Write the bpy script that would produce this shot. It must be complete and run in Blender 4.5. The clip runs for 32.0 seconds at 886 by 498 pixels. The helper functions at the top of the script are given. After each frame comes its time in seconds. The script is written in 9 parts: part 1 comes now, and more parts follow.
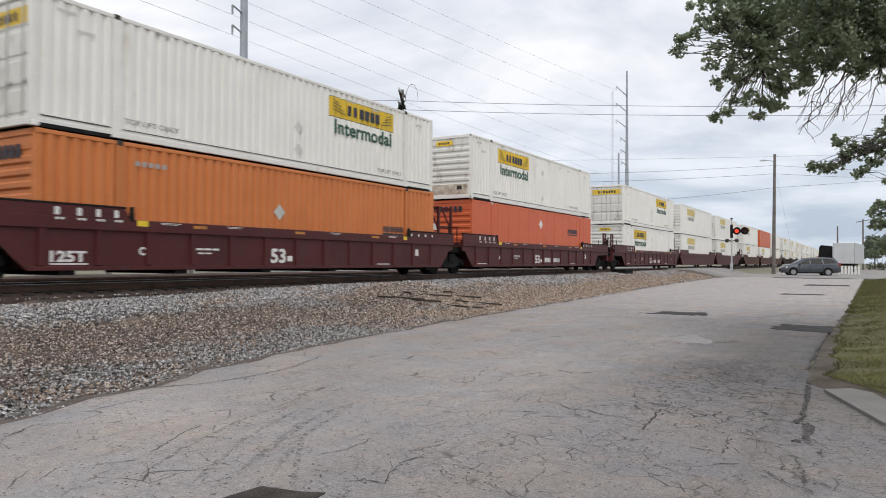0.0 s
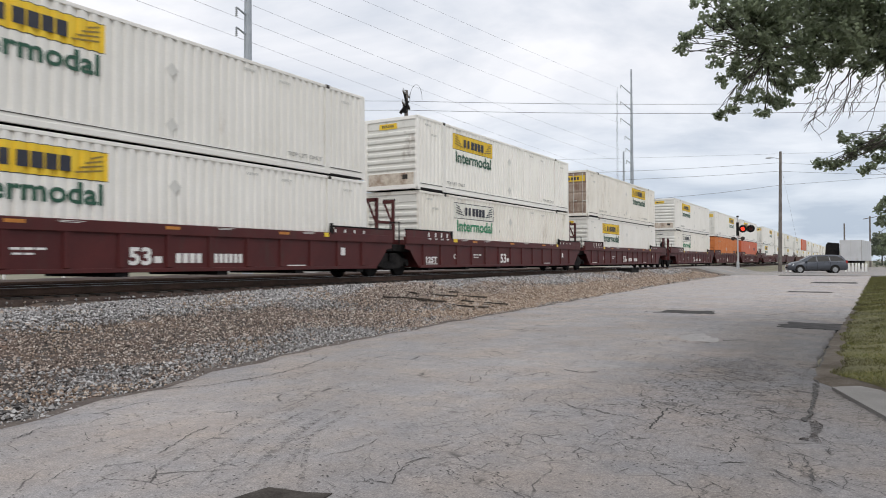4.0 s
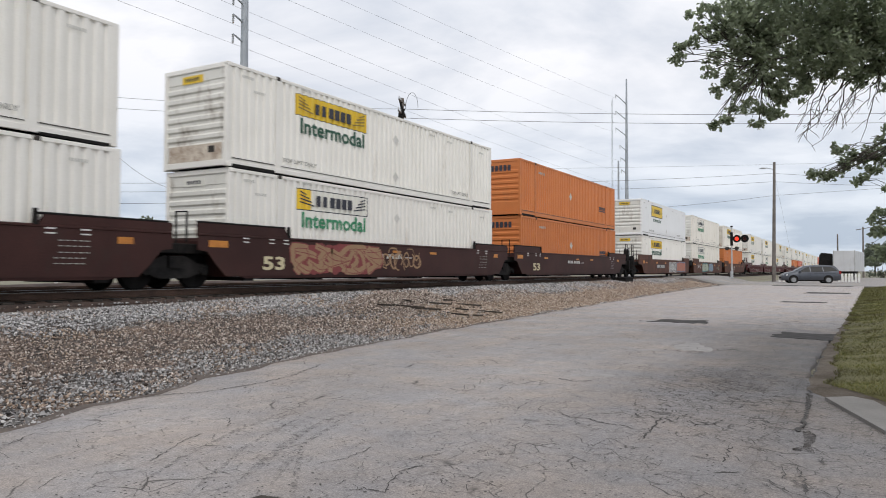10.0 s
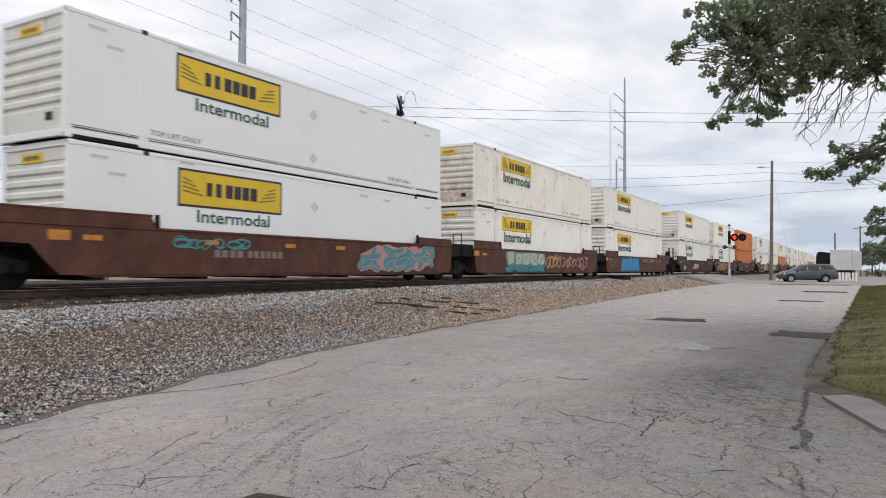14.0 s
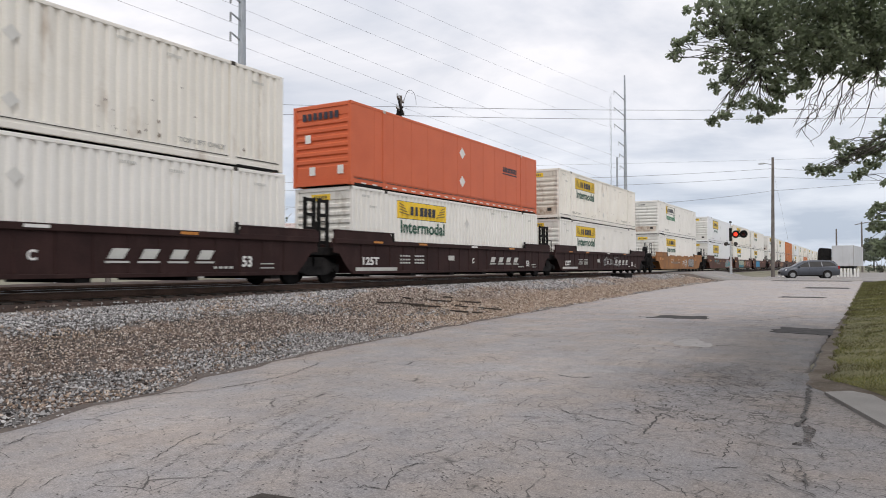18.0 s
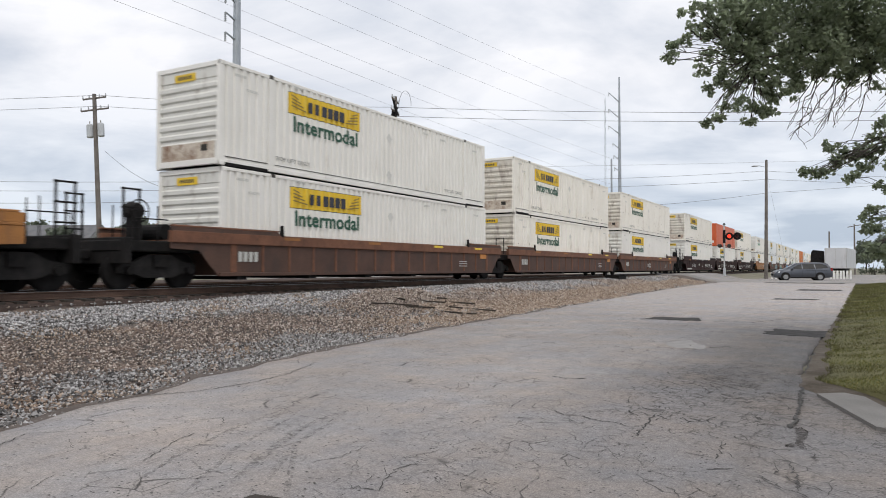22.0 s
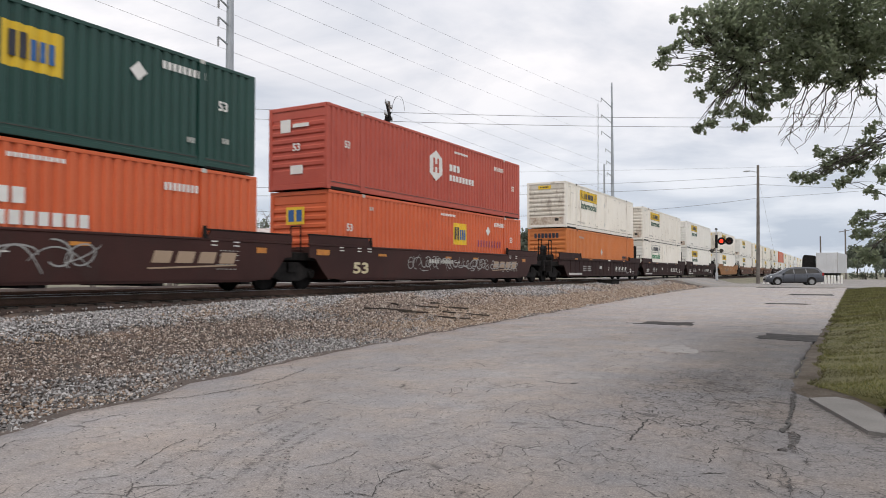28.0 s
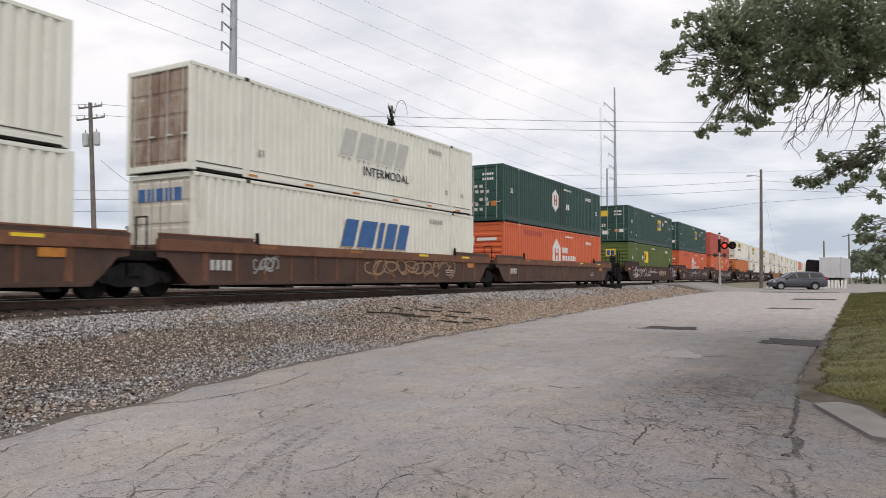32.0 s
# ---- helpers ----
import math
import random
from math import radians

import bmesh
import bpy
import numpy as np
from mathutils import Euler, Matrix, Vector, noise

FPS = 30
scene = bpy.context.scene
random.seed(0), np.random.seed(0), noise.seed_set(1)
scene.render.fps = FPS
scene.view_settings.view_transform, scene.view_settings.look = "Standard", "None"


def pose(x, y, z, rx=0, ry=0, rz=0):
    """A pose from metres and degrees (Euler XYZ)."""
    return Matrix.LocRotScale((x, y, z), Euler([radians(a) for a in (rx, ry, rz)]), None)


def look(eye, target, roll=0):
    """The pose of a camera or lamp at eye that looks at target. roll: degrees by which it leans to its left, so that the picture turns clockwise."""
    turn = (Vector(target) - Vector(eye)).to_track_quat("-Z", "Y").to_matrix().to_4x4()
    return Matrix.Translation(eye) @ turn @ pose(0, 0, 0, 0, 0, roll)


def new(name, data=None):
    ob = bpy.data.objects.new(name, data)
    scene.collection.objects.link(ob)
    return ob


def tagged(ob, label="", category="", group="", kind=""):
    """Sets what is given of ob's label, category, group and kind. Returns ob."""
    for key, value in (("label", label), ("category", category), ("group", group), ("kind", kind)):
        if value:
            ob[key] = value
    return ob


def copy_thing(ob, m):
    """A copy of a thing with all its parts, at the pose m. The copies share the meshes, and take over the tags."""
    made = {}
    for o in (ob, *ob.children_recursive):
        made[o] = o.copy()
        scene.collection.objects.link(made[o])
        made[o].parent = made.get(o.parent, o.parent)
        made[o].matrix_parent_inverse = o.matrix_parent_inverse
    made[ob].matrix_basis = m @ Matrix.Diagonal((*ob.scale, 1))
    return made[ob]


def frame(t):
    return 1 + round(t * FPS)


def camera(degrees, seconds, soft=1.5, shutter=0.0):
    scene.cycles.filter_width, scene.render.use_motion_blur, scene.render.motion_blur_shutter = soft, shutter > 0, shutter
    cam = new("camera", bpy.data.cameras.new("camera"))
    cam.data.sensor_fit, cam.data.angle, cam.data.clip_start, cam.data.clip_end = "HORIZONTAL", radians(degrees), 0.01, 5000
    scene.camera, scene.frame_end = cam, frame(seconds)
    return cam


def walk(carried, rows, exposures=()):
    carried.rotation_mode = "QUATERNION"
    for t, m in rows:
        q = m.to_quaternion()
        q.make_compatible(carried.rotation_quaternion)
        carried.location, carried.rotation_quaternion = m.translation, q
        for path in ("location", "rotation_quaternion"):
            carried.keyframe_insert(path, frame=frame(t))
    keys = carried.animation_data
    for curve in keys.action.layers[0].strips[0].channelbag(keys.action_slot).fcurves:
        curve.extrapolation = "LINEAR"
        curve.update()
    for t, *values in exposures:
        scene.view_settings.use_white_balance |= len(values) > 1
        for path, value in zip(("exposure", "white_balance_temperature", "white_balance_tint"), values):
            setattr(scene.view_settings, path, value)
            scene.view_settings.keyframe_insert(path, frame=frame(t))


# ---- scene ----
cam = camera(63.79, 32.0, soft=0.95, shutter=0.15)
# seconds, pitch, roll and yaw of the held camera
TURNS = [
    (0, 90.996, -0.273, 30.376), (0.5, 90.990, -0.389, 30.547), (1, 91.063, -0.473, 30.695), (1.5, 90.923, -0.412, 30.625),
    (2, 90.902, -0.211, 30.814), (2.5, 90.919, -0.005, 30.698), (3, 90.851, -0.002, 30.815), (3.5, 91.061, 0.006, 30.594),
    (4, 91.003, 0.141, 30.807), (4.5, 90.946, -0.121, 30.651), (6.5, 91.109, -0.071, 30.248), (7, 91.214, -0.229, 30.235),
    (7.5, 91.246, -0.118, 30.254), (8, 91.268, -0.113, 30.190), (8.5, 91.395, -0.317, 30.403), (9, 91.454, -0.392, 30.274),
    (9.5, 91.650, -0.261, 30.506), (10, 91.638, -0.235, 30.384), (10.5, 91.627, -0.245, 30.432), (11, 91.713, -0.144, 30.584),
    (11.5, 91.747, -0.044, 30.534), (12, 91.832, -0.195, 30.569), (12.5, 91.699, -0.136, 30.458), (13, 91.695, -0.570, 29.982),
    (13.5, 91.733, -0.392, 30.020), (14, 91.487, -0.346, 30.215), (14.5, 91.105, -0.364, 30.292), (16.5, 91.153, 0.064, 30.037),
    (17, 91.371, -0.095, 30.147), (17.5, 91.436, -0.237, 30.093), (18, 91.422, 0.122, 30.322), (18.5, 91.794, -0.029, 30.192),
    (19, 91.602, 0.070, 30.140), (19.5, 91.271, -0.004, 29.871), (20, 91.431, -0.134, 30.157), (20.5, 91.437, -0.107, 30.077),
    (21, 91.445, -0.161, 29.906), (21.5, 91.515, -0.151, 30.142), (22, 91.502, -0.065, 29.871), (22.5, 91.460, 0.000, 29.858),
    (23, 91.595, -0.027, 29.706), (23.5, 91.595, 0.124, 29.581), (24, 91.719, 0.208, 29.710), (24.5, 91.694, 0.118, 29.737),
    (25, 91.766, 0.056, 29.698), (25.5, 91.645, 0.138, 29.474), (27.5, 91.874, -0.012, 29.226), (28, 91.894, -0.034, 29.330),
    (28.5, 92.000, -0.004, 29.302), (29, 92.099, 0.005, 29.110), (29.5, 92.162, -0.121, 29.308), (30, 92.225, 0.015, 29.290),
    (30.5, 92.160, 0.008, 29.452), (31, 92.164, 0.004, 29.739), (31.5, 92.160, 0.040, 29.626), (32, 92.231, -0.100, 29.541),
]
walk(cam, [(t, pose(0, 0, 1.6, rx, ry, rz)) for t, rx, ry, rz in TURNS],
     [(0, 0.03, 6600, 11), (8, 0.03, 6590, 11), (12, 0.03, 6650, 12), (17, 0.03, 6690, 13), (20, 0.03, 6680, 12.5), (23, 0.03, 6610, 11),
      (25, 0.03, 6630, 11.5), (28, 0.03, 6790, 13), (32, 0.03, 6860, 13.5)])

# ---- world and light: a bright overcast noon ----
world = bpy.data.worlds.new("sky")
scene.world = world
world.use_nodes = True
wn, wl = world.node_tree.nodes, world.node_tree.links
wn.clear()
w_out = wn.new("ShaderNodeOutputWorld")
w_bg = wn.new("ShaderNodeBackground")
w_sky = wn.new("ShaderNodeTexSky")
w_sky.sky_type, w_sky.sun_disc = "NISHITA", False
w_sky.sun_elevation, w_sky.sun_rotation = radians(52), radians(150)
w_tc = wn.new("ShaderNodeTexCoord")
w_sep = wn.new("ShaderNodeSeparateXYZ")
wl.new(w_tc.outputs["Generated"], w_sep.inputs[0])
# clouds lie on a flat deck: the view direction divided by its height
w_h = wn.new("ShaderNodeMath"); w_h.operation = "MAXIMUM"; w_h.inputs[1].default_value = 0.0
wl.new(w_sep.outputs["Z"], w_h.inputs[0])
w_h2 = wn.new("ShaderNodeMath"); w_h2.operation = "ADD"; w_h2.inputs[1].default_value = 0.16
wl.new(w_h.outputs[0], w_h2.inputs[0])
w_dx = wn.new("ShaderNodeMath"); w_dx.operation = "DIVIDE"
w_dy = wn.new("ShaderNodeMath"); w_dy.operation = "DIVIDE"
wl.new(w_sep.outputs["X"], w_dx.inputs[0]); wl.new(w_h2.outputs[0], w_dx.inputs[1])
wl.new(w_sep.outputs["Y"], w_dy.inputs[0]); wl.new(w_h2.outputs[0], w_dy.inputs[1])
w_cmb = wn.new("ShaderNodeCombineXYZ")
wl.new(w_dx.outputs[0], w_cmb.inputs[0]); wl.new(w_dy.outputs[0], w_cmb.inputs[1])
w_n1 = wn.new("ShaderNodeTexNoise")
w_n1.inputs["Scale"].default_value, w_n1.inputs["Detail"].default_value = 1.15, 7
w_n1.inputs["Roughness"].default_value = 0.55
w_n1.inputs["Distortion"].default_value = 0.35
wl.new(w_cmb.outputs[0], w_n1.inputs["Vector"])
w_ramp = wn.new("ShaderNodeValToRGB")
w_ramp.color_ramp.elements[0].position, w_ramp.color_ramp.elements[0].color = 0.36, (0.56, 0.61, 0.69, 1)
w_ramp.color_ramp.elements[1].position, w_ramp.color_ramp.elements[1].color = 0.60, (0.87, 0.885, 0.92, 1)
wl.new(w_n1.outputs["Fac"], w_ramp.inputs[0])
# an overcast sky grows brighter towards the zenith and bluer at the horizon
w_up = wn.new("ShaderNodeValToRGB")
w_up.color_ramp.elements[0].position, w_up.color_ramp.elements[0].color = 0.0, (0.70, 0.78, 0.86, 1)
w_up.color_ramp.elements[1].position, w_up.color_ramp.elements[1].color = 0.26, (1.0, 1.0, 1.0, 1)
e = w_up.color_ramp.elements.new(1.0); e.color = (1.35, 1.35, 1.33, 1)
wl.new(w_h.outputs[0], w_up.inputs[0])
w_mul = wn.new("ShaderNodeMix"); w_mul.data_type, w_mul.blend_type = "RGBA", "MULTIPLY"
w_mul.inputs[0].default_value = 1.0
wl.new(w_ramp.outputs[0], w_mul.inputs[6]); wl.new(w_up.outputs[0], w_mul.inputs[7])
w_dim = wn.new("ShaderNodeMix"); w_dim.data_type, w_dim.blend_type = "RGBA", "MULTIPLY"
w_dim.inputs[0].default_value = 1.0
w_dim.inputs[7].default_value = (0.1, 0.1, 0.1, 1)
wl.new(w_sky.outputs[0], w_dim.inputs[6])
w_mix = wn.new("ShaderNodeMix"); w_mix.data_type = "RGBA"
w_mix.inputs[0].default_value = 0.93
wl.new(w_dim.outputs[2], w_mix.inputs[6]); wl.new(w_mul.outputs[2], w_mix.inputs[7])
wl.new(w_mix.outputs[2], w_bg.inputs["Color"])
w_bg.inputs["Strength"].default_value = 1.14
wl.new(w_bg.outputs[0], w_out.inputs[0])

sun = new("sun", bpy.data.lights.new("sun", "SUN"))
sun.data.energy, sun.data.angle, sun.data.color = 1.0, radians(25), (1.0, 0.96, 0.9)
sun.matrix_world = look((30, -40, 60), (0, 0, 0))
scene.view_settings.exposure = 0.0

# ---- materials ----
MATS = {}


def surface(name, a, b, rough=0.7, metal=0.0, scale=3.0, fine=60.0, bump=0.15, stain=None, amount=0.35, vary=0.0, streak=0.0, spec=0.5, emit=0.0):
    """A surface of two tones a and b in patches and grain, with stains of a third colour (in streaks that run down where streak is set)."""
    if name in MATS:
        return MATS[name]
    m = bpy.data.materials.new(name)
    m.use_nodes = True
    nt = m.node_tree
    n, l = nt.nodes, nt.links
    p = n["Principled BSDF"]
    tc = n.new("ShaderNodeTexCoord")
    n1 = n.new("ShaderNodeTexNoise"); n1.inputs["Scale"].default_value = scale; n1.inputs["Detail"].default_value = 5
    n2 = n.new("ShaderNodeTexNoise"); n2.inputs["Scale"].default_value = fine; n2.inputs["Detail"].default_value = 3
    l.new(tc.outputs["Object"], n1.inputs["Vector"]); l.new(tc.outputs["Object"], n2.inputs["Vector"])
    add = n.new("ShaderNodeMath"); add.operation = "MULTIPLY_ADD"; add.inputs[1].default_value = 0.6
    l.new(n1.outputs["Fac"], add.inputs[0])
    half = n.new("ShaderNodeMath"); half.operation = "MULTIPLY"; half.inputs[1].default_value = 0.4
    l.new(n2.outputs["Fac"], half.inputs[0]); l.new(half.outputs[0], add.inputs[2])
    ramp = n.new("ShaderNodeValToRGB")
    ramp.color_ramp.elements[0].position, ramp.color_ramp.elements[0].color = 0.36, (*a, 1)
    ramp.color_ramp.elements[1].position, ramp.color_ramp.elements[1].color = 0.64, (*b, 1)
    l.new(add.outputs[0], ramp.inputs[0])
    col = ramp.outputs[0]
    if stain:
        n3 = n.new("ShaderNodeTexNoise"); n3.inputs["Scale"].default_value = scale * 1.7; n3.inputs["Detail"].default_value = 8
        n3.inputs["Roughness"].default_value = 0.7
        src = tc.outputs["Object"]
        if streak:
            mp = n.new("ShaderNodeMapping"); mp.inputs["Scale"].default_value = (1, 1, streak)
            l.new(src, mp.inputs[0]); src = mp.outputs[0]
        oi = n.new("ShaderNodeObjectInfo")
        off = n.new("ShaderNodeVectorMath"); off.operation = "MULTIPLY_ADD"
        off.inputs[1].default_value = (37, 37, 37)
        cx = n.new("ShaderNodeCombineXYZ")
        for k in range(3):
            l.new(oi.outputs["Random"], cx.inputs[k])
        l.new(cx.outputs[0], off.inputs[0]); l.new(src, off.inputs[2])
        l.new(off.outputs[0], n3.inputs["Vector"])
        r3 = n.new("ShaderNodeValToRGB")
        r3.color_ramp.elements[0].position = 0.72 - 0.5 * amount
        r3.color_ramp.elements[1].position = min(0.98, 0.92 - 0.35 * amount)
        r3.color_ramp.elements[0].color, r3.color_ramp.elements[1].color = (0, 0, 0, 1), (1, 1, 1, 1)
        l.new(n3.outputs["Fac"], r3.inputs[0])
        mx = n.new("ShaderNodeMix"); mx.data_type = "RGBA"
        l.new(r3.outputs[0], mx.inputs[0]); l.new(col, mx.inputs[6]); mx.inputs[7].default_value = (*stain, 1)
        col = mx.outputs[2]
    if vary:
        oi2 = n.new("ShaderNodeObjectInfo")
        hs = n.new("ShaderNodeHueSaturation")
        mr = n.new("ShaderNodeMapRange"); mr.inputs[3].default_value, mr.inputs[4].default_value = 1 - vary, 1 + vary
        l.new(oi2.outputs["Random"], mr.inputs[0]); l.new(mr.outputs[0], hs.inputs["Value"]); l.new(col, hs.inputs["Color"])
        col = hs.outputs[0]
    l.new(col, p.inputs["Base Color"])
    p.inputs["Roughness"].default_value, p.inputs["Metallic"].default_value = rough, metal
    p.inputs["Specular IOR Level"].default_value = spec
    if emit:
        l.new(col, p.inputs["Emission Color"]); p.inputs["Emission Strength"].default_value = emit
    if bump:
        bp = n.new("ShaderNodeBump"); bp.inputs["Strength"].default_value = bump; bp.inputs["Distance"].default_value = 0.02
        l.new(add.outputs[0], bp.inputs["Height"]); l.new(bp.outputs[0], p.inputs["Normal"])
    MATS[name] = m
    return m


def island_tones(m, tones):
    """Gives each loose piece of a mesh one tone of its own."""
    nt = m.node_tree
    n, l = nt.nodes, nt.links
    g = n.new("ShaderNodeNewGeometry")
    r = n.new("ShaderNodeValToRGB")
    r.color_ramp.interpolation = "LINEAR"
    while len(r.color_ramp.elements) < len(tones):
        r.color_ramp.elements.new(0.5)
    for i, c in enumerate(tones):
        r.color_ramp.elements[i].position, r.color_ramp.elements[i].color = i / (len(tones) - 1), (*c, 1)
    l.new(g.outputs["Random Per Island"], r.inputs[0])
    l.new(r.outputs[0], n["Principled BSDF"].inputs["Base Color"])
    return m


def asphalt(name, light, dark, cracks=1.0, older=(0.230, 0.218, 0.213)):
    """Old bleached asphalt: fine stones, blotches, tracks and a net of dark cracks with recessed edges."""
    m = bpy.data.materials.new(name)
    m.use_nodes = True
    n, l = m.node_tree.nodes, m.node_tree.links
    p = n["Principled BSDF"]
    tc = n.new("ShaderNodeTexCoord")
    src = tc.outputs["Object"]

    def noise_of(scale, detail=4, rough=0.5):
        k = n.new("ShaderNodeTexNoise")
        k.inputs["Scale"].default_value, k.inputs["Detail"].default_value, k.inputs["Roughness"].default_value = scale, detail, rough
        l.new(src, k.inputs["Vector"])
        return k

    def ramp_of(sock, lo, hi, c0=(0, 0, 0, 1), c1=(1, 1, 1, 1)):
        k = n.new("ShaderNodeValToRGB")
        k.color_ramp.elements[0].position, k.color_ramp.elements[1].position = lo, hi
        k.color_ramp.elements[0].color, k.color_ramp.elements[1].color = c0, c1
        l.new(sock, k.inputs[0])
        return k.outputs[0]

    def mixed(fac, x, y, kind="MIX"):
        k = n.new("ShaderNodeMix"); k.data_type, k.blend_type = "RGBA", kind
        for s, i in ((fac, 0), (x, 6), (y, 7)):
            if isinstance(s, (int, float)):
                k.inputs[i].default_value = s
            elif isinstance(s, tuple):
                k.inputs[i].default_value = s
            else:
                l.new(s, k.inputs[i])
        return k.outputs[2]

    def mapped(turn, scale):
        k = n.new("ShaderNodeMapping")
        k.inputs["Rotation"].default_value = (0, 0, radians(turn)); k.inputs["Scale"].default_value = scale
        l.new(src, k.inputs[0])
        return k.outputs[0]

    big, mid, spots, grain = noise_of(0.35, 4), noise_of(2.2, 6, 0.6), noise_of(11, 5, 0.65), noise_of(70, 3, 0.7)
    col = ramp_of(big.outputs["Fac"], 0.35, 0.68, (*dark, 1), (*light, 1))
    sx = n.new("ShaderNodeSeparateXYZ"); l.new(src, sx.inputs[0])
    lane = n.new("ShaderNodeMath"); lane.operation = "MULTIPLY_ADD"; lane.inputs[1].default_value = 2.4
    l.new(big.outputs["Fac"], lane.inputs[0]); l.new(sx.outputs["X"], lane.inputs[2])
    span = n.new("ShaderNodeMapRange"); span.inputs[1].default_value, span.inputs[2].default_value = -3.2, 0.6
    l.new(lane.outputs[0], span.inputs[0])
    along_y = n.new("ShaderNodeMath"); along_y.operation = "MULTIPLY_ADD"; along_y.inputs[1].default_value = 6.0
    l.new(mid.outputs["Fac"], along_y.inputs[0]); l.new(sx.outputs["Y"], along_y.inputs[2])

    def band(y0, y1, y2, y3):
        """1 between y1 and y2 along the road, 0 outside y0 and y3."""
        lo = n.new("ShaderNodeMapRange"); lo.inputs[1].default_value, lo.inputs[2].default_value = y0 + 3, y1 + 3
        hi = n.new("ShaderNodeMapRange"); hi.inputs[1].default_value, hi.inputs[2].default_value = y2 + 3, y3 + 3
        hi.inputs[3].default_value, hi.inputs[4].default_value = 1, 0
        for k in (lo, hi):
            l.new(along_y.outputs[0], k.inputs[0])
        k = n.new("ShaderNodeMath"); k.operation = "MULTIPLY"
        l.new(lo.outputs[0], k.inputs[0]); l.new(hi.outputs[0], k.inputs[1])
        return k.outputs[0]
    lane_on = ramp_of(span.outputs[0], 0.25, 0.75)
    net_zone = mixed(1.0, band(6.0, 8.0, 12.0, 15.0), lane_on, "MULTIPLY")
    near_zone = mixed(1.0, band(-20, -19, 8.0, 13.0), ramp_of(span.outputs[0], 0.05, 0.4), "MULTIPLY")
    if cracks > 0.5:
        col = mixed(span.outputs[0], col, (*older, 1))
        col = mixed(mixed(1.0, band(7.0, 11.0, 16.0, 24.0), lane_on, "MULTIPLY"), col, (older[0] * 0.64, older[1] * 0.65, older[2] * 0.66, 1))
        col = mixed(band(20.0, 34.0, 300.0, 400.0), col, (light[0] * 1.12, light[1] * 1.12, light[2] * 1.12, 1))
    # warm and cool blotches, dark spots and streaks where wheels turn in
    blot = ramp_of(mid.outputs["Fac"], 0.36, 0.68, (0.86, 0.865, 0.88, 1), (1.09, 1.06, 1.02, 1))
    col = mixed(0.7, col, blot, "MULTIPLY")
    # rosy worn stretches beside cool grey ones
    col = mixed(0.8, col, ramp_of(noise_of(0.75, 5, 0.6).outputs["Fac"], 0.40, 0.64, (0.95, 0.975, 1.02, 1), (1.09, 1.01, 0.94, 1)), "MULTIPLY")
    chips = noise_of(30, 4, 0.75)
    col = mixed(0.5, col, ramp_of(chips.outputs["Fac"], 0.34, 0.66, (0.68, 0.68, 0.68, 1), (1.26, 1.25, 1.24, 1)), "MULTIPLY")
    st = n.new("ShaderNodeTexNoise"); st.inputs["Scale"].default_value, st.inputs["Detail"].default_value = 3.0, 5
    l.new(mapped(-22, (1.6, 0.16, 1)), st.inputs["Vector"])
    col = mixed(0.22, col, ramp_of(st.outputs["Fac"], 0.36, 0.62, (0.76, 0.76, 0.76, 1), (1.10, 1.10, 1.10, 1)), "MULTIPLY")
    col = mixed(0.45, col, ramp_of(spots.outputs["Fac"], 0.30, 0.62, (0.66, 0.66, 0.66, 1), (1.10, 1.10, 1.10, 1)), "MULTIPLY")
    gr = ramp_of(grain.outputs["Fac"], 0.3, 0.72, (0.60, 0.60, 0.60, 1), (1.32, 1.31, 1.29, 1))
    col = mixed(0.9, col, gr, "MULTIPLY")
    pit = n.new("ShaderNodeTexVoronoi"); pit.inputs["Scale"].default_value = 16
    l.new(src, pit.inputs["Vector"])
    pits = mixed(1.0, ramp_of(pit.outputs["Distance"], 0.10, 0.22, (1, 1, 1, 1), (0, 0, 0, 1)), ramp_of(noise_of(3.1, 3).outputs["Fac"], 0.38, 0.54), "MULTIPLY")
    # crack nets, closest in the old lane, and long wandering cracks
    warp = n.new("ShaderNodeTexNoise"); warp.inputs["Scale"].default_value = 2.4; warp.inputs["Detail"].default_value = 6
    l.new(src, warp.inputs["Vector"])
    wv = n.new("ShaderNodeVectorMath"); wv.operation = "MULTIPLY_ADD"; wv.inputs[1].default_value = (0.22, 0.22, 0)
    l.new(warp.outputs["Color"], wv.inputs[0]); l.new(src, wv.inputs[2])
    lines = mixed(1.0, pits, (0.95, 0.95, 0.95, 1), "MULTIPLY")
    for scale, width, lo, hi, zone, deep in ((1.3, 0.012, 0.52, 0.62, None, 0.8), (2.3, 0.020, 0.52, 0.60, None, 0.85), (3.0, 0.022, 0.48, 0.57, near_zone, 0.8), (6.5, 0.06, 0.44, 0.56, net_zone, 0.8)):
        v = n.new("ShaderNodeTexVoronoi"); v.feature = "DISTANCE_TO_EDGE"; v.inputs["Scale"].default_value = scale
        l.new(wv.outputs[0], v.inputs["Vector"])
        edge = ramp_of(v.outputs["Distance"], width * 0.15, width, (deep, deep, deep, 1), (0, 0, 0, 1))
        where = noise_of(0.55 + 0.17 * scale, 5, 0.7)
        one = mixed(1.0, edge, ramp_of(where.outputs["Fac"], lo, hi), "MULTIPLY")
        if zone:
            one = mixed(1.0, one, zone, "MULTIPLY")
        lines = mixed(1.0, lines, one, "LIGHTEN")
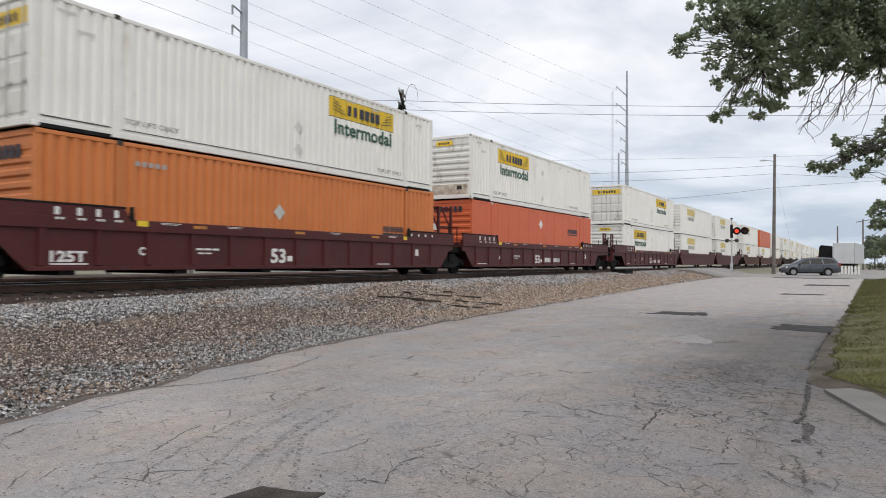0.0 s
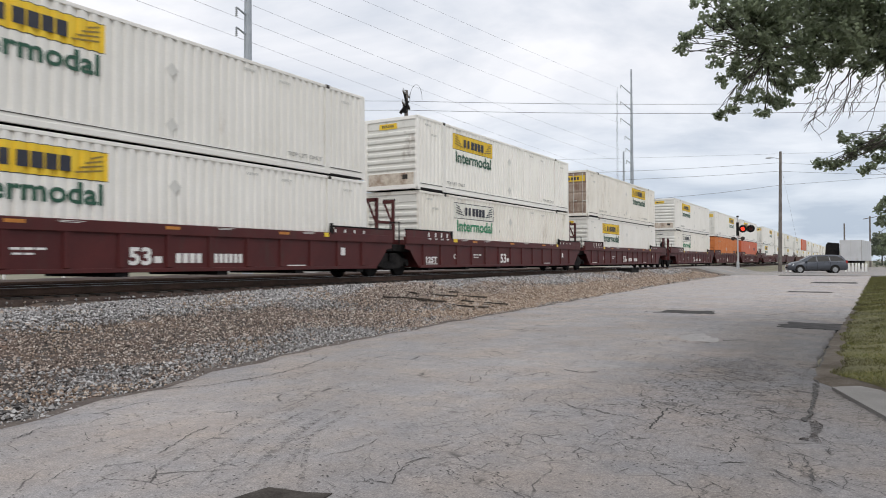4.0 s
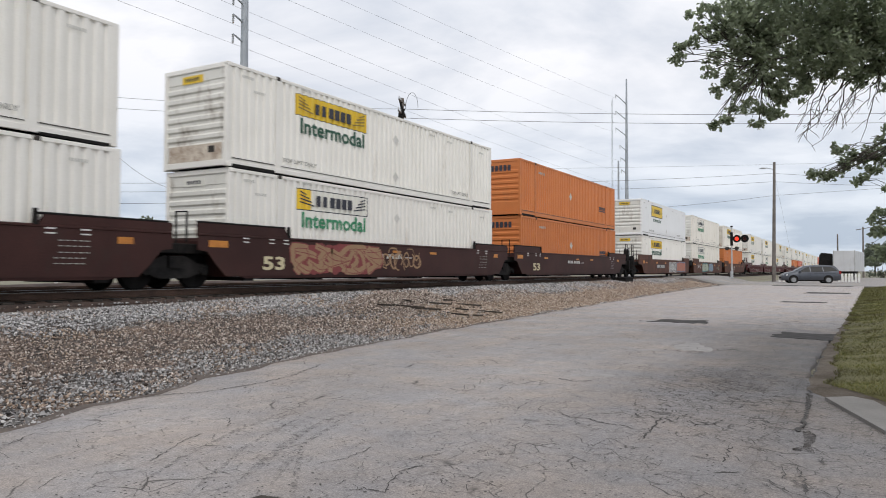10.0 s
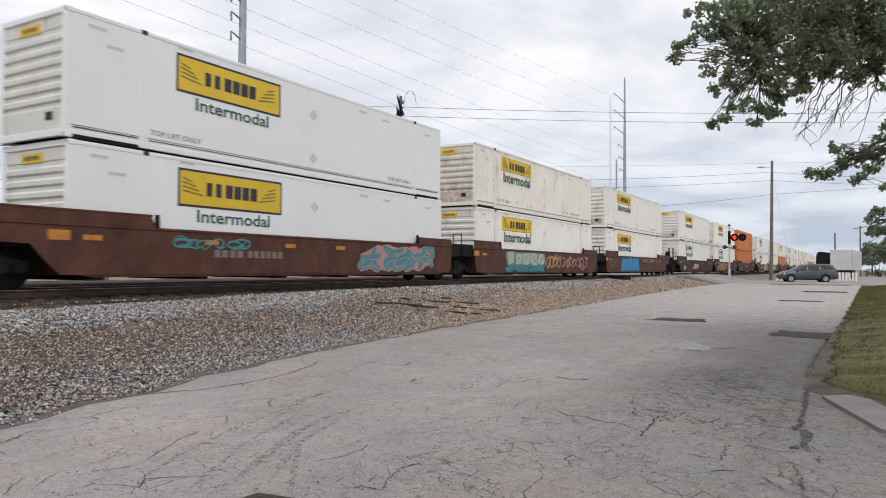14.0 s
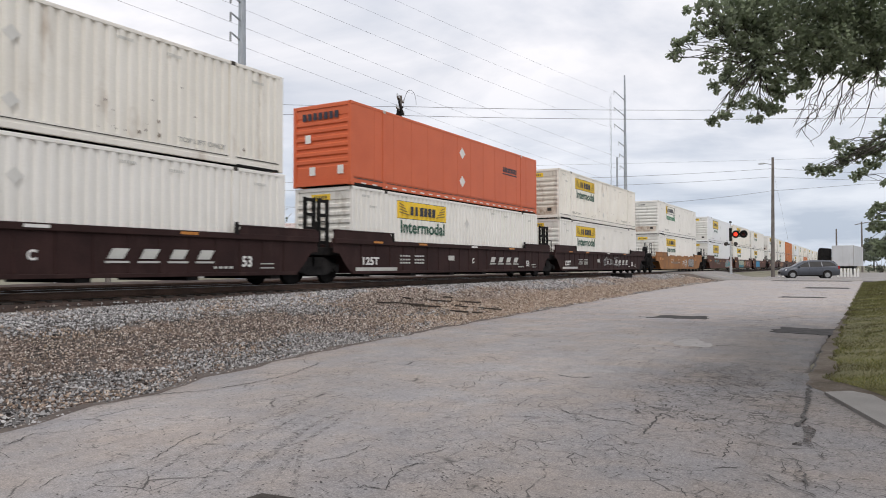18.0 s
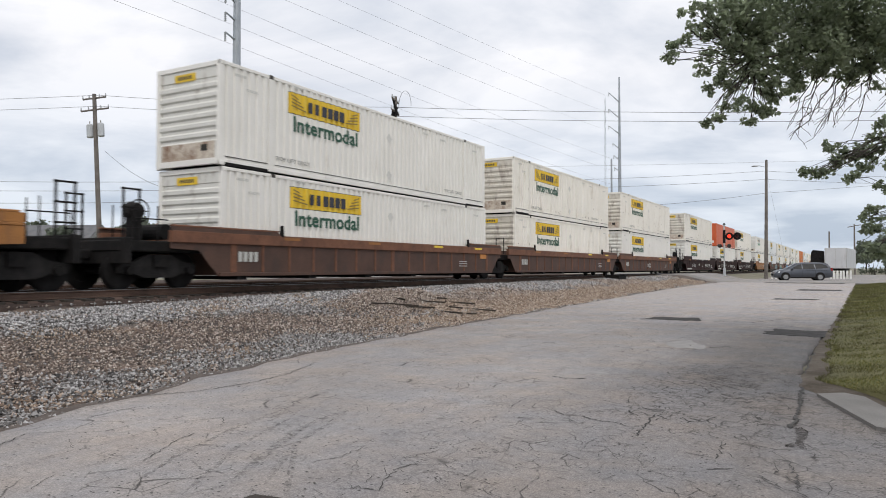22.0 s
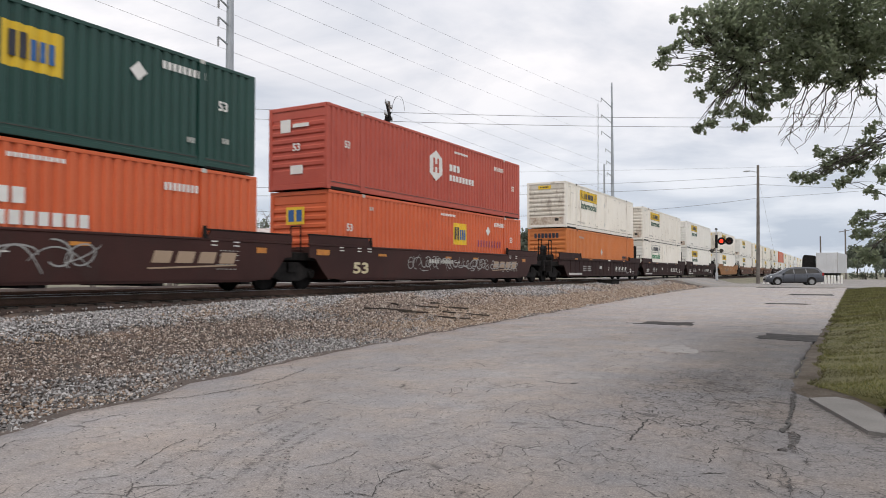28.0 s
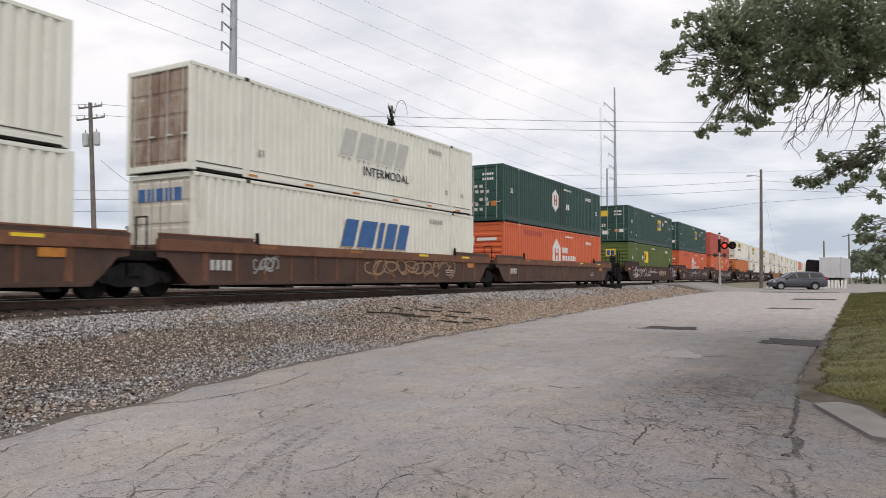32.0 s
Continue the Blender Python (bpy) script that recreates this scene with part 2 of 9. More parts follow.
    for vec, lo, hi in ((mapped(-22, (0.9, 0.3, 1)), 0.44, 0.6), (mapped(8, (0.35, 1.0, 1)), 0.48, 0.62)):
        rd = n.new("ShaderNodeTexNoise"); rd.inputs["Scale"].default_value, rd.inputs["Detail"].default_value, rd.inputs["Roughness"].default_value = 0.9, 5, 0.6
        l.new(vec, rd.inputs["Vector"])
        k1 = n.new("ShaderNodeMath"); k1.operation = "SUBTRACT"; k1.inputs[1].default_value = 0.5
        l.new(rd.outputs["Fac"], k1.inputs[0])
        k2 = n.new("ShaderNodeMath"); k2.operation = "ABSOLUTE"; l.new(k1.outputs[0], k2.inputs[0])
        rid = ramp_of(k2.outputs[0], 0.001, 0.005, (0.5, 0.5, 0.5, 1), (0, 0, 0, 1))
        lines = mixed(1.0, lines, mixed(1.0, rid, ramp_of(noise_of(1.1, 5, 0.7).outputs["Fac"], lo, hi), "MULTIPLY"), "LIGHTEN")
    lines = mixed(1.0, lines, (cracks, cracks, cracks, 1), "MULTIPLY")
    col = mixed(lines, col, (0.04, 0.037, 0.035, 1))
    l.new(col, p.inputs["Base Color"])
    p.inputs["Roughness"].default_value = 0.92
    p.inputs["Specular IOR Level"].default_value = 0.25
    hgt = mixed(0.5, grain.outputs["Fac"], mid.outputs["Fac"])
    hgt = mixed(lines, hgt, (0, 0, 0, 1))
    bp = n.new("ShaderNodeBump"); bp.inputs["Strength"].default_value = 0.45; bp.inputs["Distance"].default_value = 0.015
    l.new(hgt, bp.inputs["Height"]); l.new(bp.outputs[0], p.inputs["Normal"])
    return m


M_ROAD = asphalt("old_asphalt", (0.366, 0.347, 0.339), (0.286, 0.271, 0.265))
M_STREET = asphalt("street_asphalt", (0.34, 0.33, 0.32), (0.28, 0.272, 0.264), 0.3)
M_PATCH = surface("fresh_asphalt", (0.040, 0.038, 0.038), (0.078, 0.075, 0.073), 0.95, scale=4, fine=90, bump=0.4, spec=0.1)
M_LIGHTPATCH = surface("worn_patch", (0.21, 0.201, 0.195), (0.285, 0.272, 0.263), 0.95, scale=5, fine=90, bump=0.3)
M_DIRT = surface("dirt", (0.05, 0.037, 0.031), (0.12, 0.098, 0.085), 0.95, scale=1.2, fine=40, bump=0.5)
M_GROUND = surface("rough_grass_ground", (0.12, 0.12, 0.07), (0.22, 0.20, 0.15), 0.95, scale=0.25, fine=8, bump=0.5, stain=(0.22, 0.2, 0.17), amount=0.4)
M_LAWN = surface("lawn_soil", (0.08, 0.075, 0.028), (0.14, 0.13, 0.05), 0.95, scale=1.5, fine=50, bump=0.6)
M_BLADE = surface("grass_blade", (0.10, 0.13, 0.03), (0.2, 0.22, 0.06), 0.75, scale=1.2, fine=20, bump=0)
island_tones(M_BLADE, [(0.058, 0.064, 0.018), (0.095, 0.102, 0.024), (0.14, 0.140, 0.036), (0.20, 0.18, 0.070)])
nt_b = M_BLADE.node_tree
b_tc, b_no, b_ra, b_mx = (nt_b.nodes.new(k) for k in ("ShaderNodeTexCoord", "ShaderNodeTexNoise", "ShaderNodeValToRGB", "ShaderNodeMix"))
b_no.inputs["Scale"].default_value, b_no.inputs["Detail"].default_value = 0.7, 4
b_ra.color_ramp.elements[0].position, b_ra.color_ramp.elements[0].color = 0.38, (0.55, 0.52, 0.50, 1)
b_ra.color_ramp.elements[1].position, b_ra.color_ramp.elements[1].color = 0.62, (1.12, 1.12, 1.0, 1)
b_mx.data_type, b_mx.blend_type, b_mx.inputs[0].default_value = "RGBA", "MULTIPLY", 1.0
b_old = nt_b.nodes["Principled BSDF"].inputs["Base Color"].links[0].from_socket
nt_b.links.new(b_tc.outputs["Object"], b_no.inputs["Vector"]); nt_b.links.new(b_no.outputs["Fac"], b_ra.inputs[0])
nt_b.links.new(b_old, b_mx.inputs[6]); nt_b.links.new(b_ra.outputs[0], b_mx.inputs[7])
nt_b.links.new(b_mx.outputs[2], nt_b.nodes["Principled BSDF"].inputs["Base Color"])
# brown soil, its tones lowered for the shadow along the grass edge
M_SOIL = surface("verge_soil", (0.06, 0.049, 0.038), (0.13, 0.112, 0.094), 0.95, scale=1.6, fine=40, bump=0.5, stain=(0.17, 0.155, 0.14), amount=0.4, spec=0.1)
M_POT = surface("pothole_floor", (0.035, 0.030, 0.027), (0.075, 0.067, 0.060), 0.95, scale=5, fine=50, bump=0.6, spec=0.1)
M_CRACK = surface("crack_fill", (0.03, 0.028, 0.026), (0.075, 0.07, 0.066), 0.95, scale=6, fine=60, bump=0)
M_SKIRT = surface("rust_brown_cinder", (0.05, 0.031, 0.024), (0.11, 0.071, 0.055), 0.95, scale=2, fine=30, bump=0.8)
M_BALLAST = surface("ballast_bed", (0.035, 0.029, 0.026), (0.11, 0.09, 0.078), 0.95, scale=1.0, fine=24, bump=1.0, stain=(0.20, 0.13, 0.095), amount=0.5)
M_STONE = surface("ballast_stone", (0.3, 0.29, 0.28), (0.4, 0.39, 0.38), 0.9, scale=3, fine=60, bump=0.3)
M_STONE_B = surface("rusty_stone", (0.3, 0.29, 0.28), (0.4, 0.39, 0.38), 0.9, scale=3, fine=60, bump=0.3)
island_tones(M_STONE, [(0.035, 0.033, 0.032), (0.12, 0.114, 0.110), (0.215, 0.206, 0.200), (0.30, 0.29, 0.283), (0.44, 0.43, 0.422)])
island_tones(M_STONE_B, [(0.04, 0.030, 0.025), (0.14, 0.106, 0.086), (0.25, 0.194, 0.160), (0.36, 0.298, 0.255), (0.54, 0.485, 0.43)])
M_STONE_D = surface("fresh_stone", (0.3, 0.29, 0.28), (0.4, 0.39, 0.38), 0.9, scale=3, fine=60, bump=0.3)
island_tones(M_STONE_D, [(0.045, 0.043, 0.042), (0.15, 0.145, 0.142), (0.265, 0.257, 0.253), (0.37, 0.36, 0.355), (0.54, 0.53, 0.525)])
M_STONE_C = surface("tan_grit", (0.3, 0.29, 0.28), (0.4, 0.39, 0.38), 0.9, scale=3, fine=60, bump=0.3)
island_tones(M_STONE_C, [(0.07, 0.05, 0.036), (0.19, 0.135, 0.098), (0.29, 0.215, 0.160), (0.36, 0.285, 0.225), (0.48, 0.41, 0.345)])
M_CONCRETE = surface("old_concrete", (0.13, 0.124, 0.116), (0.20, 0.191, 0.18), 0.9, scale=1.5, fine=60, bump=0.3, stain=(0.12, 0.11, 0.10), amount=0.3)
M_RAIL = surface("rusty_rail", (0.055, 0.032, 0.022), (0.12, 0.07, 0.05), 0.8, scale=2, fine=50, bump=0.3)
M_RAILTOP = surface("polished_rail", (0.32, 0.32, 0.33), (0.5, 0.5, 0.5), 0.3, 0.9, scale=2, fine=50, bump=0.05)
M_CINDER = surface("oily_cinder", (0.026, 0.017, 0.014), (0.07, 0.046, 0.036), 0.95, scale=2, fine=30, bump=0.8)
M_TIE = surface("creosote_tie", (0.022, 0.018, 0.015), (0.06, 0.048, 0.038), 0.9, scale=3, fine=40, bump=0.6, vary=0.3)
M_BLACK = surface("grimy_black_steel", (0.008, 0.008, 0.0085), (0.022, 0.02, 0.019), 0.85, scale=4, fine=40, bump=0.2, stain=(0.028, 0.024, 0.021), amount=0.3, spec=0.15)
M_WHEEL = surface("wheel_steel", (0.008, 0.0075, 0.0075), (0.018, 0.017, 0.017), 0.85, 0.0, scale=5, fine=50, bump=0.1, spec=0.15)
M_STEELPOLE = surface("galvanised_steel", (0.30, 0.33, 0.36), (0.42, 0.45, 0.48), 0.55, 0.3, scale=1, fine=20, bump=0.05)
M_WOODPOLE = surface("weathered_pole_wood", (0.11, 0.095, 0.085), (0.21, 0.19, 0.17), 0.9, scale=2, fine=30, bump=0.4)
M_WIRE = surface("wire", (0.09, 0.092, 0.10), (0.14, 0.142, 0.15), 0.6, bump=0)
M_GREYCAN = surface("transformer_paint", (0.40, 0.42, 0.44), (0.52, 0.54, 0.55), 0.5, scale=3, fine=40, bump=0.05)
M_BARK = surface("bark", (0.03, 0.025, 0.021), (0.065, 0.054, 0.046), 0.95, scale=6, fine=60, bump=0.7)
M_LEAF = surface("maple_leaf", (0.04, 0.07, 0.02), (0.08, 0.12, 0.03), 0.55, bump=0)
island_tones(M_LEAF, [(0.06, 0.072, 0.05), (0.09, 0.105, 0.075), (0.125, 0.142, 0.10), (0.18, 0.198, 0.15)])


def let_through(m, share, c):
    """Thin leaves let part of the light through."""
    n, l = m.node_tree.nodes, m.node_tree.links
    tr = n.new("ShaderNodeBsdfTranslucent"); tr.inputs["Color"].default_value = (*c, 1)
    mx = n.new("ShaderNodeMixShader"); mx.inputs[0].default_value = share
    l.new(n["Principled BSDF"].outputs[0], mx.inputs[1]); l.new(tr.outputs[0], mx.inputs[2])
    l.new(mx.outputs[0], n["Material Output"].inputs["Surface"])


let_through(M_LEAF, 0.6, (0.38, 0.44, 0.29))
# leaf tones greyed and lightened to hold the haze of distance
M_FARLEAF = surface("far_foliage", (0.05, 0.08, 0.03), (0.09, 0.13, 0.05), 0.9, bump=0)
island_tones(M_FARLEAF, [(0.10, 0.115, 0.09), (0.14, 0.158, 0.125), (0.18, 0.195, 0.155)])
let_through(M_FARLEAF, 0.45, (0.20, 0.24, 0.17))
M_BARETWIG = surface("bare_twigs", (0.12, 0.105, 0.095), (0.2, 0.18, 0.165), 0.95, bump=0)

# ---- mesh tools ----
def part(name, bm, material, parent=None, label=""):
    """Links a bmesh (or a ready mesh) as one mesh object under a thing or a part."""
    if isinstance(bm, bpy.types.Mesh):
        me = bm
    else:
        me = bpy.data.meshes.new(name)
        bm.to_mesh(me)
        bm.free()
    if material and not me.materials:
        me.materials.append(material)
    ob = new(name, me)
    if parent:
        ob.parent = parent
    if label:
        tagged(ob, label)
    return ob


def thing(name, label, category, group="", kind="", m=None):
    ob = new(name)
    ob.empty_display_size = 0.2
    if m is not None:
        ob.matrix_world = m
    return tagged(ob, label, category, group, kind)


def data(name, verts, faces, smooth=False):
    me = bpy.data.meshes.new(name)
    me.from_pydata(verts, [], faces)
    me.update()
    if smooth:
        me.polygons.foreach_set("use_smooth", [True] * len(me.polygons))
    return me


def box(bm, x0, x1, y0, y1, z0, z1, bevel=0.0):
    r = bmesh.ops.create_cube(bm, size=1.0)
    vs = r["verts"]
    for v in vs:
        v.co = ((x0 + x1) / 2 + v.co.x * (x1 - x0), (y0 + y1) / 2 + v.co.y * (y1 - y0), (z0 + z1) / 2 + v.co.z * (z1 - z0))
    if bevel:
        es = list({e for v in vs for e in v.link_edges})
        bmesh.ops.bevel(bm, geom=es, offset=bevel, segments=1, affect="EDGES")
    return vs


def boxes(name, rows, material, parent=None, label="", bevel=0.0):
    bm = bmesh.new()
    for r in rows:
        box(bm, *r, bevel=bevel)
    return part(name, bm, material, parent, label)


def tube(bm, a, b, r0, r1=None, n=8, caps=True):
    """A tapered rod from a to b."""
    a, b = Vector(a), Vector(b)
    r1 = r0 if r1 is None else r1
    d = b - a
    m = Matrix.Translation((a + b) / 2) @ d.to_track_quat("Z", "Y").to_matrix().to_4x4()
    bmesh.ops.create_cone(bm, cap_ends=caps, segments=n, radius1=r0, radius2=r1, depth=d.length, matrix=m)


def tubes(name, rows, material, parent=None, label="", n=8):
    bm = bmesh.new()
    for r in rows:
        tube(bm, *r, n=n)
    return part(name, bm, material, parent, label)


def slab(bm, pts, d):
    """A polygon given by points (corners in order), thickened by the vector d."""
    d = Vector(d)
    lo = [bm.verts.new(Vector(p)) for p in pts]
    hi = [bm.verts.new(Vector(p) + d) for p in pts]
    bm.faces.new(lo[::-1]); bm.faces.new(hi)
    k = len(pts)
    for i in range(k):
        bm.faces.new((lo[i], lo[(i + 1) % k], hi[(i + 1) % k], hi[i]))
    bmesh.ops.recalc_face_normals(bm, faces=bm.faces)


def slab_x(name, outline, x0, x1, material, parent=None, label=""):
    """A plate with the outline (y, z) between x0 and x1."""
    bm = bmesh.new()
    slab(bm, [(x0, y, z) for y, z in outline], (x1 - x0, 0, 0))
    return part(name, bm, material, parent, label)


def lathe(profile, n=16):
    """A round body about z from a profile of (radius, height)."""
    vs, fs = [], []
    for r, z in profile:
        for i in range(n):
            a = 2 * math.pi * i / n
            vs.append((r * math.cos(a), r * math.sin(a), z))
    for j in range(len(profile) - 1):
        for i in range(n):
            k = (i + 1) % n
            fs.append((j * n + i, j * n + k, (j + 1) * n + k, (j + 1) * n + i))
    fs.append(tuple(range(n))[::-1]); fs.append(tuple((len(profile) - 1) * n + i for i in range(n)))
    return vs, fs


LETTERS = {}


def letters(text, size, bold=0.0, width=0.0):
    """A flat mesh of the built-in font, set to a width where one is given."""
    key = (text, size, bold, width)
    if key not in LETTERS:
        cu = bpy.data.curves.new("lettering", "FONT")
        cu.body, cu.size, cu.offset, cu.extrude = text, size, bold, 0.002
        cu.resolution_u = 3
        ob = new("lettering", cu)
        bpy.context.view_layer.update()
        me = bpy.data.meshes.new_from_object(ob.evaluated_get(bpy.context.evaluated_depsgraph_get()))
        me.name = "lettering"
        bpy.data.objects.remove(ob)
        me.materials.clear()
        xs = [v.co.x for v in me.vertices]
        lo, hi = min(xs), max(xs)
        k = width / (hi - lo) if width else 1.0
        for v in me.vertices:
            v.co.x = (v.co.x - lo) * k
        LETTERS[key] = me
    return LETTERS[key]


SIDE = Matrix(((0, 0, 1, 0), (1, 0, 0, 0), (0, 1, 0, 0), (0, 0, 0, 1)))  # letters on a face that looks along +x, read along +y
REAR = Matrix(((1, 0, 0, 0), (0, 0, -1, 0), (0, 1, 0, 0), (0, 0, 0, 1)))  # letters on a face that looks along -y, read along +x


def lettering(text, size, x, y, z, material, parent, bold=0.0, width=0.0, turn=SIDE, label=""):
    me = letters(text, size, bold, width)
    key = (text, size, bold, width, material.name)
    if key not in LETTERS:
        LETTERS[key] = me.copy()
        LETTERS[key].materials.append(material)
    ob = new("lettering", LETTERS[key])
    ob.parent = parent
    ob.matrix_local = Matrix.Translation((x, y, z)) @ turn
    return tagged(ob, label, kind="stuff" if len(text) > 1 else "")

# ---- the lie of the land: a road beside a raised track, rising to a level crossing ----
TRACK_X, RAIL_Z = -16.19, 1.06
CROSS_Y0, CROSS_Y1 = 66.5, 82.0


def smooth(a, b, v):
    k = min(1.0, max(0.0, (v - a) / (b - a)))
    return k * k * (3 - 2 * k)


def road_z(y):
    return 0.40 * smooth(14, 70, y)


def road_left(y):
    """The ragged edge between road and ballast."""
    pts = ((-30, -6.6), (3, -7.05), (6, -7.85), (9, -8.65), (13, -9.15), (17, -9.55), (22, -9.8), (28, -10.0), (40, -10.3), (55, -10.2), (68, -9.6), (400, -9.6))
    for (y0, x0), (y1, x1) in zip(pts, pts[1:]):
        if y <= y1:
            k = (y - y0) / (y1 - y0)
            return x0 + (x1 - x0) * k
    return pts[-1][1]


def grass_left(y):
    return -0.60 + 0.0125 * y + 0.006 * max(0, y - 30)


def shoulder(y):
    """Top of the ballast beside the ties."""
    return 0.70 + 0.13 * smooth(7, 20, y)


def road_right(y):
    return grass_left(y) - 0.05 - 0.25 * (1 - smooth(17, 26, y))


def crossing(y):
    return smooth(CROSS_Y0 - 7, CROSS_Y0, y) * (1 - smooth(CROSS_Y1, CROSS_Y1 + 7, y))


def ground_z(x, y):
    """Height of the bare ground."""
    edge = road_left(y)
    zr = road_z(y)
    if x > edge:
        z = zr
    elif x > -14.7:
        k = (edge - x) / (edge + 14.7)
        bank = zr + (shoulder(y) - zr) * smooth(-0.02, 0.95, k)
        street = zr + (1.015 - zr) * smooth(0, 0.75, k)
        c = crossing(y)
        z = bank * (1 - c) + street * c
    elif x > -22.6:
        c = crossing(y)
        z = 0.80 + 0.215 * c
    else:
        k = smooth(22.6, 25.5, -x)
        c = crossing(y)
        z = (0.80 + 0.215 * c) * (1 - k) + 0.42 * k
    return z


def sheet(name, xs, ys, zf, material, label, category="ground", kind="structure", wob=0.0):
    xs, ys = list(xs), list(ys)
    vs = [(x, y, zf(x, y) + (wob * noise.noise((x * 2.3, y * 2.3, 0.0)) if wob else 0)) for y in ys for x in xs]
    w = len(xs)
    fs = [(j * w + i, j * w + i + 1, (j + 1) * w + i + 1, (j + 1) * w + i) for j in range(len(ys) - 1) for i in range(w - 1)]
    me = data(name, vs, fs, True)
    return tagged(part(name, me, material), label, category, "", kind)


def steps(a, b, s):
    k = max(1, round((b - a) / s))
    return [a + (b - a) * i / k for i in range(k + 1)]


gx = [-3000, -1200, -500, -250, -120, -70, -45, -34] + steps(-28, 6, 1.0) + [10, 16, 30, 60, 120, 300, 900, 3000]
gy = [-2000, -600, -200, -80, -40, -20] + steps(-10, 130, 2.0) + [150, 180, 230, 300, 420, 600, 900, 1400, 2200, 3000]
sheet("ground", gx, gy, lambda x, y: ground_z(x, y) - 0.07 - 0.02 * max(0, min(1, (abs(x + 6) - 20) / 100)), M_GROUND, "rough dry grass and dirt beside the railway")


def strip(name, ys, left, right, nx, zf, material, label, category, lift=0.0, wob=0.0, skirt=0.12):
    """A sheet between two edges that follow y, with a small skirt at its rim."""
    ys = list(ys)
    vs, fs = [], []
    w = nx + 1
    for y in ys:
        a, b = left(y), right(y)
        for i in range(w):
            x = a + (b - a) * i / nx
            vs.append((x, y, zf(x, y) + lift + (wob * noise.noise((x * 1.7, y * 1.7, 3.0)) if wob else 0)))
    for j in range(len(ys) - 1):
        for i in range(nx):
            fs.append((j * w + i, j * w + i + 1, (j + 1) * w + i + 1, (j + 1) * w + i))
    base = len(vs)
    for j in range(len(ys)):
        for i in (0, nx):
            x, y, z = vs[j * w + i]
            vs.append((x + (-0.04 if i == 0 else 0.04), y, z - skirt))
    for j in range(len(ys) - 1):
        fs.append((j * w, (j + 1) * w, base + 2 * j + 2, base + 2 * j))
        fs.append((j * w + nx, base + 2 * j + 1, base + 2 * j + 3, (j + 1) * w + nx))
    return tagged(part(name, data(name, vs, fs, True), material), label, category, "", "structure")


def ragged_left(y):
    return road_left(y) + 0.22 * noise.noise((0.0, y * 0.9, 5.0)) + 0.10 * noise.noise((0.0, y * 3.1, 9.0))


def ragged_right(y):
    return road_right(y) + 0.10 * noise.noise((4.0, y * 1.3, 2.0))


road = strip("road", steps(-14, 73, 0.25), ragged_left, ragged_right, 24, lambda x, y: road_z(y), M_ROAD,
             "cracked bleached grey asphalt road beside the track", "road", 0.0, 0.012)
street = strip("road", steps(-24, 9, 0.5), lambda u: CROSS_Y0 - 1.2, lambda u: CROSS_Y1 + 1.0, 10,
               lambda x, y: 0, M_STREET, "pale asphalt street that climbs to the level crossing", "road")
for v in street.data.vertices:  # the street runs across: swap its axes
    u, w = v.co.y, v.co.x
    drop = v.co.z
    v.co = (u, w, max(ground_z(u, min(max(w, CROSS_Y0), CROSS_Y1)), road_z(w)) + 0.03 + drop)
street.data.flip_normals()

# a lot of pale gravel behind the crossing
strip("gravel_lot", steps(82.5, 150, 3), lambda y: -9.3, lambda y: 9.0, 8, lambda x, y: 0.40, M_STREET, "pale gravel lot beyond the crossing", "ground", -0.02)

# ---- the railway track ----
bed = strip("ballast_bed", steps(-14, CROSS_Y0 - 1.5, 0.35), lambda y: -23.6, lambda y: road_left(y) + 0.35, 40, ground_z, M_BALLAST,
            "bed of grey and rust-brown crushed stone sloping to the road", "ballast", -0.035, 0.05)
strip("ballast_bed", steps(CROSS_Y1 + 1.5, 900, 20), lambda y: -23.6, lambda y: -11.5, 8, lambda x, y: 0.8 - 0.35 * max(0, x + 13.6), M_BALLAST,
                "bed of crushed stone under the far track", "ballast", -0.02)


def rail_mesh(y0, y1):
    prof = [(-0.075, 0), (0.075, 0), (0.075, 0.012), (0.012, 0.035), (0.012, 0.125), (0.036, 0.138), (0.036, 0.166), (-0.036, 0.166), (-0.036, 0.138), (-0.012, 0.125), (-0.012, 0.035), (-0.075, 0.012)]
    vs = [(x, y, z - 0.17) for y in (y0, y1) for x, z in prof]
    k = len(prof)
    fs = [(i, (i + 1) % k, k + (i + 1) % k, k + i) for i in range(k)] + [tuple(range(k))[::-1], tuple(range(k, 2 * k))]
    return data("rail", vs, fs)


track = thing("railway_track", "single railway track of rusty steel rails on dark wooden ties", "railway track", "", "structure", pose(TRACK_X, 0, RAIL_Z))
rail_me, head_me = rail_mesh(-40, 1000), None
bm = bmesh.new(); box(bm, -0.030, 0.030, -40, 1000, -0.006, 0.002); head_me = bpy.data.meshes.new("railhead"); bm.to_mesh(head_me); bm.free()
for sx in (-0.753, 0.753):
    r = part("rail", rail_me, M_RAIL, track, "rusty steel rail")
    r.location.x = sx
    h = part("railhead", head_me, M_RAILTOP, r, "polished running surface")

crossing_pad = thing("crossing_panel", "dark rubber and asphalt crossing panel between the rails", "crossing panel", "", "structure", pose(TRACK_X, 0, RAIL_Z))
boxes("panel", [(-0.66, 0.66, CROSS_Y0 - 0.5, CROSS_Y1 + 0.5, -0.16, -0.02)], M_PATCH, crossing_pad)
boxes("panel", [(0.84, 1.9, CROSS_Y0 - 0.5, CROSS_Y1 + 0.5, -0.16, -0.02)], M_PATCH, crossing_pad)
boxes("panel", [(-1.9, -0.84, CROSS_Y0 - 0.5, CROSS_Y1 + 0.5, -0.16, -0.02)], M_PATCH, crossing_pad)

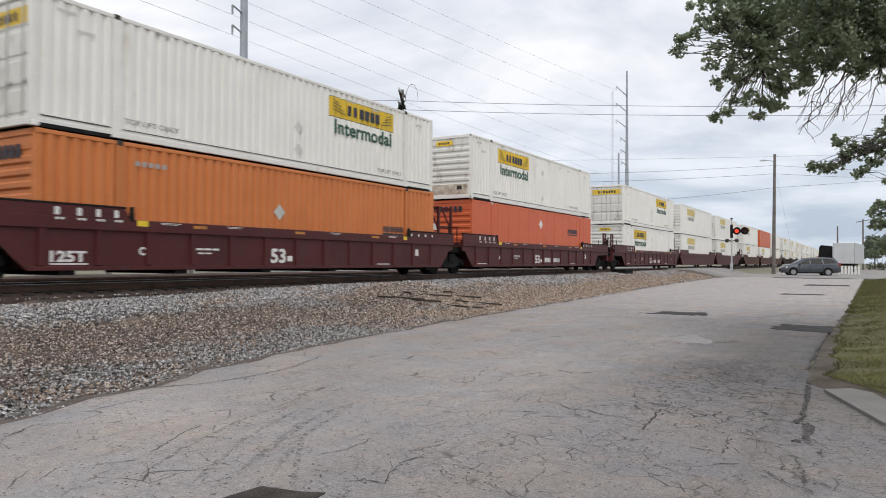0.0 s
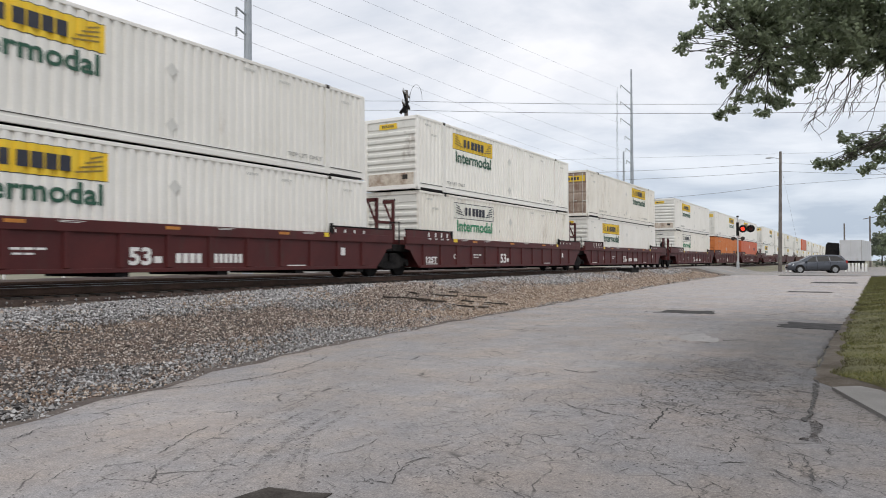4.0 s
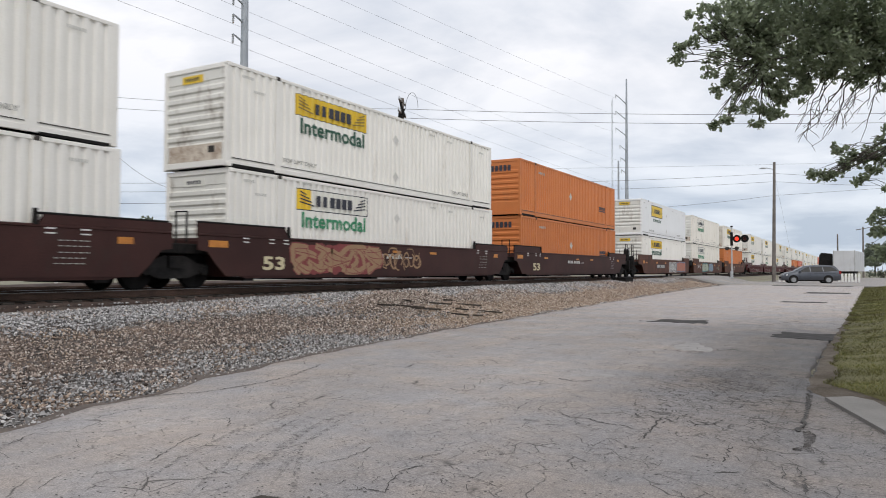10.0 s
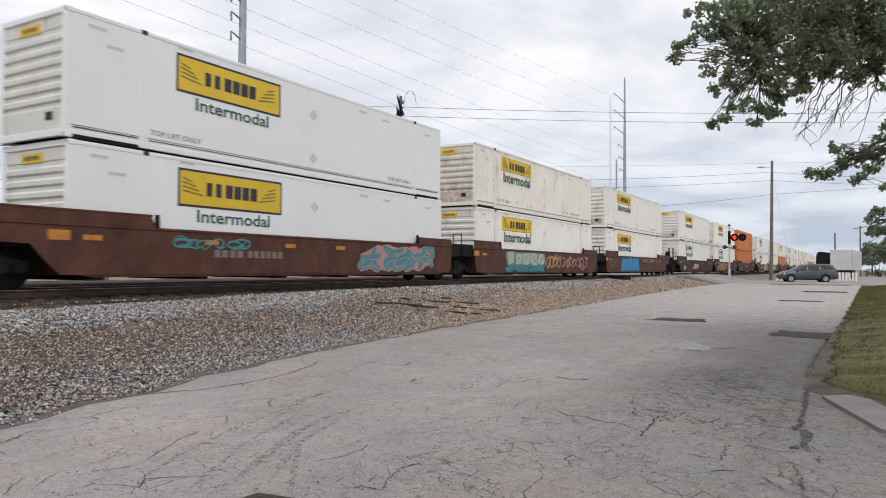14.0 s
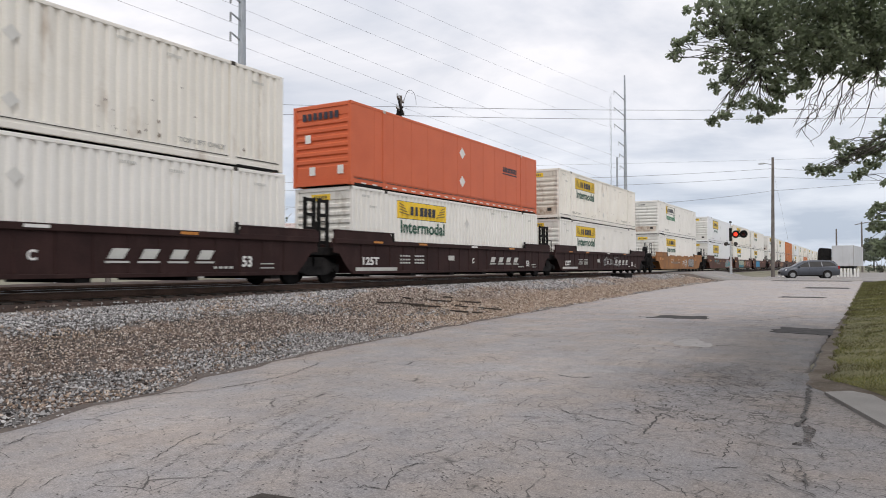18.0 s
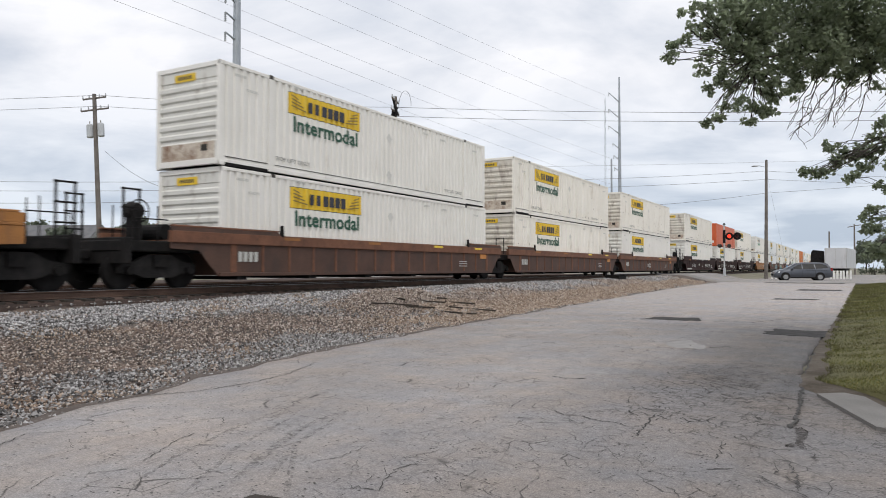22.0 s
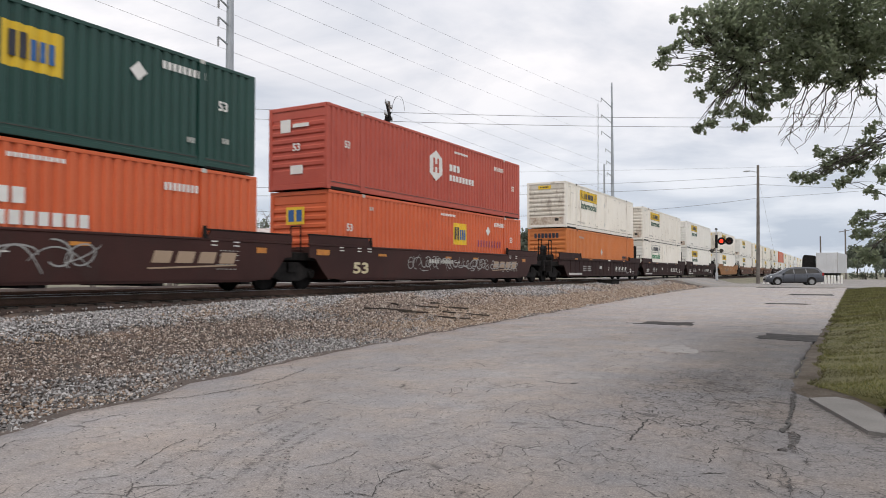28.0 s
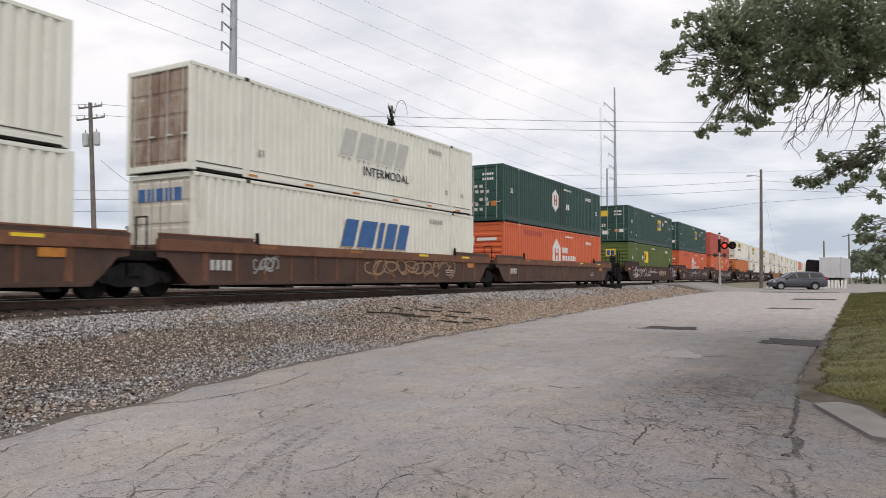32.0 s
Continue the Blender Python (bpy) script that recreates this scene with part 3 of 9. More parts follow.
cinders = strip("track_bed", steps(-14, CROSS_Y0 - 1.5, 0.5), lambda y: -17.62, lambda y: -14.76, 8, lambda x, y: 0.84, M_CINDER,
                "dark oily cinders packed between the ties", "ballast", 0.0, 0.03, 0.22)

# the brown of this strip also holds the shading of the ballast shoulder
skirt = strip("track_shoulder", steps(-14, CROSS_Y0 - 1.5, 0.3), lambda y: -15.40, lambda y: -14.70 + 0.06 * noise.noise((2.0, y * 0.8, 6.0)), 5,
              lambda x, y: 0.872 + (ground_z(-14.69, y) - 0.03 - 0.872) * smooth(-15.1, -14.72, x), M_SKIRT, "rust-brown shoulder packed round the tie ends, shading in its colour", "ballast", 0.0, 0.03, 0.1)

second = thing("railway_track", "second track of dark rusty rails behind the train", "railway track", "", "structure", pose(TRACK_X - 4.3, 0, RAIL_Z - 0.02))
for sx in (-0.753, 0.753):
    r = part("rail", rail_me, M_RAIL, second, "rusty steel rail")
    r.location.x = sx
strip("track_bed", steps(-14, CROSS_Y0 - 1.5, 1.0), lambda y: -22.2, lambda y: -18.6, 6, lambda x, y: 0.86, M_CINDER,
                 "dark oily cinders round the second track", "ballast", 0.0, 0.04, 0.22)

bank = strip("track_bank", steps(-14, CROSS_Y0 - 3, 0.7), lambda y: -25.2, lambda y: -22.3, 8,
             lambda x, y: 0.62 + (0.50 + 0.05 * noise.noise((1.0, y * 0.5, 2.0))) * max(0.0, 1 - abs(x + 23.6) / 1.5), M_CINDER, "low dark bank of cinders beyond the second track", "ballast", 0.0, 0.05, 0.25)

# ---- the train: well cars that carry stacked containers ----
CL, CW, CH = 16.15, 2.59, 2.89  # length, width and height of a container
WHITE = surface("container_white", (0.79, 0.77, 0.715), (0.87, 0.85, 0.80), 0.5, scale=0.8, fine=25, bump=0.03, stain=(0.46, 0.40, 0.32), amount=0.22, vary=0.05, streak=0.25)
WHITE_W = surface("container_white_worn", (0.77, 0.735, 0.66), (0.87, 0.84, 0.77), 0.6, scale=0.8, fine=25, bump=0.04, stain=(0.36, 0.27, 0.19), amount=0.30, vary=0.04, streak=0.3)
WHITE_S = surface("container_white_new", (0.82, 0.825, 0.82), (0.87, 0.875, 0.87), 0.4, scale=0.5, fine=20, bump=0.01, stain=(0.6, 0.58, 0.55), amount=0.12, streak=0.3)
IVORY = surface("container_ivory", (0.71, 0.71, 0.63), (0.80, 0.80, 0.72), 0.55, scale=0.8, fine=25, bump=0.03, stain=(0.45, 0.40, 0.30), amount=0.25, streak=0.3)
END_W = surface("end_wall_white", (0.66, 0.65, 0.60), (0.76, 0.75, 0.70), 0.6, scale=1.2, fine=30, bump=0.04, stain=(0.22, 0.16, 0.11), amount=0.36, streak=0.35)
END_R = surface("end_wall_rusty", (0.55, 0.50, 0.42), (0.70, 0.67, 0.60), 0.7, scale=1.3, fine=30, bump=0.06, stain=(0.14, 0.075, 0.045), amount=0.42, streak=0.4)
END_B = surface("end_base_rust", (0.55, 0.47, 0.38), (0.70, 0.64, 0.55), 0.75, scale=1.8, fine=30, bump=0.06, stain=(0.22, 0.12, 0.07), amount=0.6)
END_D = surface("door_rust", (0.34, 0.27, 0.21), (0.50, 0.43, 0.36), 0.8, scale=1.6, fine=30, bump=0.08, stain=(0.16, 0.08, 0.05), amount=0.72, streak=0.35)
ORANGE = surface("container_orange", (0.54, 0.165, 0.04), (0.61, 0.20, 0.055), 0.55, scale=0.8, fine=25, bump=0.03, stain=(0.42, 0.14, 0.05), amount=0.25, vary=0.07, streak=0.3)
RED_O = surface("container_red_orange", (0.58, 0.108, 0.034), (0.66, 0.136, 0.046), 0.5, scale=0.8, fine=25, bump=0.02, stain=(0.42, 0.09, 0.03), amount=0.2, streak=0.3)
RED_H = surface("container_brick_red", (0.42, 0.070, 0.045), (0.50, 0.095, 0.06), 0.55, scale=0.8, fine=25, bump=0.03, stain=(0.25, 0.05, 0.035), amount=0.25, streak=0.3)
GREEN = surface("container_green", (0.0075, 0.047, 0.037), (0.011, 0.062, 0.049), 0.5, scale=0.8, fine=25, bump=0.02, stain=(0.02, 0.06, 0.045), amount=0.25, streak=0.3)
OLIVE = surface("container_olive", (0.070, 0.106, 0.018), (0.098, 0.136, 0.027), 0.55, scale=0.8, fine=25, bump=0.02, stain=(0.08, 0.11, 0.03), amount=0.25, streak=0.3)
YELLOW = surface("label_yellow", (0.72, 0.47, 0.02), (0.80, 0.55, 0.035), 0.5, scale=2, fine=25, bump=0.02, stain=(0.55, 0.40, 0.12), amount=0.25, vary=0.12)
LABEL_W = surface("faded_label_white", (0.70, 0.69, 0.63), (0.78, 0.77, 0.70), 0.5, scale=2, fine=25, bump=0.02, stain=(0.70, 0.55, 0.10), amount=0.10)
FAINT = surface("faint_stencil", (0.60, 0.59, 0.55), (0.68, 0.67, 0.63), 0.6, bump=0)
NAVY = surface("label_navy", (0.018, 0.02, 0.035), (0.035, 0.037, 0.05), 0.6, bump=0)
DKGREEN = surface("letter_green", (0.015, 0.075, 0.045), (0.025, 0.10, 0.06), 0.6, bump=0)
BRGREEN = surface("letter_bright_green", (0.02, 0.20, 0.09), (0.05, 0.28, 0.14), 0.6, bump=0)
GREYTEXT = surface("letter_grey", (0.30, 0.30, 0.28), (0.42, 0.41, 0.38), 0.7, bump=0)
OLIVEMARK = surface("label_olive", (0.20, 0.14, 0.03), (0.28, 0.20, 0.045), 0.6, bump=0)
SWBLUE = surface("letter_blue", (0.012, 0.09, 0.28), (0.03, 0.13, 0.34), 0.5, bump=0)
PALEGREY = surface("letter_pale_grey", (0.46, 0.46, 0.43), (0.56, 0.56, 0.52), 0.6, bump=0)
SPRAY_TAN = surface("mark_tan", (0.42, 0.30, 0.16), (0.50, 0.37, 0.21), 0.6, bump=0)
PAINTWHITE = surface("letter_white", (0.70, 0.69, 0.66), (0.80, 0.79, 0.76), 0.6, bump=0)
GRIME = surface("seam_grime", (0.02, 0.018, 0.016), (0.07, 0.06, 0.05), 0.9, bump=0.1)
REFLECT = surface("orange_reflector", (0.42, 0.15, 0.025), (0.62, 0.25, 0.035), 0.5, scale=5, bump=0)
REFLECTY = surface("yellow_tag", (0.80, 0.55, 0.02), (0.85, 0.62, 0.04), 0.4, bump=0)

PITCH = 0.2885


def corrugation(y0, y1, z0, z1, x, depth, sgn=1, lift=0.0):
    """A corrugated steel wall in the plane of x: flutes that run upright."""
    ys = []
    k0, k1 = math.floor(y0 / PITCH), math.ceil(y1 / PITCH)
    for k in range(k0, k1 + 1):
        for f, d in ((0.0, 0), (0.42, 0), (0.55, 1), (0.87, 1)):
            ys.append(((k + f) * PITCH, d))
    inside = [(y, d) for y, d in ys if y0 < y < y1]

    def depth_at(y):
        f = (y / PITCH) % 1.0
        if f < 0.42:
            return 0
        if f < 0.55:
            return (f - 0.42) / 0.13
        if f < 0.87:
            return 1
        return 1 - (f - 0.87) / 0.13
    cols = [(y0, depth_at(y0))] + inside + [(y1, depth_at(y1))]
    vs, fs = [], []
    for y, d in cols:
        for z in (z0, z1):
            vs.append((x - sgn * (d * depth - lift), y, z))
    for i in range(len(cols) - 1):
        a = 2 * i
        fs.append((a, a + 2, a + 3, a + 1) if sgn > 0 else (a, a + 1, a + 3, a + 2))
    return vs, fs


SHARED = {}


def shared(key, maker):
    if key not in SHARED:
        SHARED[key] = maker()
    return SHARED[key]


def container_meshes(smooth_side):
    def frame_mesh():
        bm = bmesh.new()
        h = CW / 2
        for sx in (-1, 1):
            for y0, y1 in ((0, 0.16), (CL - 0.16, CL)):
                box(bm, sx * h - (0.14 if sx > 0 else 0), sx * h + (0 if sx > 0 else 0.14), y0, y1, 0.0, CH, 0.012)
            box(bm, sx * h - (0.07 if sx > 0 else 0), sx * h + (0 if sx > 0 else 0.07), 0.16, CL - 0.16, CH - 0.10, CH - 0.004, 0.01)
            box(bm, sx * h - (0.09 if sx > 0 else 0), sx * h + (0 if sx > 0 else 0.09), 0.16, CL - 0.16, 0.03, 0.17, 0.01)
            box(bm, sx * (h - 0.03) - 0.02, sx * (h - 0.03) + 0.02, 0.16, CL - 0.16, 0.17, 0.30)
        box(bm, -h + 0.14, h - 0.14, 0.0, 0.10, CH - 0.14, CH - 0.002, 0.01)
        box(bm, -h + 0.14, h - 0.14, 0.0, 0.10, 0.03, 0.20, 0.01)
        box(bm, -h + 0.14, h - 0.14, CL - 0.1, CL, 0.03, CH - 0.002)
        me = bpy.data.meshes.new("frame"); bm.to_mesh(me); bm.free()
        return me

    def side_mesh():
        if smooth_side:
            # smooth sheets with a thin groove at each joint
            cols = [(0.15, 0.0)]
            for i in range(1, 13):
                y = 0.16 + i * (CL - 0.32) / 13
                cols += [(y - 0.012, 0.0), (y - 0.006, 0.010), (y + 0.006, 0.010), (y + 0.012, 0.0)]
            cols.append((CL - 0.15, 0.0))
            vs = [(CW / 2 - 0.010 - d, y, z) for y, d in cols for z in (0.28, CH - 0.09)]
            return data("side_panel", vs, [(2 * i, 2 * i + 2, 2 * i + 3, 2 * i + 1) for i in range(len(cols) - 1)])
        vs, fs = corrugation(0.15, CL - 0.15, 0.26, CH - 0.09, CW / 2 - 0.008, 0.052)
        return data("side_panel", vs, fs)

    def far_mesh():
        bm = bmesh.new(); box(bm, -CW / 2 + 0.03, -CW / 2 + 0.05, 0.1, CL - 0.1, 0.1, CH - 0.05)
        me = bpy.data.meshes.new("side_panel"); bm.to_mesh(me); bm.free()
        return me

    def roof_mesh():
        vs, fs = [], []
        n = 40
        for i in range(n + 1):
            y = 0.08 + (CL - 0.16) * i / n
            for x in (-CW / 2 + 0.05, CW / 2 - 0.05):
                vs.append((x, y, CH - (0.012 if i % 2 else 0.03)))
        fs = [(2 * i, 2 * i + 1, 2 * i + 3, 2 * i + 2) for i in range(n)]
        return data("roof", vs, fs)

    def floor_mesh():
        bm = bmesh.new(); box(bm, -CW / 2 + 0.06, CW / 2 - 0.06, 0.05, CL - 0.05, 0.08, 0.16)
        me = bpy.data.meshes.new("underframe"); bm.to_mesh(me); bm.free()
        return me
    return frame_mesh, side_mesh, far_mesh, roof_mesh, floor_mesh


def with_mat(key, maker, material):
    def make():
        me = shared(("raw", key), maker).copy()
        me.materials.append(material)
        return me
    return shared((key, material.name), make)


def rear_ribs():
    """The closed end: one pressed sheet with stacked horizontal flutes over a flat base plate."""
    h = CW / 2 - 0.14
    prof = [(0.045, 0.18), (0.030, 0.22), (0.030, 0.68), (0.055, 0.72)]
    for i in range(6):
        z = 0.78 + i * 0.272
        prof += [(0.055, z), (0.012, z + 0.05), (0.012, z + 0.15), (0.055, z + 0.20)]
    prof += [(0.055, 2.44), (0.035, 2.46), (0.035, CH - 0.14)]
    vs = [(x, y, z) for y, z in prof for x in (-h, h)]
    fs = [(2 * i, 2 * i + 1, 2 * i + 3, 2 * i + 2) for i in range(len(prof) - 1)]
    return data("end_wall", vs, fs)


def door_leaf(s):
    """One leaf of the rear doors: a sheet with four pressed fields."""
    h = CW / 2 - 0.15
    a, b = (-h, -0.012) if s < 0 else (0.012, h)
    prof = [(0.05, 0.2)]
    for i in range(4):
        z = 0.28 + i * 0.62
        prof += [(0.05, z), (0.03, z + 0.04), (0.03, z + 0.5), (0.05, z + 0.54)]
    prof += [(0.05, CH - 0.14)]
    vs = [(x, y, z) for y, z in prof for x in (a, b)]
    return data("door_leaf", vs, [(2 * i, 2 * i + 1, 2 * i + 3, 2 * i + 2) for i in range(len(prof) - 1)])


def casting():
    bm = bmesh.new(); box(bm, -0.10, 0.012, -0.09, 0.09, -0.06, 0.06, 0.012)
    me = bpy.data.meshes.new("corner_casting"); bm.to_mesh(me); bm.free()
    return me


def decal(y0, y1, z0, z1, x, material, parent, name="logo_panel", label="", smooth_side=False, lift=0.004):
    """Paint on the near wall: it follows the flutes."""
    def make():
        if smooth_side:
            return data(name, [(x + lift, y0, z0), (x + lift, y1, z0), (x + lift, y1, z1), (x + lift, y0, z1)], [(0, 1, 2, 3)])
        return data(name, *corrugation(y0, y1, z0, z1, x, 0.052, 1, lift))
    me = with_mat(("decal", name, round(y0, 3), round(y1, 3), round(z0, 3), round(z1, 3), x, smooth_side, lift), make, material)
    ob = part(name, me, None, parent, label)
    return ob


XS = CW / 2 - 0.008  # the near wall


def bars(parent, y, z, n, w, gap, h, material, x=None, smooth_side=True, name="mark"):
    """A row of n upright bars that stands for a name."""
    x = XS + 0.006 if x is None else x

    def make():
        vs, fs = [], []
        for i in range(n):
            a = i * (w + gap)
            k = len(vs)
            vs.extend([(0, a, 0), (0, a + w, 0), (0, a + w, h), (0, a, h)])
            fs.append((k, k + 1, k + 2, k + 3))
        return data(name, vs, fs)
    ob = part(name, with_mat(("bars", n, w, gap, h), make, material), None, parent)
    ob.location = (x, y, z)
    if n > 1:
        tagged(ob, kind="stuff")
    return ob


def hex_mesh(w, h):
    return data("logo", [(0, 0, h * 0.24), (0, w / 2, 0), (0, w, h * 0.24), (0, w, h * 0.76), (0, w / 2, h), (0, 0, h * 0.76)], [(0, 1, 2, 3, 4, 5)])


def house_mesh(w, h):
    return data("logo", [(0, 0, 0), (0, w, 0), (0, w, h * 0.62), (0, w / 2, h), (0, 0, h * 0.62)], [(0, 1, 2, 3, 4)])


def flat(me, material, parent, x, y, z, label=""):
    ob = part(me.name.split(".")[0], with_mat(("flat", me.name), lambda: me, material), None, parent, label)
    ob.location = (x, y, z)
    return ob


def diamond(parent, y, z, s=0.22, material=None):
    me = shared(("diamond", s), lambda: data("placard", [(0, -s, 0), (0, 0, -s), (0, s, 0), (0, 0, s)], [(0, 1, 2, 3)]))
    ob = flat(me, material or PAINTWHITE, parent, XS + 0.006, y, z)
    return ob


KINDS = {
    # name: wall, end wall, smooth, end, label words
    "y": (WHITE, END_W, False, "ribs", "white corrugated freight container with a yellow name panel"),
    "yw": (WHITE_W, END_R, False, "ribs", "worn white corrugated container with a yellow panel and rust spots"),
    "yd": (WHITE, END_W, False, "doors", "white corrugated container with rear doors and a yellow panel"),
    "ydr": (WHITE_W, END_D, False, "doors", "grimy white corrugated container with rust-streaked rear doors"),
    "w": (WHITE_W, END_W, False, "ribs", "off-white corrugated container with a faded uncoloured panel"),
    "wy": (WHITE, END_W, False, "ribs", "off-white corrugated container with a half faded yellow panel"),
    "s": (WHITE_S, END_W, True, "ribs", "new smooth white container with a black-edged yellow panel"),
    "o": (ORANGE, ORANGE, False, "ribs", "orange corrugated container with dark marks near its end"),
    "ro": (RED_O, RED_O, True, "ribs", "smooth red-orange container with white hazard diamonds"),
    "hr": (RED_H, RED_H, False, "ribs", "brick-red corrugated container with a white hexagon badge"),
    "eo": (RED_O, RED_O, False, "ribs", "orange corrugated container with a yellow square badge"),
    "eg": (GREEN, GREEN, False, "doors", "dark green corrugated container with a yellow square badge"),
    "eg2": (GREEN, GREEN, False, "doors", "dark green corrugated container with a yellow square badge"),
    "eol": (OLIVE, OLIVE, False, "ribs", "olive green corrugated container with a yellow square badge"),
    "ho": (RED_O, RED_O, False, "ribs", "orange corrugated container with a white house-shaped badge"),
    "hg": (GREEN, GREEN, False, "doors", "dark green corrugated container with a white hexagon badge"),
    "sw": (IVORY, END_R, False, "doors", "ivory corrugated container with large blue slanted marks"),
    "swt": (IVORY, END_D, False, "doors", "ivory corrugated container with faded marks and rusty doors"),
    "p": (IVORY, END_W, False, "ribs", "plain ivory corrugated container"),
}
PROTO = {}


def firm_panel(c, y0, kind, smooth_side):
    """The firm's panel: a plate with bars for its name between two wings, and the word below it."""
    if smooth_side:
        decal(y0, y0 + 3.77, 1.64, 2.62, XS, NAVY, c, "panel_border", "", True, 0.004)
        decal(y0 + 0.06, y0 + 3.71, 1.70, 2.56, XS, YELLOW, c, "logo_panel", "yellow panel with a dark edge", True, 0.007)
        xx, zz, hh = XS + 0.011, 1.96, 0.36
    else:
        mt = LABEL_W if kind in ("w", "wy") else YELLOW
        if kind in ("w", "wy"):
            decal(y0, y0 + 3.64, 1.93, 2.61, XS, NAVY, c, "panel_border", "", False, 0.003)
            decal(y0 + 0.03, y0 + 3.61, 1.96, 2.58, XS, mt, c, "logo_panel", "panel whose yellow has gone", False, 0.006)
            if kind == "wy":
                decal(y0 + 0.03, y0 + 0.7, 1.96, 2.58, XS, YELLOW, c, "logo_panel", "rest of the yellow", False, 0.008)
        else:
            decal(y0, y0 + 3.64, 1.95, 2.60, XS, mt, c, "logo_panel", "yellow panel")
            decal(y0, y0 + 3.64, 1.935, 1.955, XS, NAVY, c, "panel_border", "", False, 0.006)
            decal(y0, y0 + 3.64, 2.595, 2.61, XS, NAVY, c, "panel_border", "", False, 0.006)
        xx, zz, hh = XS + 0.012, 2.09, 0.34
    bars(c, y0 + 0.92, zz, 2, 0.19, 0.13, hh, NAVY, xx)
    bars(c, y0 + 1.58, zz, 4, 0.255, 0.05, hh, NAVY, xx)
    wing = NAVY if kind in ("w", "wy") else OLIVEMARK
    for k in range(4):
        for ya, sgn in ((y0 + 0.14, 1), (y0 + 3.50, -1)):
            ln = 0.30 + 0.12 * k
            me = shared(("wing", k, sgn), lambda: data("wing", [(0, 0, 0.09), (0, sgn * ln, 0.0), (0, sgn * ln, 0.045), (0, 0, 0.13)][::1 if sgn > 0 else -1], [(0, 1, 2, 3)]))
            flat(me, wing, c, xx, ya, zz + 0.33 - 0.11 * k - 0.02)
    if smooth_side:
        lettering("Intermodal", 0.46, XS + 0.008, y0 + 0.62, 1.26, DKGREEN, c, 0.006, 2.65)
    else:
        lettering("Intermodal", 0.66, XS + 0.006, y0 + 0.23, 1.41, BRGREEN if kind in ("w", "wy") else DKGREEN, c, 0.016, 3.28)


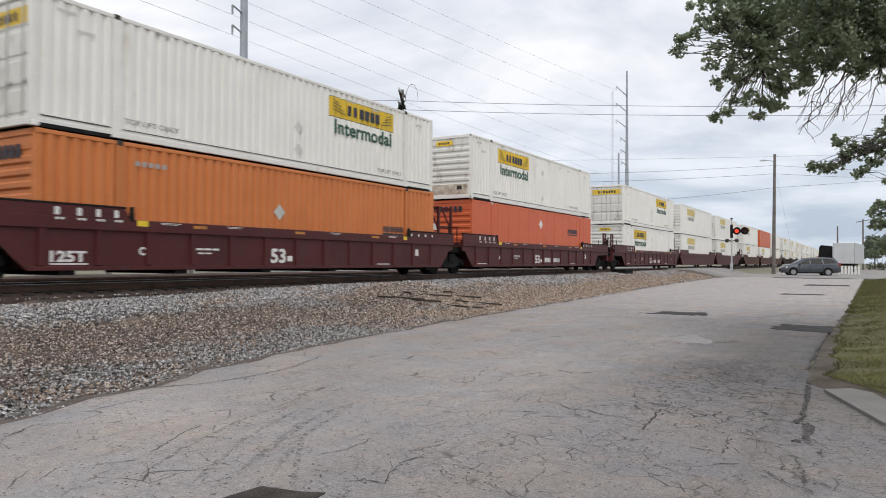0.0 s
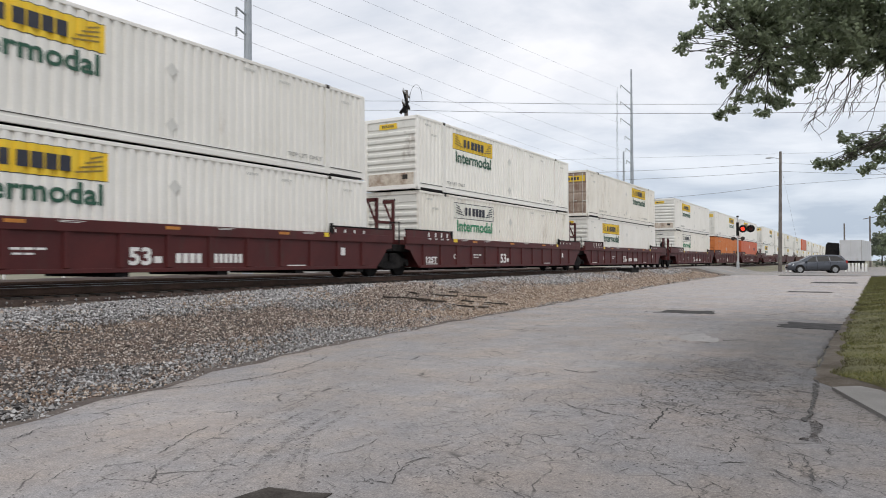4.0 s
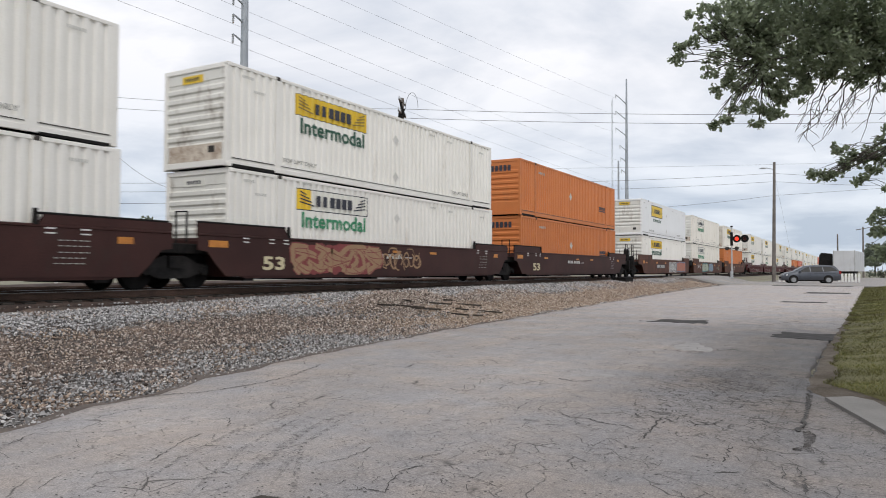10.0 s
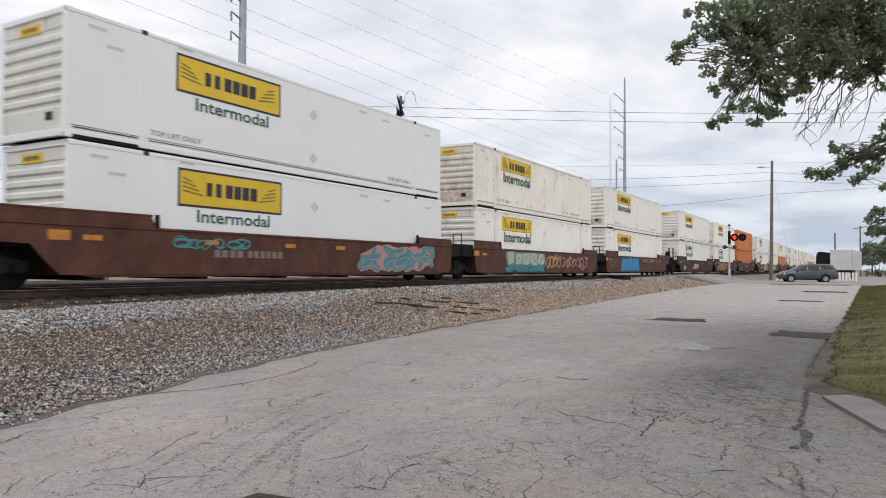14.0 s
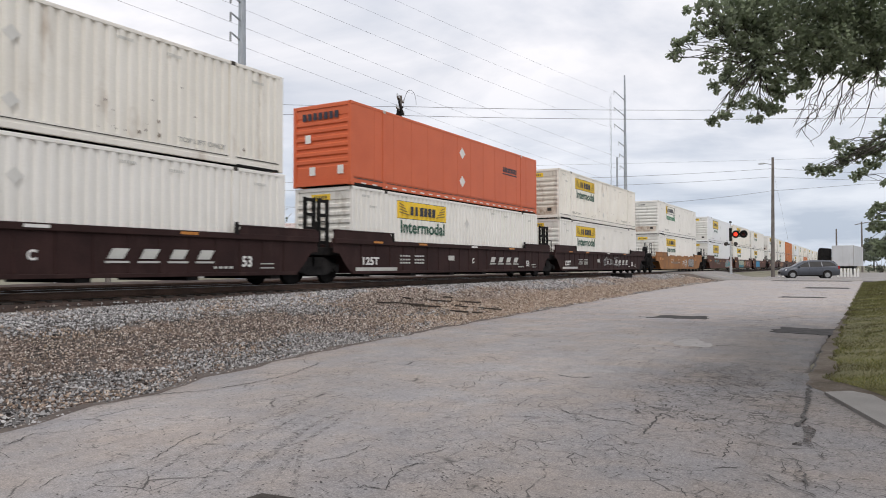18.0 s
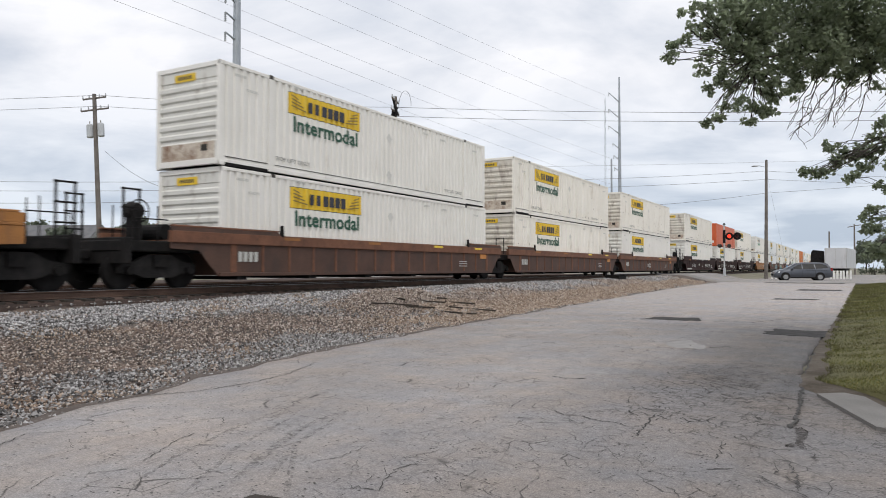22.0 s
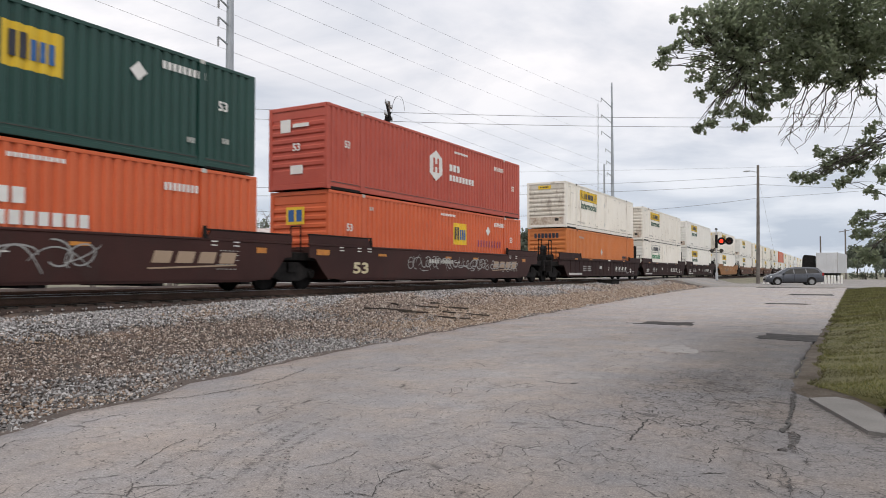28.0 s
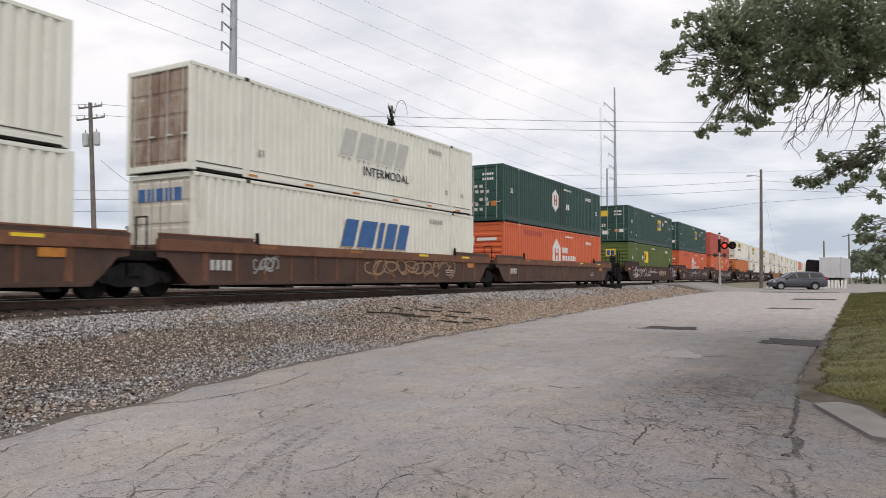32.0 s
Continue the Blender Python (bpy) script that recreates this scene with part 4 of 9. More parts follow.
def container(kind, far_off=False):
    """A 53-foot container of one kind, with its base at the origin and its rear end at y = 0."""
    wall, endm, sm, end, words = KINDS[kind]
    c = thing("shipping_container", words, "container", "containers on the train")
    fm, sd, fr, rf, fl = container_meshes(sm)
    part("frame", with_mat(("frame",), fm, wall), None, c)
    part("side_panel", with_mat(("side", sm), sd, wall), None, c)
    part("side_panel", with_mat(("farside",), fr, wall), None, c)
    part("roof", with_mat(("roof",), rf, wall), None, c)
    part("underframe", with_mat(("under",), fl, M_BLACK), None, c)
    if far_off:
        part("end_wall", with_mat(("ribs",), rear_ribs, endm), None, c)
        # distance haze is mixed into the yellow of these far panels
        if kind[0] in "yws":
            decal(2.73, 6.37, 1.95, 2.60, XS, surface("bleached_yellow", (0.58, 0.46, 0.17), (0.66, 0.54, 0.24), 0.6, bump=0), c, "logo_panel", "yellow panel paled by haze in its colour")
            bars(c, 2.95, 1.45, 10, 0.21, 0.12, 0.36, GREYTEXT)
        return c
    # upright lifting posts 40 feet apart, with their castings
    for yy in (1.98, 14.17):
        boxes("lifting_post", [(XS - 0.05, XS + 0.016, yy - 0.10, yy + 0.10, 0.03, CH - 0.01)], wall, c)
    for yy, zz in ((0.09, 0.06), (0.09, CH - 0.06), (1.98, CH - 0.055), (14.17, CH - 0.055)):
        k = part("corner_casting", with_mat(("casting",), casting, (PALEGREY if kind in ("hg", "hr", "ho", "eg", "eg2", "eo", "eol", "ro") else GRIME) if 1 < yy < 15 else wall), None, c)
        k.location = (CW / 2 + (0.004 if 1 < yy < 15 else 0), yy, zz)
    dark = surface("flute_shade_seam", (0.05, 0.045, 0.04), (0.12, 0.11, 0.10), 0.9, bump=0)
    boxes("seam", [(XS - 0.02, XS + 0.012, 0.2, 1.85, 0.235, 0.26), (XS - 0.02, XS + 0.012, 2.15, 14.0, 0.235, 0.252), (XS - 0.02, XS + 0.012, 14.3, CL - 0.2, 0.235, 0.26)], dark, c)
    # black strips stand in for the shade inside the tunnel recesses
    boxes("tunnel_recess", [(XS - 0.03, XS + 0.012, 0.2, 1.86, 0.0, 0.085)], M_BLACK, c)
    boxes("tunnel_recess", [(XS - 0.03, XS + 0.012, 14.3, CL - 0.2, 0.0, 0.06)], M_BLACK, c)
    if end == "ribs":
        ew = part("end_wall", with_mat(("ribs",), rear_ribs, endm), None, c)
        if kind in ("y", "yw", "w", "wy"):
            boxes("base_plate", [(-1.07, 1.07, 0.020, 0.029, 0.21, 0.67)], END_B, c, "scuffed and rusty base plate")
    else:
        for sd_ in (-1, 1):
            part("door_leaf", with_mat(("door", sd_), lambda: door_leaf(sd_), endm), None, c)
        for xx in (-0.95, -0.35, 0.35, 0.95):
            tubes("lock_rod", [((xx, 0.012, 0.12), (xx, 0.012, CH - 0.08), 0.018)], PALEGREY if kind[0] in "ys" else GREYTEXT, c)
            boxes("lock_handle", [(xx - 0.03, xx + 0.22, -0.006, 0.016, 0.95, 1.0)], PALEGREY if kind[0] in "ys" else GREYTEXT, c)
    lettering_grey = GREYTEXT if wall in (WHITE, WHITE_W, WHITE_S, IVORY) else PAINTWHITE
    if kind in ("y", "yw", "w", "wy", "s", "yd", "ydr"):
        firm_panel(c, 9.70 if kind in ("yd", "ydr") else (2.93 if sm else 2.73), kind, sm)
        lettering("TOP LIFT ONLY", 0.17, XS + 0.006, 2.2, 0.40, GREYTEXT, c, 0.003, 1.55)
        lettering("TOP LIFT ONLY", 0.17, XS + 0.006, 12.35, 0.40, GREYTEXT, c, 0.003, 1.55)
        if kind in ("yw", "w", "ydr"):
            spot, vs, fs = random.Random(len(kind) * 7), [], []
            for q in range(34):
                ya, za = spot.choice((spot.uniform(0.4, 15.6), spot.gauss(11.2, 0.8), spot.gauss(6.2, 1.0))), spot.choice((0.36 + abs(spot.gauss(0, 0.10)), 0.4 + abs(spot.gauss(0, 0.7))))
                za, r, m = min(2.6, za), spot.uniform(0.012, 0.05), len(vs)
                vs.extend([(XS + 0.004, ya + r * spot.uniform(0.5, 1) * math.cos(1.047 * e), za + r * 1.5 * spot.uniform(0.5, 1.1) * math.sin(1.047 * e)) for e in range(6)])
                fs.append(tuple(range(m, m + 6)))
            tagged(part("rust_spots", data("rust_spots", vs, fs), surface("rust_spot", (0.05, 0.028, 0.018), (0.13, 0.07, 0.04), 0.9, bump=0), c, "brown rust spots"), kind="stuff")
        for a, b in ((1.0, 2.2), (0.55, 2.55), (12.0, 2.5), (14.9, 2.45), (10.6, 2.56), (3.0, 2.72)):
            bars(c, a, b, 6, 0.045, 0.03, 0.08, PALEGREY)
        for zd in (2.0 if kind != "yd" else 1.3, 0.62):
            diamond(c, 8.2, zd, 0.19, FAINT)
        # the firm's small plate on the end wall
        if end == "ribs":
            yel = YELLOW if kind in ("y", "s", "yw") else LABEL_W
            boxes("end_plate", [(-0.55, 0.30, 0.028, 0.034, 2.44, 2.66)], yel, c)
            tagged(boxes("mark", [(-0.42 + 0.1 * i, -0.36 + 0.1 * i, 0.022, 0.026, 2.50, 2.60) for i in range(6)], NAVY, c), kind="stuff")
            boxes("vent", [(0.55, 0.80, 0.015, 0.036, 0.42, 0.60)], GRIME, c)
            boxes("end_mark", [(-0.5, 0.2, 0.034, 0.0349, 2.28, 2.32), (0.1, 0.7, 0.034, 0.0349, 2.20, 2.24)], GREYTEXT, c)
        else:
            boxes("end_plate", [(-1.08, 1.08, 0.028, 0.034, 2.20, 2.56)], YELLOW, c)
            tagged(boxes("mark", [(-0.62 + 0.2 * i, -0.50 + 0.2 * i, 0.022, 0.026, 2.28, 2.47) for i in range(7)], NAVY, c), kind="stuff")
    elif kind == "o":
        bars(c, 12.6, 1.06, 1, 1.35, 0.0, 0.07, NAVY)
        bars(c, 12.65, 1.18, 9, 0.11, 0.035, 0.20, NAVY)
        diamond(c, 7.3, 1.55, 0.24, PALEGREY)
        bars(c, 2.4, 2.35, 5, 0.13, 0.06, 0.12, GREYTEXT)
        tagged(boxes("mark", [(-0.85 + 0.24 * i, -0.68 + 0.24 * i, -0.004, 0.0, 2.28, 2.58) for i in range(7)], NAVY, c), kind="stuff")
    elif kind == "ro":
        for zz in (0.90, 2.13):
            diamond(c, 7.9, zz, 0.26)
        bars(c, 12.0, 1.80, 9, 0.145, 0.035, 0.24, NAVY)
        bars(c, 11.95, 1.68, 1, 1.66, 0, 0.06, NAVY)
        for i in range(24):
            bars(c, 0.6 + 0.64 * i, 0.08, 1, 0.28, 0, 0.05, PAINTWHITE, CW / 2 + 0.004)
        tagged(boxes("mark", [(-0.85 + 0.24 * i, -0.68 + 0.24 * i, -0.004, 0.0, 2.35, 2.6) for i in range(7)], NAVY, c), kind="stuff")
        for xx, zz in ((-0.6, 1.7), (-0.4, 0.55), (0.85, 0.55)):
            boxes("placard", [(xx - 0.13, xx + 0.13, -0.006, 0.0, zz - 0.15, zz + 0.15)], PAINTWHITE, c)
    elif kind in ("hr", "hg"):
        hx = 6.88 if kind == "hg" else 6.75
        flat(shared("hexb", lambda: hex_mesh(1.05, 1.30)), PAINTWHITE, c, XS + 0.006, hx, 1.05, "white hexagon badge")
        bars(c, hx + 0.28, 1.40, 2, 0.16, 0.17, 0.62, RED_H, XS + 0.010)
        bars(c, hx + 0.44, 1.64, 1, 0.17, 0, 0.12, RED_H, XS + 0.010)
        if kind == "hr":
            bars(c, 8.45, 1.62, 3, 0.26, 0.08, 0.30, PAINTWHITE)
            bars(c, 8.45, 1.20, 8, 0.22, 0.08, 0.26, PAINTWHITE)
        else:
            decal(8.05, 9.2, 0.32, CH - 0.12, XS, surface("patch_green", (0.006, 0.027, 0.023), (0.009, 0.036, 0.030), 0.5, bump=0), c, "repaired_panel", "darker repainted panel")
            bars(c, 9.26, 1.30, 2, 0.22, 0.08, 0.34, PAINTWHITE)
        lettering("53", 0.34, XS + 0.006, 0.95, 1.5, PAINTWHITE, c, 0.01)
        lettering("53", 0.34, XS + 0.006, 15.1, 1.4, PAINTWHITE, c, 0.01)
        bars(c, 8.9, 2.45, 10, 0.1, 0.03, 0.1, PAINTWHITE)
        bars(c, 13.0, 2.2, 8, 0.09, 0.05, 0.2, PAINTWHITE)
        if kind == "hr":
            tagged(boxes("mark", [(-0.75, -0.30, -0.006, 0.0, 2.0, 2.45), (-0.2, 0.5, -0.006, 0.0, 2.15, 2.28)], PAINTWHITE, c), kind="stuff")
            lettering("53", 0.36, -0.2, -0.006, 1.35, PAINTWHITE, c, 0.01, turn=REAR)
            tagged(boxes("mark", [(-0.3, 0.25, -0.006, 0.0, 0.55, 0.85)], PAINTWHITE, c), kind="stuff")
        else:
            tagged(boxes("mark", [(-0.85, -0.45, 0.024, 0.03, 2.05, 2.45)], PAINTWHITE, c), kind="stuff")
            tagged(boxes("mark", [(0.15 + 0.13 * i, 0.24 + 0.13 * i, 0.024, 0.03, zz, zz + 0.12) for i in range(5) for zz in (2.35, 2.1)], PAINTWHITE, c), kind="stuff")
            boxes("placard", [(0.62, 0.9, 0.024, 0.03, 0.78, 1.02)], REFLECT, c)
            for k, zz in enumerate((1.72, 1.45, 1.05, 0.80, 0.55)):
                tagged(boxes("mark", [(-0.92 + 0.3 * i + 0.05 * (k % 2), -0.74 + 0.3 * i + 0.05 * (k % 2), 0.024, 0.03, zz, zz + 0.15) for i in range(5) if (i * 3 + k) % 4], PALEGREY, c), kind="stuff")
    elif kind in ("eo", "eg", "eg2", "eol"):
        yb = {"eo": 8.7, "eg": 8.95, "eg2": 10.1, "eol": 5.0}[kind]
        zb = 1.45 if kind in ("eg", "eg2") else 1.35
        decal(yb, yb + 1.35, zb, zb + 0.95, XS, YELLOW, c, "logo_panel", "yellow square badge")
        bars(c, yb + 0.14, zb + 0.22, 2, 0.16, 0.06, 0.55, NAVY, XS + 0.010)
        if kind != "eol":
            bars(c, yb + 0.60, zb + 0.22, 3, 0.13, 0.07, 0.45, SWBLUE, XS + 0.010)
        diamond(c, 12.2 if kind != "eol" else 4.4, 1.75 if kind == "eol" else 2.1, 0.24)
        lettering("53", 0.36, XS + 0.006, 1.0, 1.55, PAINTWHITE, c, 0.01)
        lettering("53", 0.36, XS + 0.006, 14.75, 1.65, PAINTWHITE, c, 0.01)
        bars(c, 12.9, 2.35, 9, 0.11, 0.05, 0.2, PAINTWHITE)
        bars(c, 7.6, 2.55, 10, 0.1, 0.03, 0.1, PAINTWHITE)
        for yy, zz in ((2.4, 0.55), (13.7, 0.6), (2.35, 2.35), (0.9, 0.7), (14.9, 0.75)):
            bars(c, yy, zz, 3, 0.06, 0.03, 0.14, PALEGREY)
        if end == "doors":
            boxes("end_plate", [(-0.90, -0.30, 0.022, 0.03, 2.05, 2.50)], YELLOW, c)
            tagged(boxes("mark", [(0.15 + 0.13 * i, 0.24 + 0.13 * i, 0.024, 0.03, zz, zz + 0.12) for i in range(5) for zz in (2.35, 2.1)], PAINTWHITE, c), kind="stuff")
            boxes("placard", [(0.2, 0.48, 0.024, 0.03, 0.75, 1.0)], REFLECT, c)
            boxes("placard", [(0.55, 0.9, 0.024, 0.03, 0.75, 1.0), (-0.8, -0.3, 0.024, 0.03, 0.6, 0.9)], PAINTWHITE, c)
            lettering("53", 0.34, -0.85, 0.022, 1.2, PAINTWHITE, c, 0.01, turn=REAR)
        else:
            boxes("end_plate", [(-0.55, 0.25, -0.006, 0.0, 1.75, 2.35)], YELLOW, c)
            tagged(boxes("mark", [(-0.45, -0.2, -0.012, -0.008, 1.85, 2.25), (-0.1, 0.15, -0.012, -0.008, 1.85, 2.25)], SWBLUE, c), kind="stuff")
        if kind == "eo":
            bars(c, 11.1, 1.32, 9, 0.10, 0.20, 0.32, surface("purple_scrawl", (0.22, 0.03, 0.10), (0.28, 0.05, 0.13), 0.6, bump=0), XS + 0.010, name="graffiti")
    elif kind == "ho":
        flat(shared("houseb", lambda: house_mesh(1.35, 1.45)), PAINTWHITE, c, XS + 0.006, 6.8, 0.95, "white house-shaped badge")
        bars(c, 7.15, 1.10, 2, 0.2, 0.28, 0.7, RED_O, XS + 0.010)
        bars(c, 7.35, 1.38, 1, 0.28, 0, 0.14, RED_O, XS + 0.010)
        bars(c, 8.45, 1.55, 3, 0.26, 0.08, 0.34, PAINTWHITE)
        bars(c, 8.45, 1.10, 8, 0.23, 0.08, 0.30, PAINTWHITE)
        bars(c, 9.0, 2.5, 10, 0.1, 0.03, 0.1, PAINTWHITE)
        bars(c, 12.9, 2.2, 8, 0.09, 0.05, 0.2, PAINTWHITE)
        decal(2.6, 5.2, 2.35, 2.62, XS, RED_H, c, "faded_patch")
        tagged(boxes("mark", [(-0.75, -0.35, -0.006, 0.0, 1.75, 2.2), (-0.2, 0.9, -0.006, 0.0, 1.95, 2.1)], PAINTWHITE, c), kind="stuff")
    elif kind in ("sw", "swt"):
        mt, zz, yy = (SWBLUE, 1.15, 6.3) if kind == "sw" else (PALEGREY, 1.35, 6.3)
        # slanted plain blocks, with a tan edge, in place of the firm's name
        for y0, w in ((0.0, 0.78), (0.92, 1.02), (2.08, 0.34), (2.56, 0.70), (3.38, 0.72)):
            for k, m2 in enumerate((mt, SPRAY_TAN if kind == "sw" else LABEL_W)):
                me = shared(("slant", w, k, kind), lambda: data("mark", [(0, 0, 0), (0, w * 0.92, 0), (0, w + 0.26, 0.95), (0, 0.26 + w * 0.08, 0.95)], [(0, 1, 2, 3)]))
                flat(me, m2, c, XS + 0.010 - 0.004 * k, yy + y0 - 0.06 * k, zz - 0.05 * k)
        if kind == "swt":
            lettering("INTERMODAL", 0.44, XS + 0.006, 7.7, 0.82, NAVY, c, 0.006, 3.0)
        else:
            tagged(boxes("mark", [(-0.9 + 0.36 * i, -0.62 + 0.36 * i, 0.022, 0.03, 2.15, 2.5) for i in range(5)], SWBLUE, c), kind="stuff")
        bars(c, 12.2, 2.3, 8, 0.09, 0.05, 0.18, GREYTEXT)
        for yy in (2.5, 13.6, 15.0):
            bars(c, yy, 0.7, 2, 0.09, 0.05, 0.2, GREYTEXT)
        for i in range(12):
            bars(c, 0.8 + 1.25 * i, 0.07, 1, 0.4, 0, 0.07, REFLECT if i % 2 else PAINTWHITE, CW / 2 + 0.004)
    return c


def get_container(kind, far_off=False):
    k = (kind, far_off)
    if k not in PROTO:
        PROTO[k] = container(kind, far_off)
        return PROTO[k]
    return copy_thing(PROTO[k], Matrix.Identity(4))

MAROON = surface("maroon_car_paint", (0.062, 0.0105, 0.0105), (0.088, 0.0158, 0.0148), 0.55, scale=1.2, fine=30, bump=0.06, stain=(0.055, 0.03, 0.026), amount=0.38, streak=0.4, spec=0.35)
BROWN = surface("brown_car_paint", (0.060, 0.025, 0.017), (0.136, 0.052, 0.032), 0.7, scale=1.3, fine=22, bump=0.06, stain=(0.052, 0.027, 0.020), amount=0.5, streak=0.5, spec=0.3)
OXIDE = surface("oxide_car_paint", (0.034, 0.013, 0.0115), (0.056, 0.0215, 0.018), 0.65, scale=0.9, fine=30, bump=0.05, stain=(0.038, 0.023, 0.019), amount=0.4, streak=0.5, spec=0.25)
OCHRE = surface("ochre_car_paint", (0.25, 0.098, 0.022), (0.40, 0.17, 0.042), 0.65, scale=0.9, fine=30, bump=0.06, stain=(0.17, 0.085, 0.04), amount=0.5, streak=0.4)
DARKCAR = surface("sooty_car_paint", (0.024, 0.0115, 0.011), (0.042, 0.020, 0.018), 0.75, scale=1.2, fine=30, bump=0.08, stain=(0.058, 0.033, 0.028), amount=0.38, streak=0.4, spec=0.2)
RUSTCAR = surface("rusty_web_paint", (0.060, 0.031, 0.022), (0.104, 0.053, 0.036), 0.75, scale=1.2, fine=30, bump=0.1, stain=(0.045, 0.032, 0.028), amount=0.45, streak=0.4)
RUSTCHORD = surface("rusty_chord", (0.135, 0.057, 0.032), (0.21, 0.091, 0.049), 0.8, scale=1.6, fine=30, bump=0.1, stain=(0.09, 0.04, 0.025), amount=0.5)

STENCIL = surface("worn_stencil", (0.16, 0.13, 0.11), (0.24, 0.20, 0.17), 0.7, scale=5, bump=0)
M_CAST = surface("grimy_casting", (0.013, 0.0125, 0.0125), (0.030, 0.028, 0.027), 0.85, scale=5, fine=40, bump=0.3, spec=0.15)

STYLES = {
    # paint, chord paint, ribbed, words
    "mar": (MAROON, MAROON, True, "maroon steel well car with ribbed sides and white stencils"),
    "brn": (BROWN, BROWN, False, "faded brown smooth-sided steel well car with spray paint"),
    "bns": (OXIDE, OXIDE, False, "dark brown smooth-sided steel well car with white stencils"),
    "yel": (OCHRE, OCHRE, False, "weathered ochre smooth-sided steel well car"),
    "drk": (DARKCAR, DARKCAR, True, "sooty dark brown well car with close upright ribs"),
    "rst": (RUSTCAR, RUSTCHORD, True, "rusty brown well car with upright ribs and an orange-brown top chord"),
}
HALF = 1.49


def wheel_mesh():
    vs, fs = lathe([(0.0, -0.065), (0.40, -0.065), (0.46, -0.05), (0.465, 0.04), (0.50, 0.045), (0.50, 0.07), (0.30, 0.07), (0.28, 0.03), (0.12, 0.03), (0.10, 0.08), (0.0, 0.08)], 20)
    m = Matrix.Rotation(radians(90), 4, "Y")
    vs = [tuple(m @ Vector(v)) for v in vs]
    return data("wheel", vs, fs)


def truck(parent, y, material=None):
    """A two-axle bogie under the car's end."""
    mt = material or M_BLACK
    t = thing_part("bogie", parent)
    t.location = (0, y, 0)
    for yy in (-0.89, 0.89):
        tubes("axle", [((-0.75, yy, 0.46), (0.75, yy, 0.46), 0.085)], M_BLACK, t)
        for sx in (-1, 1):
            w = part("wheel", with_mat(("wheel",), wheel_mesh, M_WHEEL), None, t)
            w.location = (sx * 0.755, yy, 0.465)
            w.rotation_euler.z = 0 if sx < 0 else math.pi
    for sx in (-1, 1):
        x0, x1 = sx * 1.0 - 0.075, sx * 1.0 + 0.075
        outline = [(-1.12, 0.40), (-0.72, 0.38), (-0.42, 0.28), (0.42, 0.28), (0.72, 0.38), (1.12, 0.40), (1.14, 0.62), (0.72, 0.68), (0.34, 0.86), (-0.34, 0.86), (-0.72, 0.68), (-1.14, 0.62)]
        slab_x("side_frame", outline, x0, x1, M_CAST if mt is M_BLACK else mt, t)
        bm = bmesh.new()
        for yy in (-0.15, 0, 0.15):
            tube(bm, (sx * 1.0, yy, 0.36), (sx * 1.0, yy, 0.62), 0.06)
        part("spring_nest", bm, M_BLACK, t)
        for yy in (-0.89, 0.89):
            bm = bmesh.new()
            tube(bm, (sx * 1.07, yy, 0.47), (sx * 1.19, yy, 0.47), 0.11, n=12)
            part("axle_box", bm, M_BLACK, t)
    boxes("bolster", [(-1.15, 1.15, -0.2, 0.2, 0.55, 0.86)], M_BLACK, t)
    return t


def thing_part(name, parent):
    """A holder for sub-parts: its own small mesh is the pivot plate."""
    bm = bmesh.new(); box(bm, -0.3, 0.3, -0.3, 0.3, 0.80, 0.90, 0.02)
    return part(name, bm, M_BLACK, parent)


